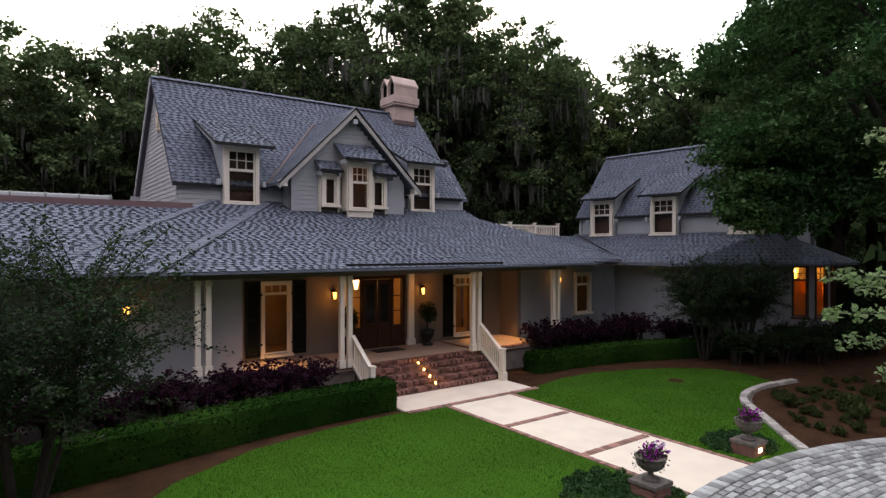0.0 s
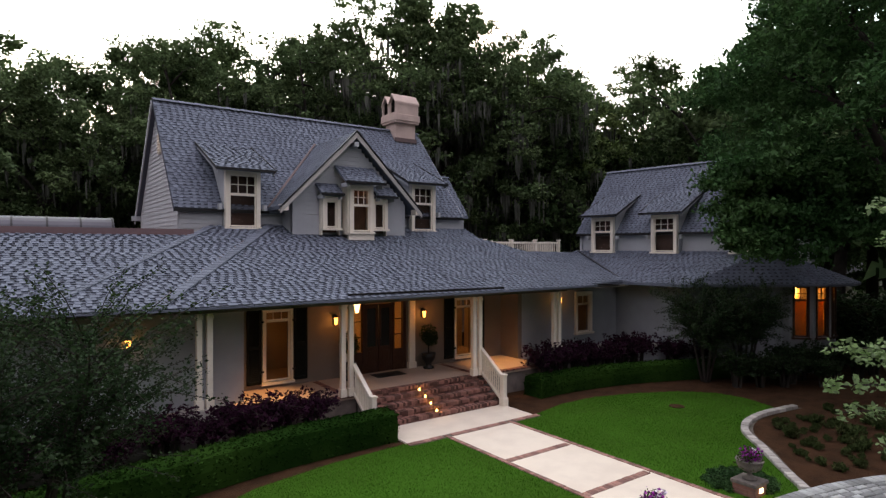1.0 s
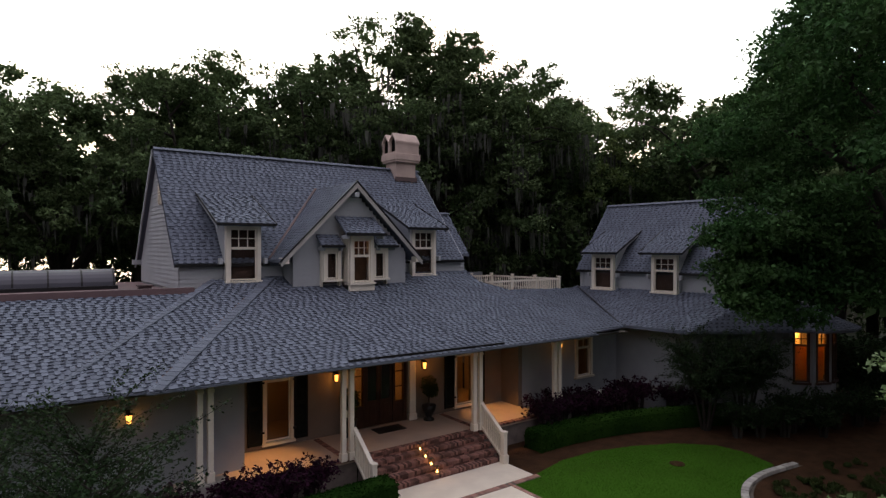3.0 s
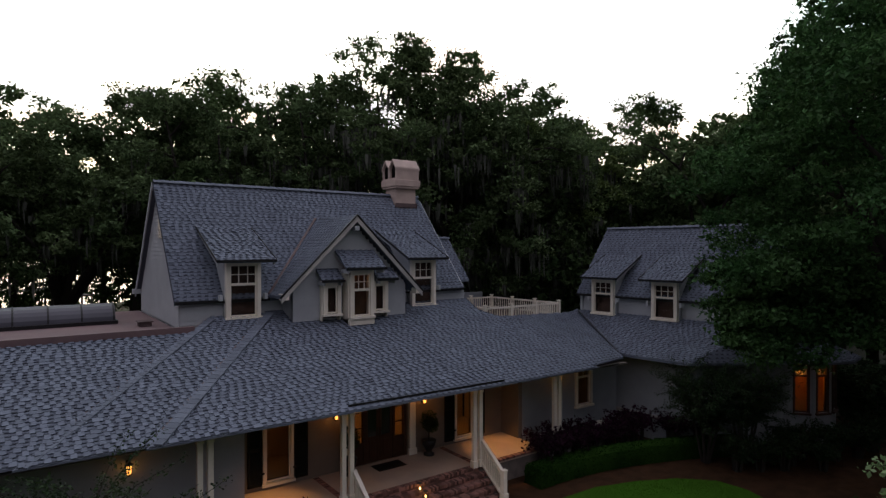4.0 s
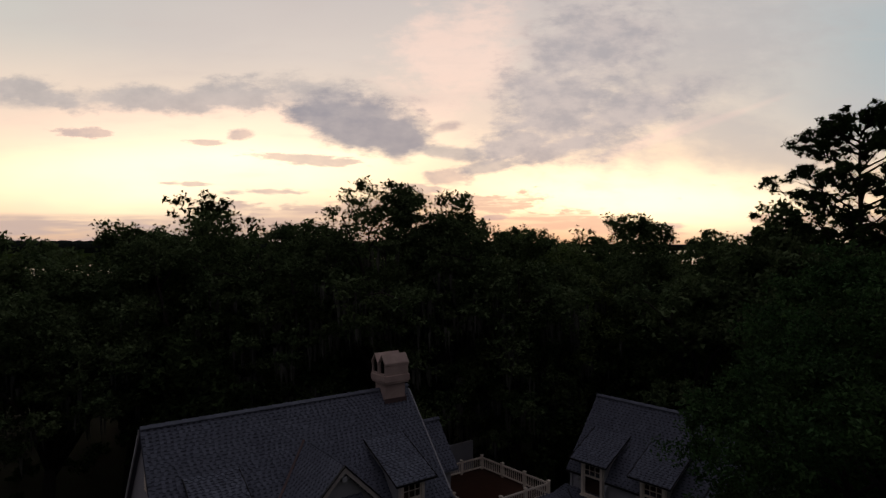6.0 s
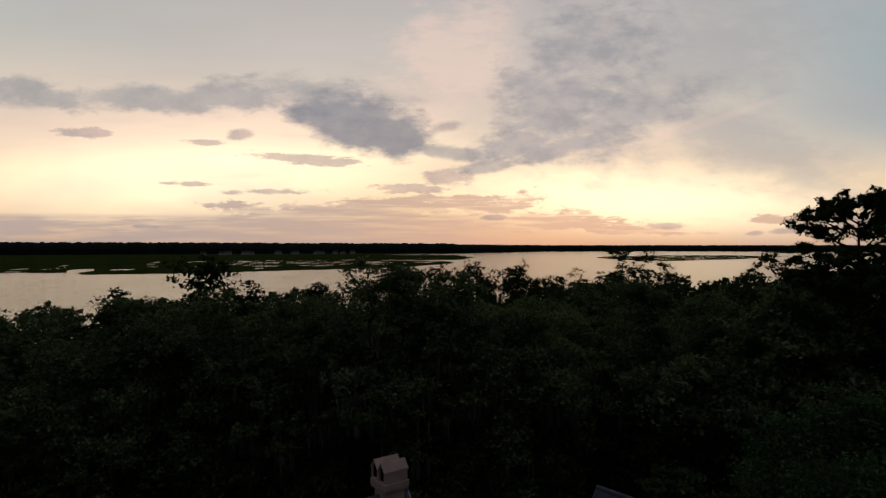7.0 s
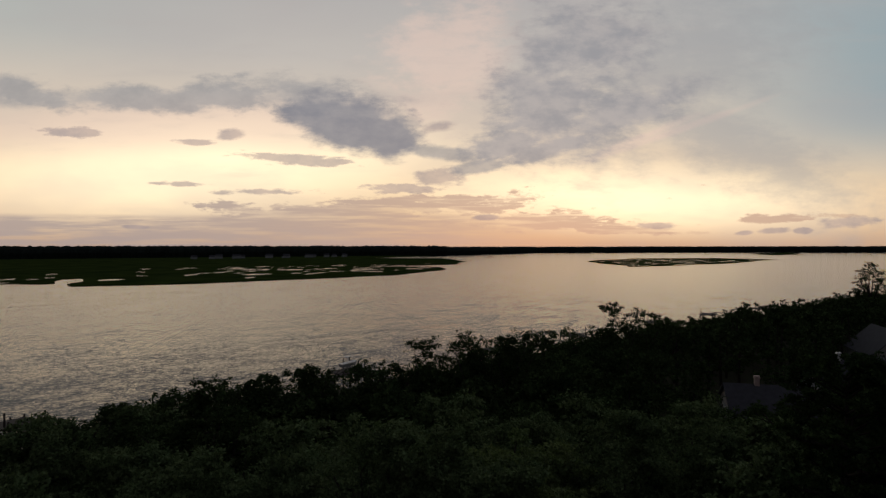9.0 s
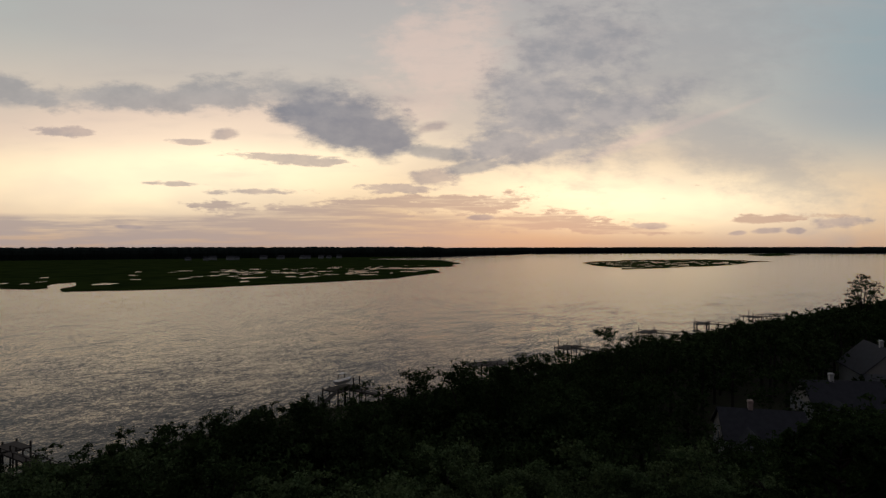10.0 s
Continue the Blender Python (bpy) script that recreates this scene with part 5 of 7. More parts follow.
lamp("room_light", (6.6, 19.9, 3.0), 5, (1.0, 0.40, 0.10))
lamp("hall_light", (9.9, 19.9, 2.9), 22, (1.0, 0.45, 0.12))
lamp("room_light", (14.2, 19.9, 3.0), 14, (1.0, 0.45, 0.12))
lamp("room_light", (19.3, 19.5, 2.8), 1.6, (1.0, 0.45, 0.12))
lamp("sunroom_light", (SUN_X - 0.1, SUN_Y - 0.5, 3.35), 80, (1.0, 0.34, 0.045))
lamp("oriel_light", (10.5, 20.0, 7.3), 0.5, (1.0, 0.42, 0.14), 0.03)

# ---- wall lanterns, step lanterns, porch things ----
M_FLAME = lamp_material("lantern_glow", (1.0, 0.42, 0.08), 3.2)


def wall_lantern(x, y, z, watts):
    t = thing("wall_lantern", (x, y, z), "black metal wall lantern with glowing amber glass", "lantern", "wall lanterns")
    part("backplate", Geo().box(x - 0.05, y - 0.02, z - 0.12, x + 0.05, y, z + 0.22), M_METAL, t)
    part("arm", Geo().tube([(x, y - 0.02, z + 0.18), (x, y - 0.1, z + 0.24), (x, y - 0.17, z + 0.2)], [0.012] * 3, 6), M_METAL, t)
    part("cap", Geo().lathe((x, y - 0.17, z), [(0.11, 0.13), (0.10, 0.15), (0.03, 0.2), (0.012, 0.22)], 6), M_METAL, t)
    part("glass", Geo().lathe((x, y - 0.17, z), [(0.045, -0.10), (0.072, 0.12)], 6), M_FLAME, t, "glowing amber glass")
    part("base", Geo().lathe((x, y - 0.17, z), [(0.02, -0.16), (0.06, -0.13), (0.06, -0.115)], 6), M_METAL, t)
    lamp("lantern_light", (x, y - 0.42, z + 0.02), watts, (1.0, 0.37, 0.08), 0.1)


for x, y, watts in ((8.65, WALL_Y, 4.6), (12.2, WALL_Y, 4.6), (2.3, 16.9, 0.7), (18.35, 17.2, 1.6)):
    wall_lantern(x, y, 3.02 if x > 18 else 2.78, watts)
for x in (5.95, 14.9):
    t = thing("recessed_light", (x, 16.9, 3.65), "small recessed porch ceiling light", "ceiling light", "porch ceiling lights")
    part("rim", Geo().lathe((x, 16.9, 3.64), [(0.07, 0.0), (0.07, 0.02)], 12), M_METAL, t)
    part("lens", Geo().lathe((x, 16.9, 3.632), [(0.05, 0.0), (0.05, 0.008)], 12), lamp_material("downlight_glow", (1.0, 0.62, 0.3), 20.0), t)
    d = bpy.data.lights.new("downlight", "SPOT")
    d.energy, d.color, d.shadow_soft_size, d.spot_size, d.spot_blend = 260, (1.0, 0.48, 0.15), 0.05, radians(66), 0.7
    new("downlight", d).location = (x, 16.85, 3.58)
M_CANDLE = lamp_material("candle_glow", (1.0, 0.55, 0.18), 7.0)
for i in range(4):
    z, y = FLOOR_Z - 0.17 * (i + 1), 15.80 - 0.26 * (i + 1) + 0.14
    x = 10.42 + 0.04 * i
    t = thing("step_lantern", (x, y, z), "small glass candle lantern lit on the brick step", "lantern", "candle lanterns on the steps")
    part("candle", Geo().lathe((x, y, z), [(0.03, 0.01), (0.03, 0.06), (0.012, 0.09)], 8), M_CANDLE, t)
    fr = Geo().box(x - 0.07, y - 0.07, z, x + 0.07, y + 0.07, z + 0.012).box(x - 0.07, y - 0.07, z + 0.2, x + 0.07, y + 0.07, z + 0.215)
    for sx in (-1, 1):
        for sy in (-1, 1):
            fr.box(x + sx * 0.066 - 0.005, y + sy * 0.066 - 0.005, z, x + sx * 0.066 + 0.005, y + sy * 0.066 + 0.005, z + 0.2)
    part("cage", fr, M_METAL, t)
    lamp("candle_light", (x, y - 0.1, z + 0.12), 1.2, (1.0, 0.55, 0.2), 0.03)
pend = thing("hall_pendant", (9.97, 19.05, 3.5), "glowing glass lantern hanging in the hall", "pendant lamp")
part("chain", Geo().tube([(9.97, 19.05, 3.5), (9.97, 19.05, 3.24)], [0.01, 0.01], 5), M_METAL, pend)
part("cap", Geo().lathe((9.97, 19.05, 3.22), [(0.13, 0.0), (0.03, 0.06)], 6), M_METAL, pend)
part("glass", Geo().lathe((9.97, 19.05, 2.89), [(0.06, 0.0), (0.13, 0.33)], 6), lamp_material("pendant_glow", (1.0, 0.6, 0.22), 5.0), pend, "glowing amber glass")
solid("doormat", Geo().box(9.9, 17.35, FLOOR_Z, 11.0, 17.95, FLOOR_Z + 0.02), M_METAL, "black doormat before the front door", "doormat", bevel=0.005)
nrng = np.random.default_rng(11)
for px_ in (8.98, 12.2):
    t = thing("topiary", (px_, 17.75, FLOOR_Z), "clipped topiary in a dark urn beside the front door", "potted plant", "door topiaries")
    part("urn", Geo().lathe((px_, 17.75, FLOOR_Z), [(0.2, 0), (0.2, 0.06), (0.1, 0.1), (0.12, 0.18), (0.24, 0.36), (0.27, 0.55), (0.24, 0.56)], 16), M_METAL, t, smooth=True)
    part("stem", Geo().tube([(px_, 17.75, FLOOR_Z + 0.5), (px_, 17.75, FLOOR_Z + 1.0)], [0.03, 0.02], 6), M_BARK, t)
    v, f = leaf_cloud([(px_, 17.75, FLOOR_Z + 1.25), (px_ + 0.08, 17.7, FLOOR_Z + 1.1)], [0.34, 0.28], 900, 0.06, nrng, 1.1)
    ob = new("foliage", cloud_mesh("foliage", v - np.array(t["at"]), f, M_MYRTLE))
    ob.parent = t


# ---- trees ----
def foliage(name, v, f, mat, owner, label="", kind=""):
    ob = new(name, cloud_mesh(name, v - np.array(owner["at"]), f, mat))
    ob.parent = owner
    return tagged(ob, label, kind=kind)


def oak_shape(rg, h, r, blobs, low=0.3):
    """Trunk, limbs and the centres of the leaf clumps of a spreading tree, its foot at the origin."""
    wood, centres, spreads = Geo(), [], []
    lean = Vector((rg.uniform(-0.6, 0.6), rg.uniform(-0.6, 0.6), 0))
    fork = h * rg.uniform(0.28, 0.4)
    r0 = 0.016 * h + 0.12
    wood.tube([(0, 0, -0.1), lean * 0.3 + Vector((0, 0, fork * 0.5)), lean + Vector((0, 0, fork))], [r0 * 1.25, r0, r0 * 0.8], 9)
    limbs = rg.randint(6, 9)
    for i in range(limbs):
        a = 2 * math.pi * (i + rg.uniform(-0.3, 0.3)) / limbs
        reach = r * rg.uniform(0.35, 0.95)
        top = h * rg.uniform(0.62, 0.97) - reach * 0.25
        tip = Vector((math.cos(a) * reach, math.sin(a) * reach, top)) + lean
        start = lean + Vector((0, 0, fork * rg.uniform(0.85, 1.0)))
        mid = start.lerp(tip, 0.5) + Vector((rg.uniform(-0.8, 0.8), rg.uniform(-0.8, 0.8), rg.uniform(0.2, 1.4)))
        wood.tube([start, mid, tip], [r0 * 0.55, r0 * 0.3, 0.04], 6)
        for j in range(3):
            q = mid.lerp(tip, rg.random())
            out = q + Vector((rg.uniform(-2.2, 2.2), rg.uniform(-2.2, 2.2), rg.uniform(-0.6, 2.0)))
            wood.tube([q, q.lerp(out, 0.5) + Vector((0, 0, 0.3)), out], [0.09, 0.05, 0.02], 5)
            centres.append(out)
            spreads.append(rg.uniform(0.9, 1.7))
        centres.append(tip)
        spreads.append(rg.uniform(1.1, 2.0))
    while len(centres) < blobs:
        a, q = rg.uniform(0, 2 * math.pi), rg.random() ** 0.5
        z = rg.random()
        wide = math.sin(math.pi * (0.15 + 0.85 * z) ** 0.8) * 0.75 + 0.3
        centres.append(lean + Vector((math.cos(a) * q * r * wide, math.sin(a) * q * r * wide, h * (low + (0.99 - low) * z))))
        spreads.append(rg.uniform(0.75, 1.6))
    return wood, centres, spreads


def shifted(geo, at, turn=0.0, scale=1.0):
    m = Matrix.Translation(at) @ Matrix.Rotation(turn, 4, "Z") @ Matrix.Scale(scale, 4)
    g = Geo()
    g.v, g.f = [m @ p for p in geo.v], geo.f
    return g


def moss_strands(centres, spreads, per, rg):
    """Grey moss hanging from the undersides of the clumps."""
    v, f = [], []
    for c, s in zip(centres, spreads):
        for _ in range(per):
            a, q = rg.uniform(0, 6.283), rg.random()
            p = Vector(c) + Vector((math.cos(a) * q * s, math.sin(a) * q * s, -s * 0.3))
            for _ in range(4):
                o = p + Vector((rg.uniform(-0.2, 0.2), rg.uniform(-0.2, 0.2), rg.uniform(-0.2, 0.2)))
                L, w_, b_ = rg.uniform(0.4, 1.5), rg.uniform(0.04, 0.10), rg.uniform(0, 3.14)
                d = Vector((math.cos(b_), math.sin(b_), 0)) * w_
                n0 = len(v)
                v += [o - d, o + d, o + d * 0.7 + Vector((0, 0, -L * 0.6)), o - d * 0.8 + Vector((0, 0, -L * 0.5)), o + Vector((0.05, 0, -L))]
                f += [(n0, n0 + 1, n0 + 2), (n0, n0 + 2, n0 + 3), (n0 + 3, n0 + 2, n0 + 4)]
    return np.array([tuple(q) for q in v]), np.array(f)


def oak(x, y, h, r, seed, blobs=46, subs=7, per=22, size=0.3, moss=2, label="tall live oak hung with grey moss", low=0.3, mat=None):
    rg = random.Random(seed)
    wood, c, s = oak_shape(rg, h, r, blobs, low)
    t = thing("oak_tree", (x, y, 0), label, "tree", "woodland trees behind the house")
    part("trunk", shifted(wood, (x, y, 0)), M_BARK, t, smooth=True)
    here = np.array([(p.x + x, p.y + y, p.z) for p in c])
    v, f = crown_cloud(here, s, subs, per, size, seed)
    foliage("crown", v, f, mat or M_OAK_SHADED, t)
    if moss:
        low_c = sorted(zip(here.tolist(), s), key=lambda q: q[0][2])[: int(len(s) * 0.75)]
        v, f = moss_strands([q[0] for q in low_c], [q[1] for q in low_c], moss, rg)
        foliage("moss", v, f, M_MOSS, t, "grey hanging moss", "stuff")
    return t


front_oaks = [
    (20.4, 33.0, 21.8, 6.0), (23.0, 31.3, 21.4, 4.4), (11.0, 42.0, 19.5, 6.0), (7.2, 47.0, 19.0, 6.0), (40.5, 28.8, 20.4, 5.0), (15.5, 37.5, 19.2, 5.5),
    (2.0, 41.5, 16.6, 6.0), (-5.5, 38.0, 15.6, 5.5), (29.5, 32.0, 18.6, 5.0), (34.5, 31.0, 17.8, 5.2), (46.5, 25.5, 18.6, 5.0), (37.0, 36.0, 18.6, 5.5), (27.4, 28.6, 19.6, 4.4)]
back_oaks = [
    (26.0, 39.0, 19.0, 6.0), (-1.0, 49.0, 19.5, 6.2), (51.5, 20.0, 18.8, 5.5), (49.8, 23.0, 18.8, 4.5), (44.0, 36.0, 19.0, 6.0), (-12.0, 44.0, 18.5, 6.0),
    (18.0, 46.0, 19.5, 6.0), (-3.0, 56.0, 18.6, 5.5), (4.0, 62.0, 18.2, 6.0), (-10.0, 54.0, 18.2, 5.5), (-5.0, 73.0, 16.8, 6.0), (3.0, 70.0, 17.0, 6.0),
    (9.5, 66.0, 17.4, 6.0), (15.0, 62.0, 17.6, 5.5), (-13.0, 77.0, 16.8, 6.0), (33.0, 43.5, 20.0, 6.2), (54.0, 30.0, 18.5, 6.0), (39.0, 14.5, 16.0, 5.0),
    (45.5, 9.0, 17.0, 5.5), (36.5, 21.0, 15.5, 4.5), (50.0, 15.0, 19.0, 5.5), (39.9, 17.9, 20.6, 3.0)]
for i, (x, y, h, r) in enumerate(front_oaks + back_oaks):
    near = i < 13
    oak(x, y, h, r, 100 + i, blobs=92 if near else 72, subs=9 if near else 7, per=58 if near else 28, size=0.225 if near else 0.335, moss=6 if i in (0, 1, 5, 8, 9, 12) else 2 if near else 0,
        low=0.42 if x < 8 else 0.3, mat=M_FRESH if i in (8, 9) else M_MOSSOAK)
# low growth under the wood, behind the house
g_c, g_s = [], []
rg = random.Random(9)
for i in range(560):
    x, y = rg.uniform(7, 60), rg.uniform(33, 44)
    if x > 26:
        y = rg.uniform(26, 34) if x < 34 else rg.uniform(17 if x > 44 else 24, 31)
    g_c.append((x, y, rg.uniform(0.8, 12.5)))
    g_s.append(rg.uniform(1.0, 2.2))
for i in range(60):
    g_c.append((rg.uniform(-42, 7), rg.uniform(46, 100), rg.uniform(0.2, 1.8)))
    g_s.append(rg.uniform(0.8, 1.6))
# the darkened oak leaf fills the black shade between the trunks
v, f = crown_cloud(g_c, g_s, 6, 24, 0.36, 4)
tagged(new("undergrowth", cloud_mesh("undergrowth", v, f, M_OAK_SHADED)), "dark undergrowth below the woodland trees", "bushes", kind="stuff")


def pine(x, y, h, r, seed):
    """A bare leader with rising boughs in layers, each ending in a pad of round needle tufts."""
    rg = random.Random(seed)
    t = thing("pine_tree", (x, y, 0), "tall pine with open layered crown rising above the oaks", "tree", "pines beside the house")
    wood = Geo().tube([(x, y, -0.1), (x + 0.2, y, h * 0.5), (x, y + 0.1, h - 1.6)], [0.36, 0.24, 0.06], 9)
    c, s = [], []
    layers = [(0.3, 0.30, 5), (0.9, 0.52, 7), (2.2, 0.58, 6), (3.4, 0.55, 5), (4.4, 0.80, 7), (5.7, 0.62, 6), (6.9, 0.98, 8), (7.6, 0.7, 5), (8.4, 1.04, 6), (9.9, 1.04, 6), (11.5, 1.0, 6), (13.5, 0.9, 5)]
    for down, wide, boughs in layers:
        first = rg.uniform(0, 6.283)
        for i in range(boughs):
            a = first + 6.283 * i / boughs + rg.uniform(-0.3, 0.3)
            reach = r * wide * rg.uniform(0.78, 1.04)
            z = h - down + rg.uniform(-0.35, 0.35)
            foot = Vector((x, y, z - 0.7 - 0.28 * reach))
            tip = Vector((x + math.cos(a) * reach, y + math.sin(a) * reach, z - 0.25))
            bend = foot.lerp(tip, 0.55) + Vector((0, 0, 0.2))
            wood.tube([foot, bend, tip], [0.085, 0.05, 0.02], 6)
            for k_ in range(7):
                q = rg.uniform(0.5, 1.02)
                p = foot.lerp(tip, q)
                side = rg.uniform(-0.42, 0.42) * reach ** 0.7
                tuft = p + Vector((-math.sin(a) * side, math.cos(a) * side, rg.uniform(0.0, 0.75)))
                wood.tube([foot.lerp(tip, q * 0.85), tuft], [0.035, 0.015], 4)
                c.append(tuft)
                s.append(rg.uniform(0.30, 0.52))
    part("trunk", wood, M_BARK, t, smooth=True)
    v, f = crown_cloud([tuple(p) for p in c], s, 4, 30, 0.21, seed, 0.75, 0.0, 0.3)
    foliage("crown", v, f, M_PINE, t)


pine(43.8, 14.3, 26.4, 6.5, 31)
pine(48.4, 10.8, 26.6, 6.0, 32)

# the broad tree that leans over the wing
big = thing("shade_tree", (23.8, 6.4, 0), "large broad-leaved shade tree with layered dark green crown over the wing", "tree")
rg = random.Random(77)
wood, c, s = oak_shape(rg, 18.0, 6.6, 44, 0.40)
c, s = [Vector((p.x, p.y, p.z)) for p in c], list(s)
for i in range(230):
    a, z = rg.uniform(0, 6.283), rg.uniform(0.43, 0.99)
    wide = 7.2 * math.sin(math.pi * min(1, 0.18 + 0.78 * z)) ** 0.6
    q = rg.uniform(0.5, 1.0)
    c.append(Vector((math.cos(a) * wide * q, math.sin(a) * wide * q, 18.0 * z)))
    s.append(rg.uniform(0.7, 1.35))
for i in range(125):                      # low boughs over the wing's end
    a, b_ = rg.uniform(2.6, 6.5), rg.uniform(-1.6, 1.2)
    c.append(Vector((-0.809 * a + 0.588 * b_, 0.588 * a + 0.809 * b_, rg.uniform(5.2 if a > 4.6 else 5.8, 7.8))))
    s.append(rg.uniform(0.55, 0.9))
part("trunk", shifted(wood, (23.8, 6.4, 0)), M_BARK, big, smooth=True)
keep = [i for i, p in enumerate(c) if 0.809 * p.x - 0.588 * p.y > -min(6.3, 18.6 - p.z)]
c, s = [c[i] for i in keep], [s[i] for i in keep]
v, f = crown_cloud([(p.x + 23.8, p.y + 6.4, p.z) for p in c], s, 9, 68, 0.145, 5, 0.6, 0.35)
foliage("crown", v, f, M_MAPLE, big)


def shoots(at, stems, reach, h, count, per, size, seed, low=0.25):
    """Slender leafy shoots on a few stems: wood and leaf points."""
    rg = random.Random(seed)
    at = Vector(at)
    wood, pts = Geo(), []
    tips = []
    for i in range(stems):
        a = 6.283 * i / stems + rg.uniform(-0.4, 0.4)
        top = at + Vector((math.cos(a) * reach * 0.55, math.sin(a) * reach * 0.55, h * rg.uniform(0.55, 0.72)))
        mid = at.lerp(top, 0.5) + Vector((0, 0, 0.2))
        wood.tube([at + Vector((math.cos(a) * 0.12, math.sin(a) * 0.12, -0.05)), mid, top], [0.055, 0.04, 0.018], 6)
        tips += [(mid, top)]
    for i in range(count):
        mid, top = rg.choice(tips)
        s0 = mid.lerp(top, rg.uniform(-0.1 if low > 0.1 else -0.8, 1.0))
        a = rg.uniform(0, 6.283)
        L = rg.uniform(0.6, 1.4) * reach * 0.62
        e = s0 + Vector((math.cos(a) * L, math.sin(a) * L, rg.uniform(-0.15, 0.95) * h * 0.3))
        e.z = max(e.z, h * low * rg.uniform(0.6, 1.0))
        m_ = s0.lerp(e, 0.5) + Vector((0, 0, 0.15))
        wood.tube([s0, m_, e], [0.014, 0.009, 0.004], 4)
        for j in range(per):
            t_ = (j + rg.random()) / per
            p = s0.lerp(m_, t_ * 2) if t_ < 0.5 else m_.lerp(e, t_ * 2 - 1)
            pts.append((p.x, p.y, p.z))
    return wood, pts


def myrtle(x, y, h, reach, seed, count=150, label="", low=0.25):
    t = thing("crape_myrtle", (x, y, 0), label, "small tree", "crape myrtles")
    wood, pts = shoots((x, y, 0), 6, reach, h, count, 18, 0.1, seed, low)
    tagged(part("twig_work", wood, M_BARK, t), kind="stuff")
    v, f = leaf_cloud(pts, [0.13] * len(pts), 6, 0.062, np.random.default_rng(seed), 1.0)
    foliage("crown", v, f, M_MYRTLE, t)


myrtle(0.1, 11.2, 5.2, 2.4, 41, 290, "small multi-stemmed crape myrtle at the lawn's edge", 0.12)
myrtle(21.9, 12.7, 4.6, 1.7, 42, 230, "small dark crape myrtle before the wing", 0.2)
myrtle(23.1, 11.8, 4.4, 1.6, 43, 250, "small dark crape myrtle before the wing", 0.12)

# a tree in the drive's island whose twigs reach into view
edge = thing("drive_tree", (11.0, 0.6, 0), "young tree with bright pale green leaves beside the drive", "tree")
wood = Geo().tube([(11.0, 0.6, -0.1), (11.05, 0.7, 3.0), (11.0, 0.6, 7.5)], [0.16, 0.12, 0.04], 8)
rg = random.Random(3)
pts = []
for tip in ((8.38, 2.78, 5.75), (8.6, 2.7, 5.35), (8.6, 2.5, 6.1), (7.85, 3.0, 4.05), (7.75, 3.05, 3.6), (8.1, 2.95, 3.25), (8.3, 2.9, 3.9), (8.62, 2.45, 5.0), (8.3, 2.6, 2.9)):
    tip = Vector(tip)
    a = Vector((11.0, 0.6, tip.z + rg.uniform(-0.5, 0.2)))
    m_ = a.lerp(tip, 0.55) + Vector((0, 0, rg.uniform(0.1, 0.3)))
    wood.tube([a, m_, tip], [0.035, 0.02, 0.006], 5)
    for j in range(26):
        p = m_.lerp(tip, 0.1 + 0.9 * (j + rg.random()) / 26) if j > 5 else a.lerp(m_, rg.random())
        pts.append((p.x, p.y, p.z))
for i in range(160):
    a = rg.uniform(0, 6.283)
    q = rg.uniform(0.3, 1.6)
    pts.append((11.0 + math.cos(a) * q, 0.6 + math.sin(a) * q, rg.uniform(3.0, 8.0)))
part("trunk", wood, M_BARK, edge)
v, f = leaf_cloud(pts, [0.15] * len(pts), 8, 0.078, np.random.default_rng(8), 0.8, 0.5)
M_PALELEAF = leaf_material("pale_green_leaves", (0.17, 0.26, 0.10), (0.22, 0.31, 0.15), 0.45, 0.35, 0.03)
foliage("crown", v, f, M_PALELEAF, edge)


# ---- hedges and shrubs ----
def smooth_line(pts, n):
    """n points along a bent line through pts."""
    P = [Vector((*p, 0)) for p in pts]
    P = [P[0] * 2 - P[1]] + P + [P[-1] * 2 - P[-2]]
    out = []
    for i in range(n):
        t_ = i / (n - 1) * (len(P) - 3)
        k_ = min(int(t_), len(P) - 4)
        u = t_ - k_
        a, b_, c_, d_ = P[k_:k_ + 4]
        out.append(0.5 * ((2 * b_) + (c_ - a) * u + (2 * a - 5 * b_ + 4 * c_ - d_) * u * u + (3 * b_ - a - 3 * c_ + d_) * u ** 3))
    return out


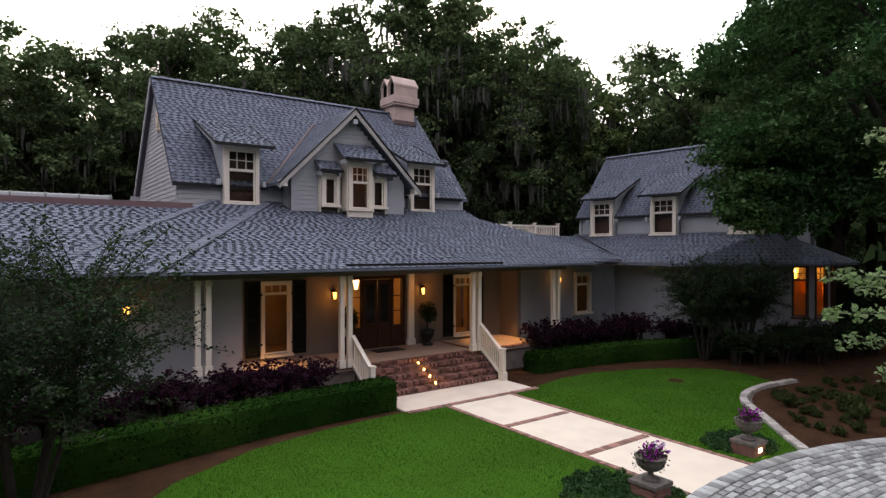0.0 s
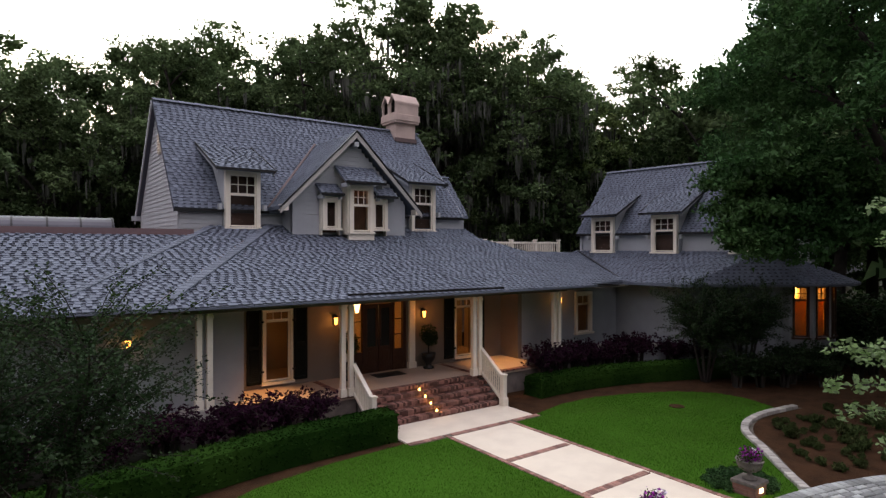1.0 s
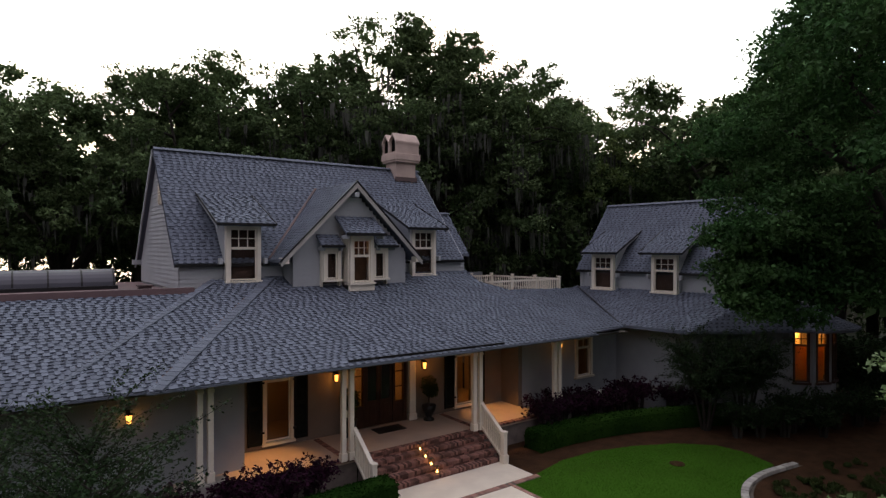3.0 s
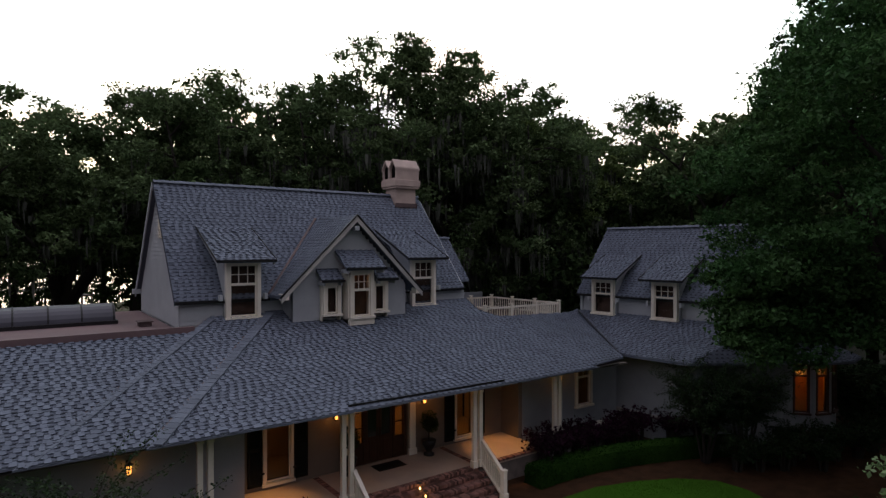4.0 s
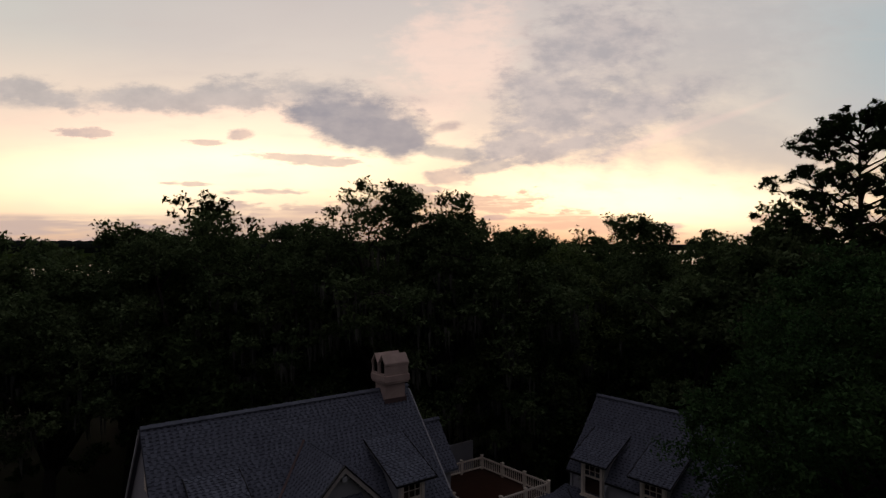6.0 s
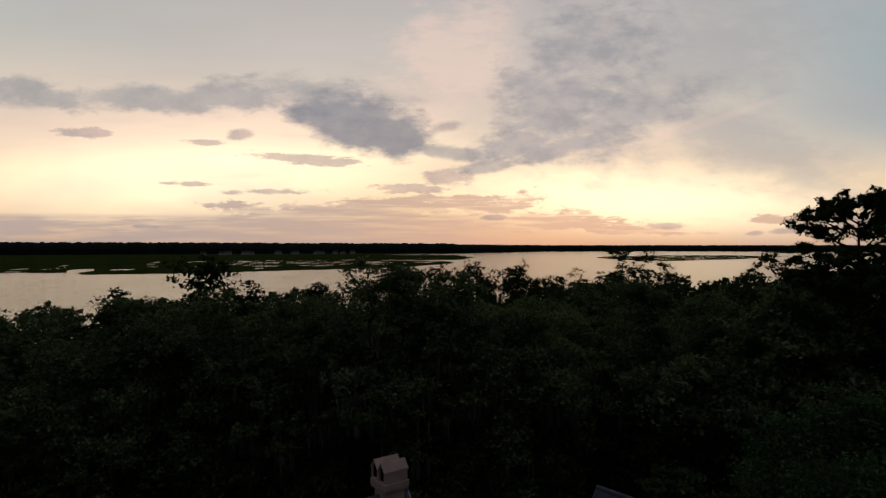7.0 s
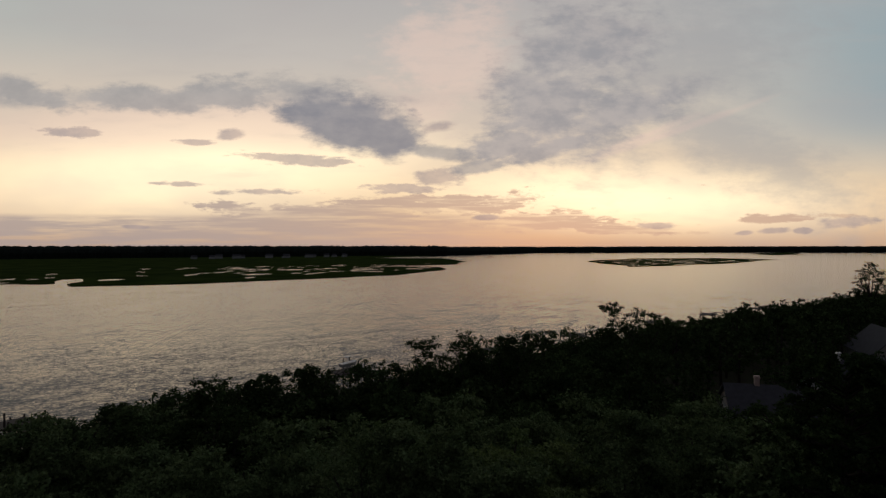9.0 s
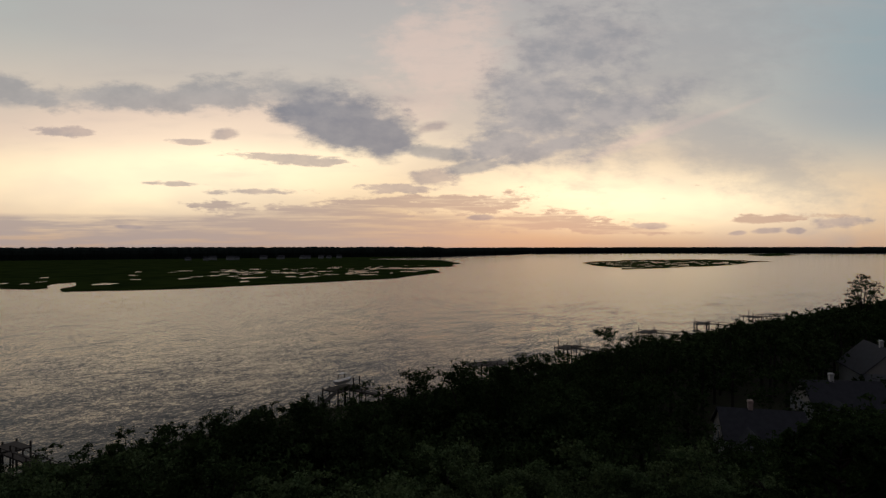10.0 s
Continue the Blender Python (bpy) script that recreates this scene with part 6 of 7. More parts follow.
def hedge(pts, wide, high, seed, label):
    t = thing("hedge", (*pts[0], 0), label, "hedge", "clipped hedges")
    line = smooth_line(pts, 60)
    core, prof = Geo(), [(-0.46, 0), (-0.48, 0.55), (-0.42, 0.9), (-0.2, 0.97), (0.2, 0.97), (0.42, 0.9), (0.48, 0.55), (0.46, 0)]
    rg = np.random.default_rng(seed)
    rings = []
    for i, p in enumerate(line):
        d = (line[min(i + 1, 59)] - line[max(i - 1, 0)]).normalized()
        s_ = Vector((d.y, -d.x, 0))
        rings.append([p + s_ * a * wide * 0.93 + Vector((0, 0, b_ * high * 0.95)) for a, b_ in prof])
    n = len(prof)
    core.add([q for r_ in rings for q in r_], [(i * n + j, i * n + j + 1, (i + 1) * n + j + 1, (i + 1) * n + j) for i in range(59) for j in range(n - 1)] + [tuple(range(n)), tuple(range(60 * n - 1, 59 * n - 1, -1))])
    part("hedge_core", core, M_HEDGE, t)
    length = sum((b_ - a).length for a, b_ in zip(line, line[1:]))
    count = int(length * 900)
    u = rg.random(count) * 58.99
    k_ = u.astype(int)
    fr = (u - k_)[:, None]
    R = np.array([[tuple(q) for q in r_] for r_ in rings])
    w_ = rg.random(count) * (n - 1.001)
    j = w_.astype(int)
    fj = (w_ - j)[:, None]
    a = R[k_, j] * (1 - fj) + R[k_, j + 1] * fj
    b_ = R[k_ + 1, j] * (1 - fj) + R[k_ + 1, j + 1] * fj
    p = a * (1 - fr) + b_ * fr
    ends = rg.random((500, 2))
    e1 = R[0, :, :].mean(0)
    cap = R[0][(rg.random(500) * n).astype(int)] * ends[:, :1] + e1 * (1 - ends[:, :1])
    cap2 = R[-1][(rg.random(500) * n).astype(int)] * ends[:, :1] + R[-1].mean(0) * (1 - ends[:, :1])
    p = np.concatenate([p, cap, cap2])
    v, f = leaf_cloud(p, np.full(len(p), 0.055), 1, 0.075, rg, 1.0)
    foliage("leaves", v, f, M_HEDGE, t, kind="stuff")


hedge([(8.35, 14.05), (6.8, 14.0), (4.8, 13.85), (2.6, 13.45), (0.6, 13.05), (-1.5, 12.7), (-4.5, 12.4)], 0.95, 0.85, 51, "clipped green box hedge along the lawn")
hedge([(14.75, 14.98), (15.8, 15.0), (17.6, 14.85), (19.6, 14.4), (21.8, 13.6), (24.0, 12.5)], 0.95, 0.75, 52, "clipped green box hedge curving along the lawn")

rg = random.Random(21)
proto = None
spots = [(-3.2 + i * 0.98 + rg.uniform(-0.12, 0.12), 14.75 + 0.02 * i + rg.uniform(-0.15, 0.15), rg.uniform(1.05, 1.3)) for i in range(11)] \
    + [(-2.5 + i * 1.05, 15.35, rg.uniform(0.85, 1.05)) for i in range(6)] \
    + [(16.0 + i * 0.86 + rg.uniform(-0.1, 0.1), 15.6 - 0.1 * max(0, i - 3), rg.uniform(1.15, 1.45)) for i in range(7)] + [(22.3, 14.4, 1.3), (23.0, 13.7, 1.2)]
for i, (x, y, sc) in enumerate(spots):
    if proto is None:
        t = thing("plum_shrub", (0, 0, 0), "plum-purple leaved shrub behind the clipped hedge", "shrub", "plum shrubs")
        wood, pts = shoots((0, 0, 0), 7, 0.62, 1.25, 70, 9, 0.08, 61, 0.35)
        tagged(part("twig_work", wood, M_BARK, t), kind="stuff")
        v, f = leaf_cloud(pts, [0.10] * len(pts), 3, 0.085, np.random.default_rng(61), 0.9)
        foliage("leaves", v, f, M_PURPLE, t, kind="stuff")
        t.matrix_basis = pose(x, y, 0, 0, 0, 40) @ Matrix.Scale(sc, 4)
        proto = t
    else:
        c_ = copy_thing(proto, pose(x, y, 0))
        c_.matrix_basis = pose(x, y, 0, 0, 0, rg.uniform(0, 360)) @ Matrix.Scale(sc, 4)

# ---- the wider wood ----
def strew(spots, blobs, subs, per, size, seed, spread=(1.3, 2.4), high=0.3):
    """Many trees as one mesh: leaves, and trunks as slim prisms."""
    rg = random.Random(seed)
    c, s, wood = [], [], Geo()
    for x, y, h, r in spots:
        for i in range(blobs):
            a, q, z = rg.uniform(0, 6.283), rg.random() ** 0.5, rg.random()
            wide = math.sin(math.pi * (0.12 + 0.86 * z) ** 0.8) * 0.8 + 0.25
            c.append((x + math.cos(a) * q * r * wide, y + math.sin(a) * q * r * wide, h * (high + (0.98 - high) * z)))
            s.append(rg.uniform(*spread))
        wood.tube([(x, y, -3), (x + rg.uniform(-0.6, 0.6), y, h * 0.5), (x + rg.uniform(-1, 1), y, h * 0.85)], [0.4, 0.28, 0.08], 5)
    v, f = crown_cloud(c, s, subs, per, size, seed, 0.75)
    return v, f, wood


def under_sight(x, y, h):
    """Lower trees before the neighbours' houses."""
    fwd, lat = x * 0.588 + y * 0.809, x * 0.809 - y * 0.588
    for hx, hy in ((111.5, 49.5), (144, 47.5), (183, 52)):
        d, s = hx * 0.588 + hy * 0.809, hx * 0.809 - hy * 0.588
        if d - 40 < fwd < d and abs(lat * d / fwd - s) < 11:
            h = min(h, 36 - 33 * fwd / d)
    return h


rg = random.Random(2)
middle, far = [], []
y = 50.0
while y < 136:
    x = 12.0 if y < 66 else 18.0 + (y - 66) * 0.25
    while x < 470:
        px_, py_ = x + rg.uniform(-3, 3), y + rg.uniform(-3, 3)
        fwd, lat = px_ * 0.588 + py_ * 0.809, px_ * 0.809 - py_ * 0.588
        clear_of = all((px_ - hx) ** 2 + (py_ - hy) ** 2 > 15 ** 2 for hx, hy in ((111, 45), (144, 43), (188, 50), (111, 55), (144, 52)))
        if -0.95 * fwd < lat < 1.05 * fwd and clear_of:
            most = 17.8 - 0.42 * max(0.0, py_ - 64 - 0.105 * min(px_, 170))
            h = min(rg.uniform(14.0, 18.0) + (2.5 if rg.random() < 0.1 else 0), most * rg.uniform(0.8, 1.1))
            if h < 3:
                x += 8.5
                continue
            h = under_sight(px_, py_, h)
            if h < 3:
                x += 8.5
                continue
            (middle if fwd < 115 else far).append((px_, py_, h, rg.uniform(4.2, 6.0)))
        x += 7.5 if y < 90 else 8.5
    y += 8.0
for x in range(60, 470, 9):                    # on towards the neighbours
    for y in (26, 34, 42):
        px_, py_ = x + rg.uniform(-3, 3), y + rg.uniform(-3, 3)
        if all((px_ - hx) ** 2 + (py_ - hy) ** 2 > 14 ** 2 for hx, hy in ((111, 50), (144, 48), (188, 55))):
            h = under_sight(px_, py_, rg.uniform(12, 16))
            (middle if px_ < 110 else far).append((px_, py_, h, rg.uniform(4.5, 6.0)))
for nm, spots, blobs, subs, per, size, seed in (("woodland", middle, 30, 6, 15, 0.50, 71), ("far_woodland", far, 15, 4, 7, 1.0, 72)):
    v, f, wood = strew(spots, blobs, subs, per, size, seed)
    tagged(new(nm, cloud_mesh(nm, v, f, M_OAK_SHADED)), "dense dark woodland canopy running down to the river", "woodland", kind="stuff")
    solid(nm + "_trunks", wood, M_BARK, "bare trunks under the woodland canopy", "tree trunks", "stuff")
# lone tall crowns that stand over the canopy
for i, (side, d, h, r) in enumerate(((-44, 60, 15, 4.5), (-41, 63, 15.4, 4.5), (-37, 64, 15.3, 4.2), (-28, 53.6, 19.3, 3.6), (-30, 66, 15.5, 4.2), (-19.8, 48.5, 22.4, 3.4), (-17.3, 50, 22.0, 3.2), (-22, 75, 17, 4), (-16, 76.4, 18.6, 4),
                                     (-9, 78, 18.6, 4), (0, 86, 20.6, 4.8), (6, 87, 20.2, 4.5), (12, 89, 20.0, 5), (33, 109, 23, 5.5), (45, 118, 20.0, 5.5), (165.5, 218, 28.5, 6.5), (-34, 66, 16.2, 4.5), (-31, 68, 16.2, 4.5), (20.7, 113, 18, 5.5), (-27, 78, 16.4, 4.6), (-21.5, 80, 16.6, 4.6), (-13.5, 82, 16.6, 4.6), (-5, 84, 17.2, 4.6), (24, 104, 19, 5.5))):
    oak(*by_view(side, d), h, r, 140 + i, 66, 7, 18, 0.37, 0, "tall oak at the river's edge of the wood", 0.12)
# low growth along the water's edge
rb_ = random.Random(19)
edge_c, edge_s = [], []
for i in range(560):
    x = rb_.uniform(-25, 380)
    edge_c.append((x, rb_.uniform(111, 131) + 10 * math.sin(x * 0.021), rb_.uniform(-2.2, 1.8)))
    edge_s.append(rb_.uniform(1.0, 2.0))
v, f = crown_cloud(edge_c, edge_s, 6, 14, 0.5, 20)
tagged(new("shore_bushes", cloud_mesh("shore_bushes", v, f, M_OAK_SHADED)), "dark low bushes along the river's edge", "bushes", kind="stuff")
# unseen woods added behind lawn and drive: close the place, block low sky light
ring = []
for i in range(70):
    a = radians(150 + 220 * i / 69 + rg.uniform(-1.5, 1.5))
    R_ = rg.uniform(27, 44)
    ring.append((9 + R_ * math.cos(a), 2 + R_ * math.sin(a), rg.uniform(14, 19), rg.uniform(4.5, 6)))
# three more out of view, added to darken the bed by the wing
ring += [(31, 1, 16, 5.5), (30, -6, 16, 5.5), (36, 5, 17, 5)]
v, f, wood = strew(ring, 26, 3, 9, 1.1, 73, high=0.12)
tagged(new("surrounding_woods", cloud_mesh("surrounding_woods", v, f, M_OAK_SHADED)), "unseen dark woodland added round the drive to block low sky light", "woodland", kind="stuff")
solid("surrounding_trunks", wood, M_BARK, "trunks of the unseen woodland added round the drive", "tree trunks", "stuff")

# ---- far shore ----
def ragged(pts, step, amount, seed):
    """A polygon whose edges wander."""
    rg = random.Random(seed)
    out = []
    for (ax, ay), (bx, by) in zip(pts, pts[1:] + pts[:1]):
        n = max(1, int(math.hypot(bx - ax, by - ay) / step))
        for i in range(n):
            k_ = amount if i else 0
            out.append((ax + (bx - ax) * i / n + rg.uniform(-k_, k_), ay + (by - ay) * i / n + rg.uniform(-k_, k_)))
    return out


marsh = [(-900, 760), (-47, 735), (12, 735), (38, 705), (50, 715), (62, 800), (84, 812), (76, 735), (58, 690), (57, 650), (114, 629), (198, 625), (303, 631), (423, 647), (585, 761), (640, 850), (628, 890), (560, 960), (572, 990), (690, 955), (772, 966), (950, 1155), (1120, 1440), (1000, 1700), (1440, 1951), (1300, 2200), (-300, 2600), (-2300, 2150)]
solid("marsh", Geo().slab([(x, y, -2.55) for x, y in ragged(marsh, 40, 9, 4)], 0.8), M_MARSH, "flat green salt marsh across the river", "marsh", "structure")
isle = [(1191, 968), (1010, 760), (897, 638), (1055, 623), (1357, 661), (1690, 724), (1823, 979), (1541, 1096)]
solid("marsh_island", Geo().slab([(x, y, -2.6) for x, y in ragged(isle, 60, 16, 5)], 0.6), M_MARSH, "low green marsh island in the river", "marsh", "structure")
solid("marsh_island", Geo().slab([(x, y, -2.6) for x, y in ragged([(2966, 1395), (2540, 1099), (2967, 1159), (3592, 1492)], 90, 20, 6)], 0.5), M_MARSH, "low green marsh island in the river", "marsh", "structure")
rg = random.Random(15)
ponds = Geo()
for poly, n, dense in ((marsh, 95, 1), (isle, 90, 2)):
    k_ = 0
    while k_ < n:
        if dense == 1:
            x, y = rg.uniform(-60, 900) if rg.random() < 0.25 else rg.gauss(430, 110), rg.uniform(690, 1080)
            if y < 640 + 0.35 * max(0, x - 250) + 40:
                continue
        else:
            x, y = rg.uniform(900, 1800), rg.uniform(630, 1090)
        if not inside(poly, x, y) or not inside(poly, x + 25, y) or not inside(poly, x - 25, y):
            continue
        L, w_ = (rg.uniform(3, 9), rg.uniform(5, 16)) if rg.random() < 0.8 else (rg.uniform(10, 22), rg.uniform(8, 18))
        a = rg.uniform(-0.9, -0.4)
        pts = []
        for j in range(9):
            t_ = 6.283 * j / 9
            q = rg.uniform(0.6, 1.2)
            u_, v_ = math.cos(t_) * L * q, math.sin(t_) * w_ * q
            pts.append((x + u_ * math.cos(a) - v_ * math.sin(a), y + u_ * math.sin(a) + v_ * math.cos(a), -2.48))
        ponds.slab(pts, 0.1)
        k_ += 1
solid("marsh_pools", ponds, M_WATER, "shining tidal pools scattered over the marsh", "pools", "stuff")
# the far bank: a long low wood
def bank(line, high, seed, depth=120):
    rg = random.Random(seed)
    g = Geo()
    for (ax, ay), (bx, by) in zip(line, line[1:]):
        L = math.hypot(bx - ax, by - ay)
        n = int(L / 11)
        nx_, ny_ = -(by - ay) / L, (bx - ax) / L
        for i in range(n):
            for row in range(2):
                u_ = (i + rg.random()) / n
                x, y = ax + (bx - ax) * u_ + nx_ * row * depth * 0.4, ay + (by - ay) * u_ + ny_ * row * depth * 0.4
                h, r = high * rg.uniform(0.92, 1.02), rg.uniform(13, 28)
                g.lathe((x, y, -3), [(r * 0.8, 0), (r, h * 0.45), (r * 0.85, h * 0.75), (r * 0.4, h * 0.96), (0.5, h)], 7)
    return g


line = [(-2100, 2020), (-260, 2370), (970, 2200), (1580, 2070), (2640, 2550), (3430, 2200), (3960, 1500), (4220, 790)]
solid("far_bank", bank(line[:4], 43, 8), M_FARWOOD, "long dark wooded bank beyond the marsh", "far woods", "stuff")
solid("far_bank", bank(line[3:], 38, 9), M_FARWOOD, "long dark wooded bank across the open river", "far woods", "stuff")
# houses along the far bank
rg = random.Random(30)
for i in range(14):
    u_ = i / 13
    x, y = 500 + 540 * u_ + rg.uniform(-15, 15), 1950 + 50 * u_ - 40 * (i % 2)
    if i == 5:
        continue
    t = thing("far_house", (x, y, -2.5), "pale house at the wood's edge across the marsh", "house", "houses across the marsh")
    w_, h = rg.uniform(7, 12), rg.uniform(3.5, 6)
    part("wall", Geo().box(x - w_, y - 5, -2.6, x + w_, y + 5, h), M_STUCCO, t)
    part("roof", Geo().slab([(x - w_ - 1, y - 6, h), (x + w_ + 1, y - 6, h), (x + w_ + 1, y, h + 5), (x - w_ - 1, y, h + 5)], 0.4).slab([(x + w_ + 1, y + 6, h), (x - w_ - 1, y + 6, h), (x - w_ - 1, y, h + 5), (x + w_ + 1, y, h + 5)], 0.4), M_ROOF, t)

# ---- docks ----
def dock(shore, head, wide_head, seed, boat=False, gangway=None):
    rg = random.Random(seed)
    a, c = Vector((*shore, 0)), Vector((*head, 0))
    d = (c - a).normalized()
    s_ = Vector((d.y, -d.x, 0))
    t = thing("dock", (shore[0], shore[1], -3), "weathered timber dock on piles reaching into the river", "dock", "docks along the bank")
    zt = 0.3

    def deck(p, q, w_):
        part("walkway", Geo().slab([p - s_ * w_ + Vector((0, 0, zt)), p + s_ * w_ + Vector((0, 0, zt)), q + s_ * w_ + Vector((0, 0, zt)), q - s_ * w_ + Vector((0, 0, zt))], 0, (0, 0, -0.3)), M_DOCK, t)
    deck(a, c, 0.9)
    deck(c - d * 1.0, c + d * 5.0, wide_head)
    n = int((c - a).length / 4.5)
    for i in range(n + 1):
        for sd in (-0.8, 0.8):
            p = a.lerp(c, i / max(1, n)) + s_ * sd
            part("mooring_post", Geo().tube([(p.x, p.y, -6), (p.x, p.y, zt + 0.9)], [0.16, 0.15], 6), M_DOCK, t)
    for u_ in (-1.0, -0.4, 0.4, 1.0):
        for v_ in (-0.5, 5.0):
            p = c + s_ * u_ * wide_head + d * v_
            part("mooring_post", Geo().tube([(p.x, p.y, -6), (p.x, p.y, zt + rg.choice((0.5, 0.8, 1.0, 2.8)))], [0.2, 0.18], 6), M_DOCK, t)
    for sd in (-0.85, 0.85):
        p, q = a + s_ * sd, c + s_ * sd
        part("rail", Geo().slab([p + Vector((0, 0, zt + 0.95)), q + Vector((0, 0, zt + 0.95)), q + Vector((0, 0, zt + 0.8)), p + Vector((0, 0, zt + 0.8))], 0, tuple(s_ * 0.08)), M_DOCK, t)
    if gangway:
        p, q = c + s_ * -wide_head + Vector((0, 0, zt)), c + s_ * gangway[0] + d * gangway[1] + Vector((0, 0, -2.3))
        part("gangway", Geo().slab([p - d * 0.6, p + d * 0.6, q + d * 0.6, q - d * 0.6], 0, (0, 0, -0.2)), M_DOCK, t)
        for e_ in (-0.6, 0.6):
            part("rail", Geo().slab([p + d * e_ + Vector((0, 0, 1.0)), q + d * e_ + Vector((0, 0, 1.0)), q + d * e_ + Vector((0, 0, 0.85)), p + d * e_ + Vector((0, 0, 0.85))], 0, tuple(d * 0.08)), M_DOCK, t)
        part("float", Geo().slab([q - d * 2 - s_ * 3, q - d * 2 + s_ * 1, q + d * 2 + s_ * 1, q + d * 2 - s_ * 3], 0, (0, 0, -0.6)), M_DOCK, t)
        for u_ in (-3.2, 1.2):
            o = q + s_ * u_
            part("mooring_post", Geo().tube([(o.x, o.y, -6), (o.x, o.y, 1.2)], [0.18, 0.16], 6), M_DOCK, t)
    if boat:
        b_ = c + d * 2.5 + s_ * (wide_head * 0.2)
        m = Matrix.Translation((b_.x, b_.y, 1.3)) @ Matrix.Rotation(0.35, 4, "Z")
        t2 = thing("motor_boat", (b_.x, b_.y, 1.3), "white motor boat on a dock lift", "boat")
        hull = [(-3, -1.0), (1.5, -1.05), (3.6, 0), (1.5, 1.05), (-3, 1.0)]
        g = Geo(m)
        n_ = len(hull)
        g.add([(x, y, 1.0 + (0.25 if x > 3 else 0)) for x, y in hull] + [(x * 0.85, y * 0.4, 0.0) for x, y in hull], [tuple(range(n_)), tuple(range(2 * n_ - 1, n_ - 1, -1))] + [(i, i + n_, (i + 1) % n_ + n_, (i + 1) % n_) for i in range(n_)])
        part("hull", g, M_WHITE, t2)
        part("canopy", Geo(m).box(-1.2, -0.8, 2.6, 0.9, 0.8, 2.68).box(-1.1, -0.75, 1.0, -1.05, -0.7, 2.6).box(0.8, -0.75, 1.0, 0.85, -0.7, 2.6).box(-1.1, 0.7, 1.0, -1.05, 0.75, 2.6).box(0.8, 0.7, 1.0, 0.85, 0.75, 2.6), M_WHITE, t2)


dock((82, 124), (76.5, 140), 4.2, 1, True, gangway=(-13.0, -1.0))
dock((122, 122), (128, 141), 7.0, 2)
dock((177, 128), (174, 145), 4.5, 3)
dock((240, 122), (233, 150), 5.0, 4)
dock((289, 125), (280, 150), 5.0, 5)
dock((346, 140), (328, 149), 5.0, 6)
dock((10, 118), (3, 136), 4.0, 7)

# ---- neighbours ----
def neighbour(x, y, turn_, w_, d_, eaves, ridge, label, chimney=True):
    m = Matrix.Translation((x, y, 0)) @ Matrix.Rotation(radians(turn_), 4, "Z")
    t = thing("neighbour_house", (x, y, 0), label, "house", "houses among the trees")
    part("wall", Geo(m).box(-w_, -d_, 0, w_, d_, eaves), M_STUCCO, t)
    part("gable", Geo(m).slab([(-w_, -d_, eaves), (-w_, d_, eaves), (-w_, 0, ridge - 0.2)], 0, (0.3, 0, 0)), M_BARGE, t)
    part("gable", Geo(m).slab([(w_ - 0.3, -d_, eaves), (w_ - 0.3, d_, eaves), (w_ - 0.3, 0, ridge - 0.2)], 0, (0.3, 0, 0)), M_BARGE, t)
    for s_ in (-1, 1):
        part("roof", Geo(m).slab([(-w_ - 0.5, s_ * (d_ + 0.6), eaves - 0.3), (w_ + 0.5, s_ * (d_ + 0.6), eaves - 0.3), (w_ + 0.5, 0, ridge), (-w_ - 0.5, 0, ridge)], 0, (0, 0, -0.2)), M_ROOF, t)
    for i in range(3):
        win = part("window", Geo(m).box(-w_ - 0.08, -d_ * 0.6 + i * d_ * 0.5, 2.2, -w_ + 0.02, -d_ * 0.6 + i * d_ * 0.5 + 1.0, 4.0), M_TRIM, t)
        part("pane", Geo(m).box(-w_ - 0.1, -d_ * 0.6 + i * d_ * 0.5 + 0.12, 2.3, -w_ - 0.07, -d_ * 0.6 + i * d_ * 0.5 + 0.88, 3.9), M_GLASS, win)
    # a small cross wing towards the drive
    part("wing_wall", Geo(m).box(-w_ * 0.75, -d_ - 2.6, 0, -w_ * 0.1, -d_ + 0.5, eaves - 0.6), M_STUCCO, t)
    for s_ in (-1, 1):
        mid, half = -w_ * 0.425, w_ * 0.325 + 0.4
        part("roof", Geo(m).slab([(mid + s_ * half, -d_ - 3.0, eaves - 0.7), (mid, -d_ - 3.0, eaves + 1.6), (mid, -d_ + 2.6, eaves + 1.6), (mid + s_ * half, -d_ + 0.4, eaves - 0.7)], 0, (0, 0, -0.2)), M_ROOF, t)
    if chimney:
        part("chimney", Geo(m).box(-w_ * 0.3, -0.4, ridge - 1.5, -w_ * 0.3 + 0.8, 0.4, ridge + 1.5).box(-w_ * 0.3 - 0.1, -0.5, ridge + 1.1, -w_ * 0.3 + 0.9, 0.5, ridge + 1.3), M_CHIMNEY if ridge < 9 else M_WHITE, t)


neighbour(111.5, 49.5, -52, 6.8, 5.5, 4.5, 8.5, "grey-roofed house half hidden among dark trees")
neighbour(144, 47.5, -46, 7.5, 6, 5.0, 9.5, "grey-roofed house with a white chimney among trees")
neighbour(183, 52, 35, 9, 6, 6.5, 12.5, "tall gabled house with a white chimney among trees")

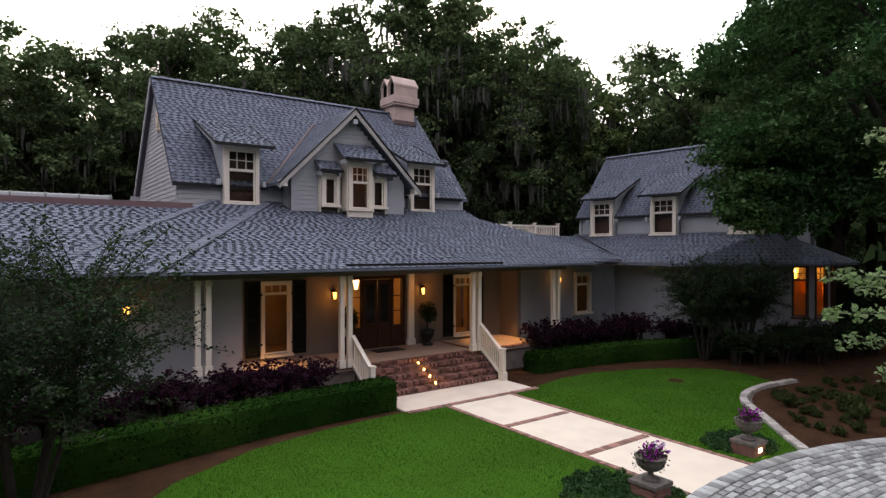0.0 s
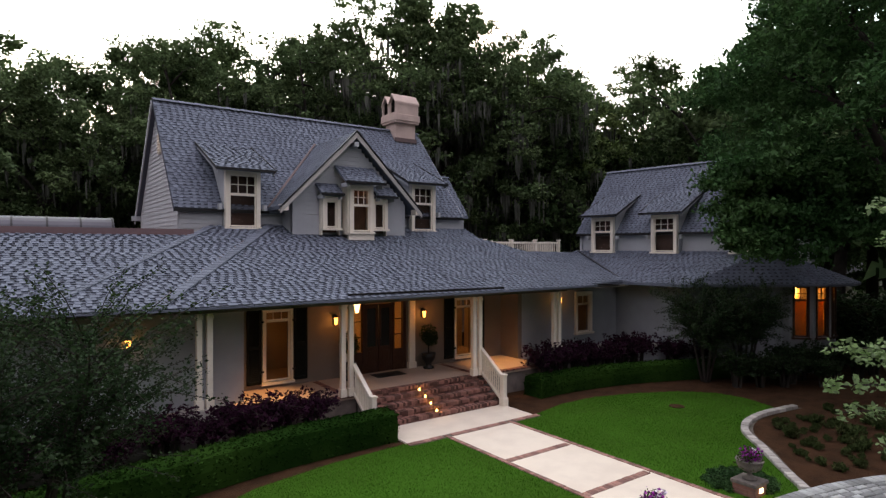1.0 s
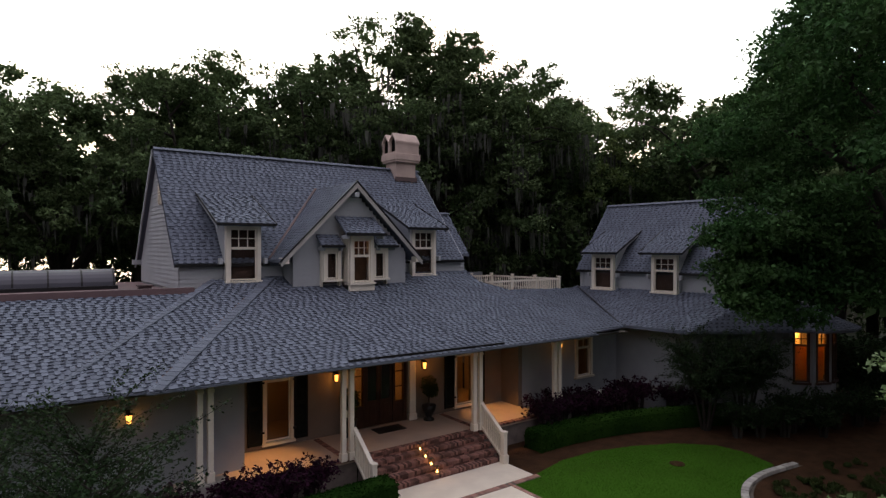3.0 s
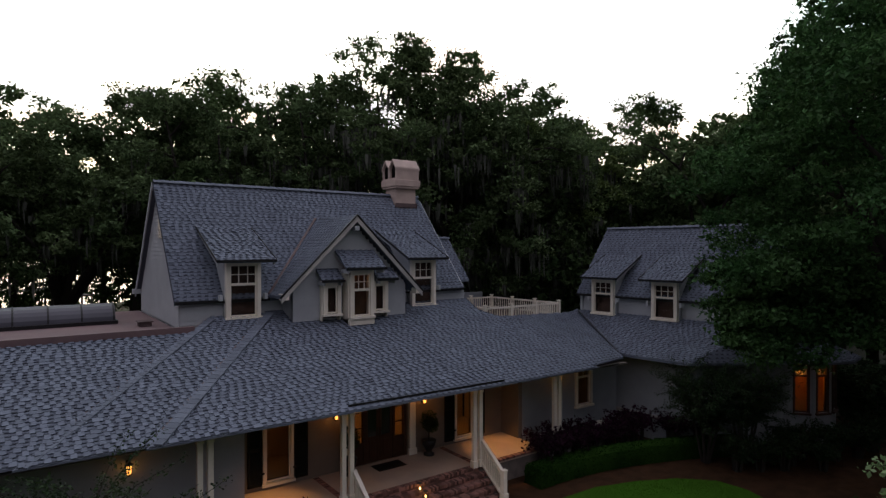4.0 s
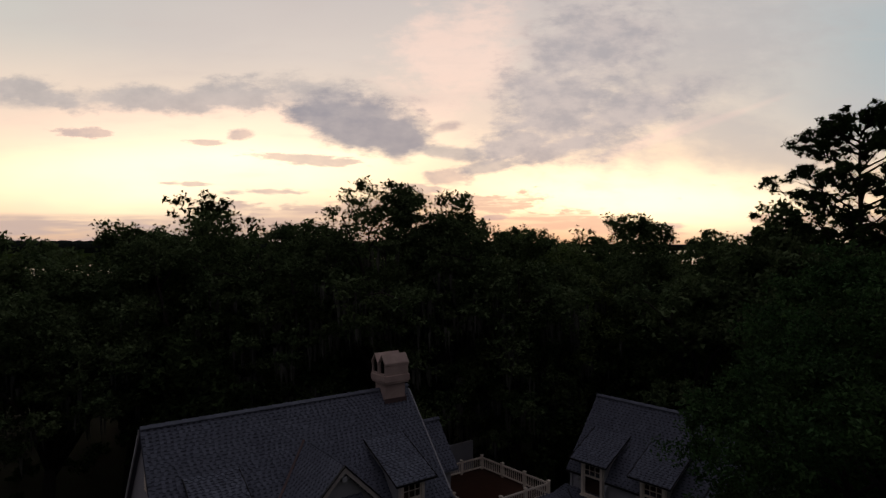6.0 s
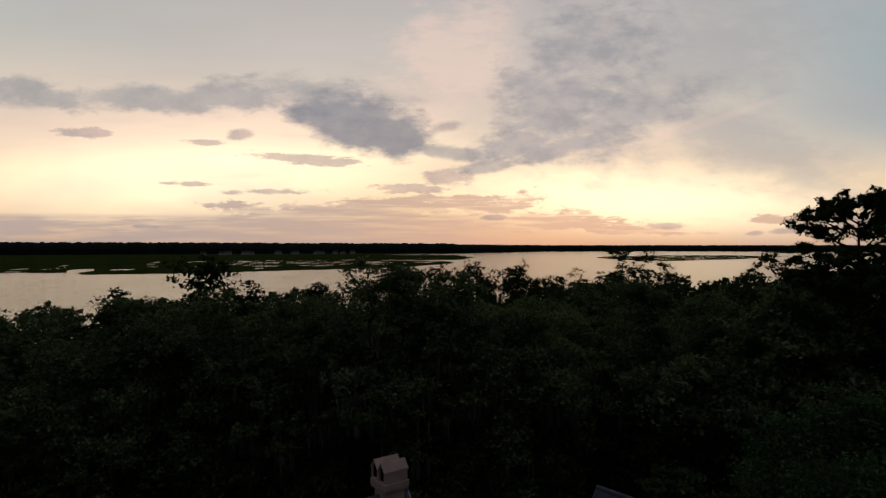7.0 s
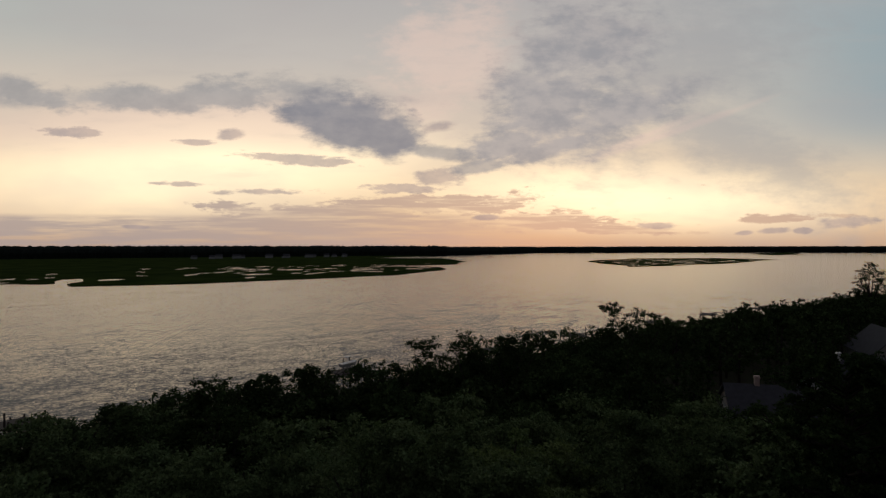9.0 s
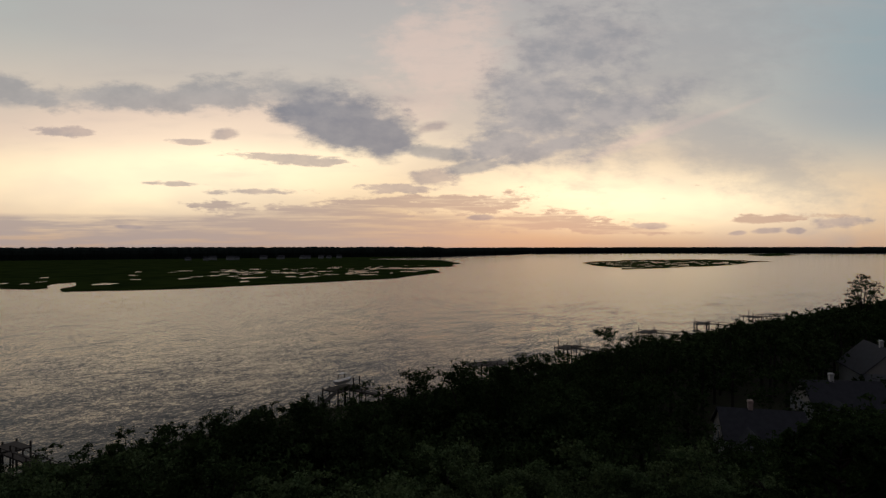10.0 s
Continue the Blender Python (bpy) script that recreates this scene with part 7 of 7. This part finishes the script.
# ---- urns, kerb, bed plants ----
for i, (x, y, lit) in enumerate(((9.05, 6.25, False), (12.65, 6.35, True))):
    ped = thing("urn_pedestal", (x, y, 0), "low brick pedestal with a stone cap beside the path", "pedestal", "urn pedestals")
    part("cap", Geo().box(x - 0.34, y - 0.34, 0.24, x + 0.34, y + 0.34, 0.32), M_URN, ped, bevel=0.012)
    part("core", Geo().box(x - 0.28, y - 0.28, 0, x + 0.28, y + 0.28, 0.24), M_MORTAR, ped)
    for z in (0.015, 0.09, 0.165):
        for k_ in range(3):
            for nm, b_ in (("brick", (x - 0.3 + k_ * 0.2, y - 0.305, z, x - 0.11 + k_ * 0.2, y - 0.25, z + 0.062)), ("brick", (x - 0.305, y - 0.3 + k_ * 0.2, z, x - 0.25, y - 0.11 + k_ * 0.2, z + 0.062)),
                           ("brick", (x - 0.3 + k_ * 0.2, y + 0.25, z, x - 0.11 + k_ * 0.2, y + 0.305, z + 0.062)), ("brick", (x + 0.25, y - 0.3 + k_ * 0.2, z, x + 0.305, y - 0.11 + k_ * 0.2, z + 0.062))):
                part(nm, Geo().box(*b_), M_BRICK, ped)
    if lit:
        part("step_light", Geo().box(x - 0.09, y - 0.315, 0.1, x + 0.09, y - 0.306, 0.19), lamp_material("step_light_glow", (1.0, 0.75, 0.4), 5.0), ped, "small lit path light")
        lamp("path_light", (x, y - 0.36, 0.15), 0.5, (1.0, 0.75, 0.45), 0.04)
    ped.scale = (0.8, 0.8, 1.0)
    urn = thing("garden_urn", (x, y, 0.32), "dark cast-stone garden urn planted with purple and white petunias", "urn", "garden urns")
    urn.scale = (0.86, 0.86, 0.92)
    part("bowl", Geo().lathe((x, y, 0.32), [(0.17, 0), (0.17, 0.04), (0.07, 0.08), (0.055, 0.14), (0.08, 0.17), (0.17, 0.2), (0.26, 0.27), (0.30, 0.36), (0.29, 0.42), (0.33, 0.44), (0.32, 0.46), (0.27, 0.45)], 24), M_URN, urn, smooth=True)
    pr = np.random.default_rng(90 + i)
    v, f = leaf_cloud([(x, y, 0.86), (x - 0.15, y, 0.82), (x + 0.15, y - 0.05, 0.82)], [0.26, 0.22, 0.22], 170, 0.06, pr, 0.7)
    foliage("leaves", v, f, M_BED, urn, kind="stuff")
    v, f = leaf_cloud([(x, y, 0.9), (x - 0.12, y - 0.08, 0.86), (x + 0.12, y - 0.1, 0.85)], [0.27, 0.24, 0.22], 70, 0.07, pr, 0.8)
    foliage("petals", v, f, M_FLOWER, urn, "purple petunia petals", kind="stuff")
    v, f = leaf_cloud([(x + 0.1, y - 0.08, 0.98)], [0.16], 26, 0.065, pr, 0.6)
    foliage("petals", v, f, M_FLOWER_PALE, urn, "white petunia petals", kind="stuff")
    v, f = leaf_cloud([(x + 0.3 * math.cos(a), y + 0.3 * math.sin(a), 0.68) for a in np.linspace(0, 6.0, 9)], [0.09] * 9, 16, 0.05, pr, 2.2)
    foliage("trailing_leaves", v, f, M_BED, urn, kind="stuff")

kerb = solid("kerb", Geo().slab([(x, y, -0.005) for x, y in [(p.x, p.y) for p in smooth_line([(13.75, 5.75), (14.6, 6.6), (15.7, 7.55), (16.9, 8.65), (18.5, 9.15), (20.7, 8.95)], 40)]
                                 + [(p.x + 0.16, p.y - 0.2) for p in smooth_line([(13.75, 5.75), (14.6, 6.6), (15.7, 7.55), (16.9, 8.65), (18.5, 9.15), (20.7, 8.95)], 40)][::-1]], 0.02), M_JOINT,
             "curved kerb of pale granite blocks round the bed", "kerb", "structure")
kerb["at"] = [0, 0, 0]
kl = smooth_line([(13.72, 5.7), (14.6, 6.55), (15.65, 7.5), (16.85, 8.6), (18.5, 9.08), (20.7, 8.9)], 34)
for p, q in zip(kl, kl[1:]):
    d = q - p
    L = d.length - 0.02
    m = Matrix.Translation((p + q) / 2) @ Matrix.Rotation(math.atan2(d.y, d.x), 4, "Z")
    part("kerb_stone", Geo(m).box(-L / 2, -0.11, -0.03, L / 2, 0.10, 0.10 + random.uniform(-0.012, 0.012)), M_STONE, kerb, bevel=0.015)

rg = random.Random(17)
bed_spots = [(rg.uniform(15.6, 22.5), rg.uniform(4.8, 8.4)) for _ in range(105)]
bed_spots = [(x, y) for x, y in bed_spots if y < 5.6 + 0.95 * (x - 14.6) and y > drive_edge(min(x, 23)) + 0.4 and (x - 23.6) ** 2 + (y - 6.6) ** 2 > 1.2]
protos = []
for i, (x, y) in enumerate(bed_spots):
    if i < 2:
        t = thing("bed_plant", (0, 0, 0), "low tufted green plant in the pine straw bed", "plant", "plants in the bed")
        v, f = leaf_cloud([(0, 0, 0.16), (0.14, 0.05, 0.13), (-0.12, -0.08, 0.13), (0.02, -0.15, 0.12)], [0.17, 0.14, 0.14, 0.12], 75, 0.065, np.random.default_rng(i + 3), 0.8, -1.2, 2.6)
        foliage("tuft", v, f, M_BED, t, kind="stuff")
        t.matrix_basis = pose(x, y, 0)
        protos.append(t)
    else:
        c_ = copy_thing(protos[i % 2], pose(x, y, 0))
        c_.matrix_basis = pose(x, y, 0, 0, 0, rg.uniform(0, 360)) @ Matrix.Scale(rg.uniform(0.32, 0.7) * (1.8 if i % 11 == 0 else 1.0), 4)
# dark ground cover round the pedestals
gc, rr = [], random.Random(33)
for cx_, cy_, n in ((8.75, 6.6, 260), (13.05, 6.75, 150)):
    for _ in range(n):
        a, q = rr.uniform(0, 6.283), rr.random() ** 0.5
        reach = 1.15 if cx_ < 11 else 0.8
        x, y = cx_ + math.cos(a) * q * reach, cy_ + math.sin(a) * q * reach * 0.9
        if (x < 9.55 or x > 12.15) and y < drive_edge(x) + 2.0 and y > drive_edge(x) + 0.05 and abs(x - (9.05 if x < 11 else 12.65)) + abs(y - 6.3) > 0.45:
            gc.append((x, y, 0.07))
v, f = leaf_cloud(gc, [0.09] * len(gc), 60, 0.045, np.random.default_rng(34), 0.8, -0.6, 1.6)
tagged(new("ground_cover", cloud_mesh("ground_cover", v, f, M_MAPLE)), "dark dwarf grass round the urn pedestals", "ground cover", kind="stuff")
solid("drain_cover", Geo().lathe((17.6, 11.2, 0.02), [(0.25, 0), (0.25, 0.02), (0.2, 0.03)], 14), M_MULCH, "small sunken drain in the lawn", "drain")

# ---- grass ----
def grass(polys, per_m2, seed):
    rg = np.random.default_rng(seed)
    out = []
    for poly in polys:
        x0, x1 = min(p[0] for p in poly), max(p[0] for p in poly)
        y0, y1 = min(p[1] for p in poly), max(p[1] for p in poly)
        x0, y0 = max(x0, -1.0), max(y0, 3.0)
        n = int((x1 - x0) * (y1 - y0) * per_m2)
        p = rg.random((n, 2)) * [x1 - x0, y1 - y0] + [x0, y0]
        keep = np.zeros(n, bool)
        for (ax, ay), (bx, by) in zip(poly, poly[1:] + poly[:1]):
            if ay == by:
                continue
            cross = ((ay > p[:, 1]) != (by > p[:, 1])) & (p[:, 0] < (bx - ax) * (p[:, 1] - ay) / (by - ay) + ax)
            keep ^= cross
        out.append(p[keep])
    p = np.concatenate(out)
    n = len(p)
    a = rg.random(n) * 6.283
    h = rg.uniform(0.025, 0.055, n)
    w_ = rg.uniform(0.004, 0.008, n)
    tip = rg.normal(size=(n, 2)) * 0.018
    b0 = np.stack([p[:, 0] - np.cos(a) * w_, p[:, 1] - np.sin(a) * w_, np.full(n, 0.015)], 1)
    b1 = np.stack([p[:, 0] + np.cos(a) * w_, p[:, 1] + np.sin(a) * w_, np.full(n, 0.015)], 1)
    t_ = np.stack([p[:, 0] + tip[:, 0], p[:, 1] + tip[:, 1], 0.015 + h], 1)
    v = np.stack([b0, b1, t_], 1).reshape(-1, 3)
    return v, np.arange(n * 3).reshape(-1, 3)


v, f = grass([lawn_left, lawn_right], 1150, 6)
tagged(new("grass", cloud_mesh("grass", v, f, M_GRASS)), "short mown grass blades of the lawns", "grass", kind="stuff")

# dark evergreen bushes at the foot of the sunroom, added to cover pale walls
proto = None
for x, y, sc in ((25.2, 10.6, 1.0), (26.2, 9.8, 1.1), (27.3, 9.4, 1.05), (28.6, 9.3, 1.15), (29.8, 9.8, 1.1), (24.6, 9.6, 0.8), (30.8, 10.6, 1.3), (22.0, 11.5, 1.0), (22.7, 11.0, 0.9), (23.5, 10.5, 1.0), (24.3, 10.6, 1.1), (30.3, 10.2, 2.1), (31.8, 10.9, 2.3), (33.4, 11.2, 2.2)):
    if proto is None:
        proto = thing("evergreen_bush", (0, 0, 0), "dark rounded evergreen bush at the sunroom wall", "shrub", "bushes at the sunroom")
        wood, pts = shoots((0, 0, 0), 6, 0.8, 1.6, 90, 9, 0.08, 63, 0.1)
        tagged(part("twig_work", wood, M_BARK, proto), kind="stuff")
        v, f = leaf_cloud(pts, [0.14] * len(pts), 4, 0.09, np.random.default_rng(63), 0.9)
        foliage("leaves", v, f, M_MYRTLE, proto, kind="stuff")
        proto.matrix_basis = pose(x, y, 0) @ Matrix.Scale(sc, 4)
    else:
        c_ = copy_thing(proto, pose(x, y, 0))
        c_.matrix_basis = pose(x, y, 0, 0, 0, 70 * x) @ Matrix.Scale(sc, 4)

# ---- last of all: the single pieces ----
for owner, s, mat in single:
    part("shingle", Geo().add(s, SHINGLE_FACES), mat, owner)


def shared(name, size, mat, bevel):
    me = mesh_of(name, Geo().box(-size[0] / 2, -size[1] / 2, -size[2], size[0] / 2, size[1] / 2, 0), mat, (0, 0, 0), bevel)
    return me


M_BRICK_ONE = material("red_brick_single", (0.33, 0.17, 0.13), 0.9, second=(0.24, 0.14, 0.11), scale=3, fine_scale=50, bump=0.5, vary=0.35)
brick_mesh = shared("brick", (0.092, 0.195, 0.08), M_BRICK_ONE, 0.006)
rb = random.Random(61)


def lay(mesh, name, owner, x, y, z, angle, scale=(1, 1, 1)):
    ob = new(name, mesh)
    ob.parent = owner
    ob.matrix_basis = Matrix.Translation((x, y, z)) @ Matrix.Rotation(angle, 4, "Z") @ Matrix.Diagonal((*scale, 1))
    return ob


bed_joint = Geo().box(9.59, 5.6, -0.02, 9.742, 13.3, 0.022).box(11.938, 5.6, -0.02, 12.09, 13.3, 0.022).box(9.742, 13.048, -0.02, 11.938, 13.302, 0.022).box(8.4, 13.05, -0.02, 9.59, 13.3, 0.02).box(12.09, 13.05, -0.02, 13.22, 13.3, 0.02)
solid("path_edge", bed_joint, M_JOINT, "sand joints under the brick borders of the path", "path border", "structure")
y = 5.95
while y < 13.25:
    for x in (9.665, 12.015):
        lay(brick_mesh, "brick", path, x, y, 0.042 + rb.uniform(-0.004, 0.004), radians(90) + rb.uniform(-0.02, 0.02), (1, 0.66, 1))
    y += 0.102
for yb in (13.17, 10.75, 8.32):
    x = 9.79 if yb < 13 else 8.45
    while x < (11.91 if yb < 13 else 13.2):
        if not (yb > 13 and (9.55 < x < 9.78 or 11.9 < x < 12.13)):
            lay(brick_mesh, "brick", path, x, yb, 0.043 + rb.uniform(-0.003, 0.004), rb.uniform(-0.02, 0.02))
        x += 0.102

# granite setts of the drive
sett = shared("sett", (1, 1, 0.1), M_COBBLE_ONE, 0.012)
sett_mesh = mesh_of("sett", Geo().box(-0.14, -0.069, -0.08, 0.14, 0.069, 0), M_COBBLE_ONE, (0, 0, 0), 0.014)
edge_mesh = mesh_of("edge_sett", Geo().box(-0.095, -0.14, -0.09, 0.095, 0.14, 0), M_COBBLE_ONE, (0, 0, 0), 0.014)
a = 55.0
while a < 98.0:
    t_ = radians(a)
    r = R_DRIVE - 0.14
    lay(edge_mesh, "edge_sett", drive, CX + r * math.cos(t_), CY + r * math.sin(t_), 0.075 + rb.uniform(-0.006, 0.006), t_ - math.pi / 2 + rb.uniform(-0.03, 0.03))
    a += math.degrees(0.20 / r)
rest_setts = Geo()
count = 0
r = R_DRIVE - 0.37
row = 0
while r > 8.2:
    a = 48.0 + rb.random() * 1.2
    while a < 118:
        L = rb.uniform(0.22, 0.36)
        t_ = radians(a) + L / 2 / r
        x, y = CX + r * math.cos(t_), CY + r * math.sin(t_)
        z = 0.07 + rb.uniform(-0.008, 0.008)
        if count < 240 and r > 10.0 and 60 < a < 88:
            lay(sett_mesh, "sett", drive, x, y, z, t_ - math.pi / 2 + rb.uniform(-0.03, 0.03), ((L - 0.03) / 0.28, 1, 1))
            count += 1
        else:
            m = Matrix.Translation((x, y, z)) @ Matrix.Rotation(t_ - math.pi / 2, 4, "Z")
            h = (L - 0.03) / 2
            rest_setts.add([m @ Vector(p) for p in ((-h, -0.07, -0.06), (h, -0.07, -0.06), (h, 0.07, -0.06), (-h, 0.07, -0.06), (-h + 0.012, -0.058, 0), (h - 0.012, -0.058, 0), (h - 0.012, 0.058, 0), (-h + 0.012, 0.058, 0))],
                           [(4, 5, 6, 7), (0, 1, 5, 4), (1, 2, 6, 5), (2, 3, 7, 6), (3, 0, 4, 7)])
        a += math.degrees(L / r)
    r -= 0.158
tagged(part("sett_field", rest_setts, M_COBBLE, drive), kind="stuff")
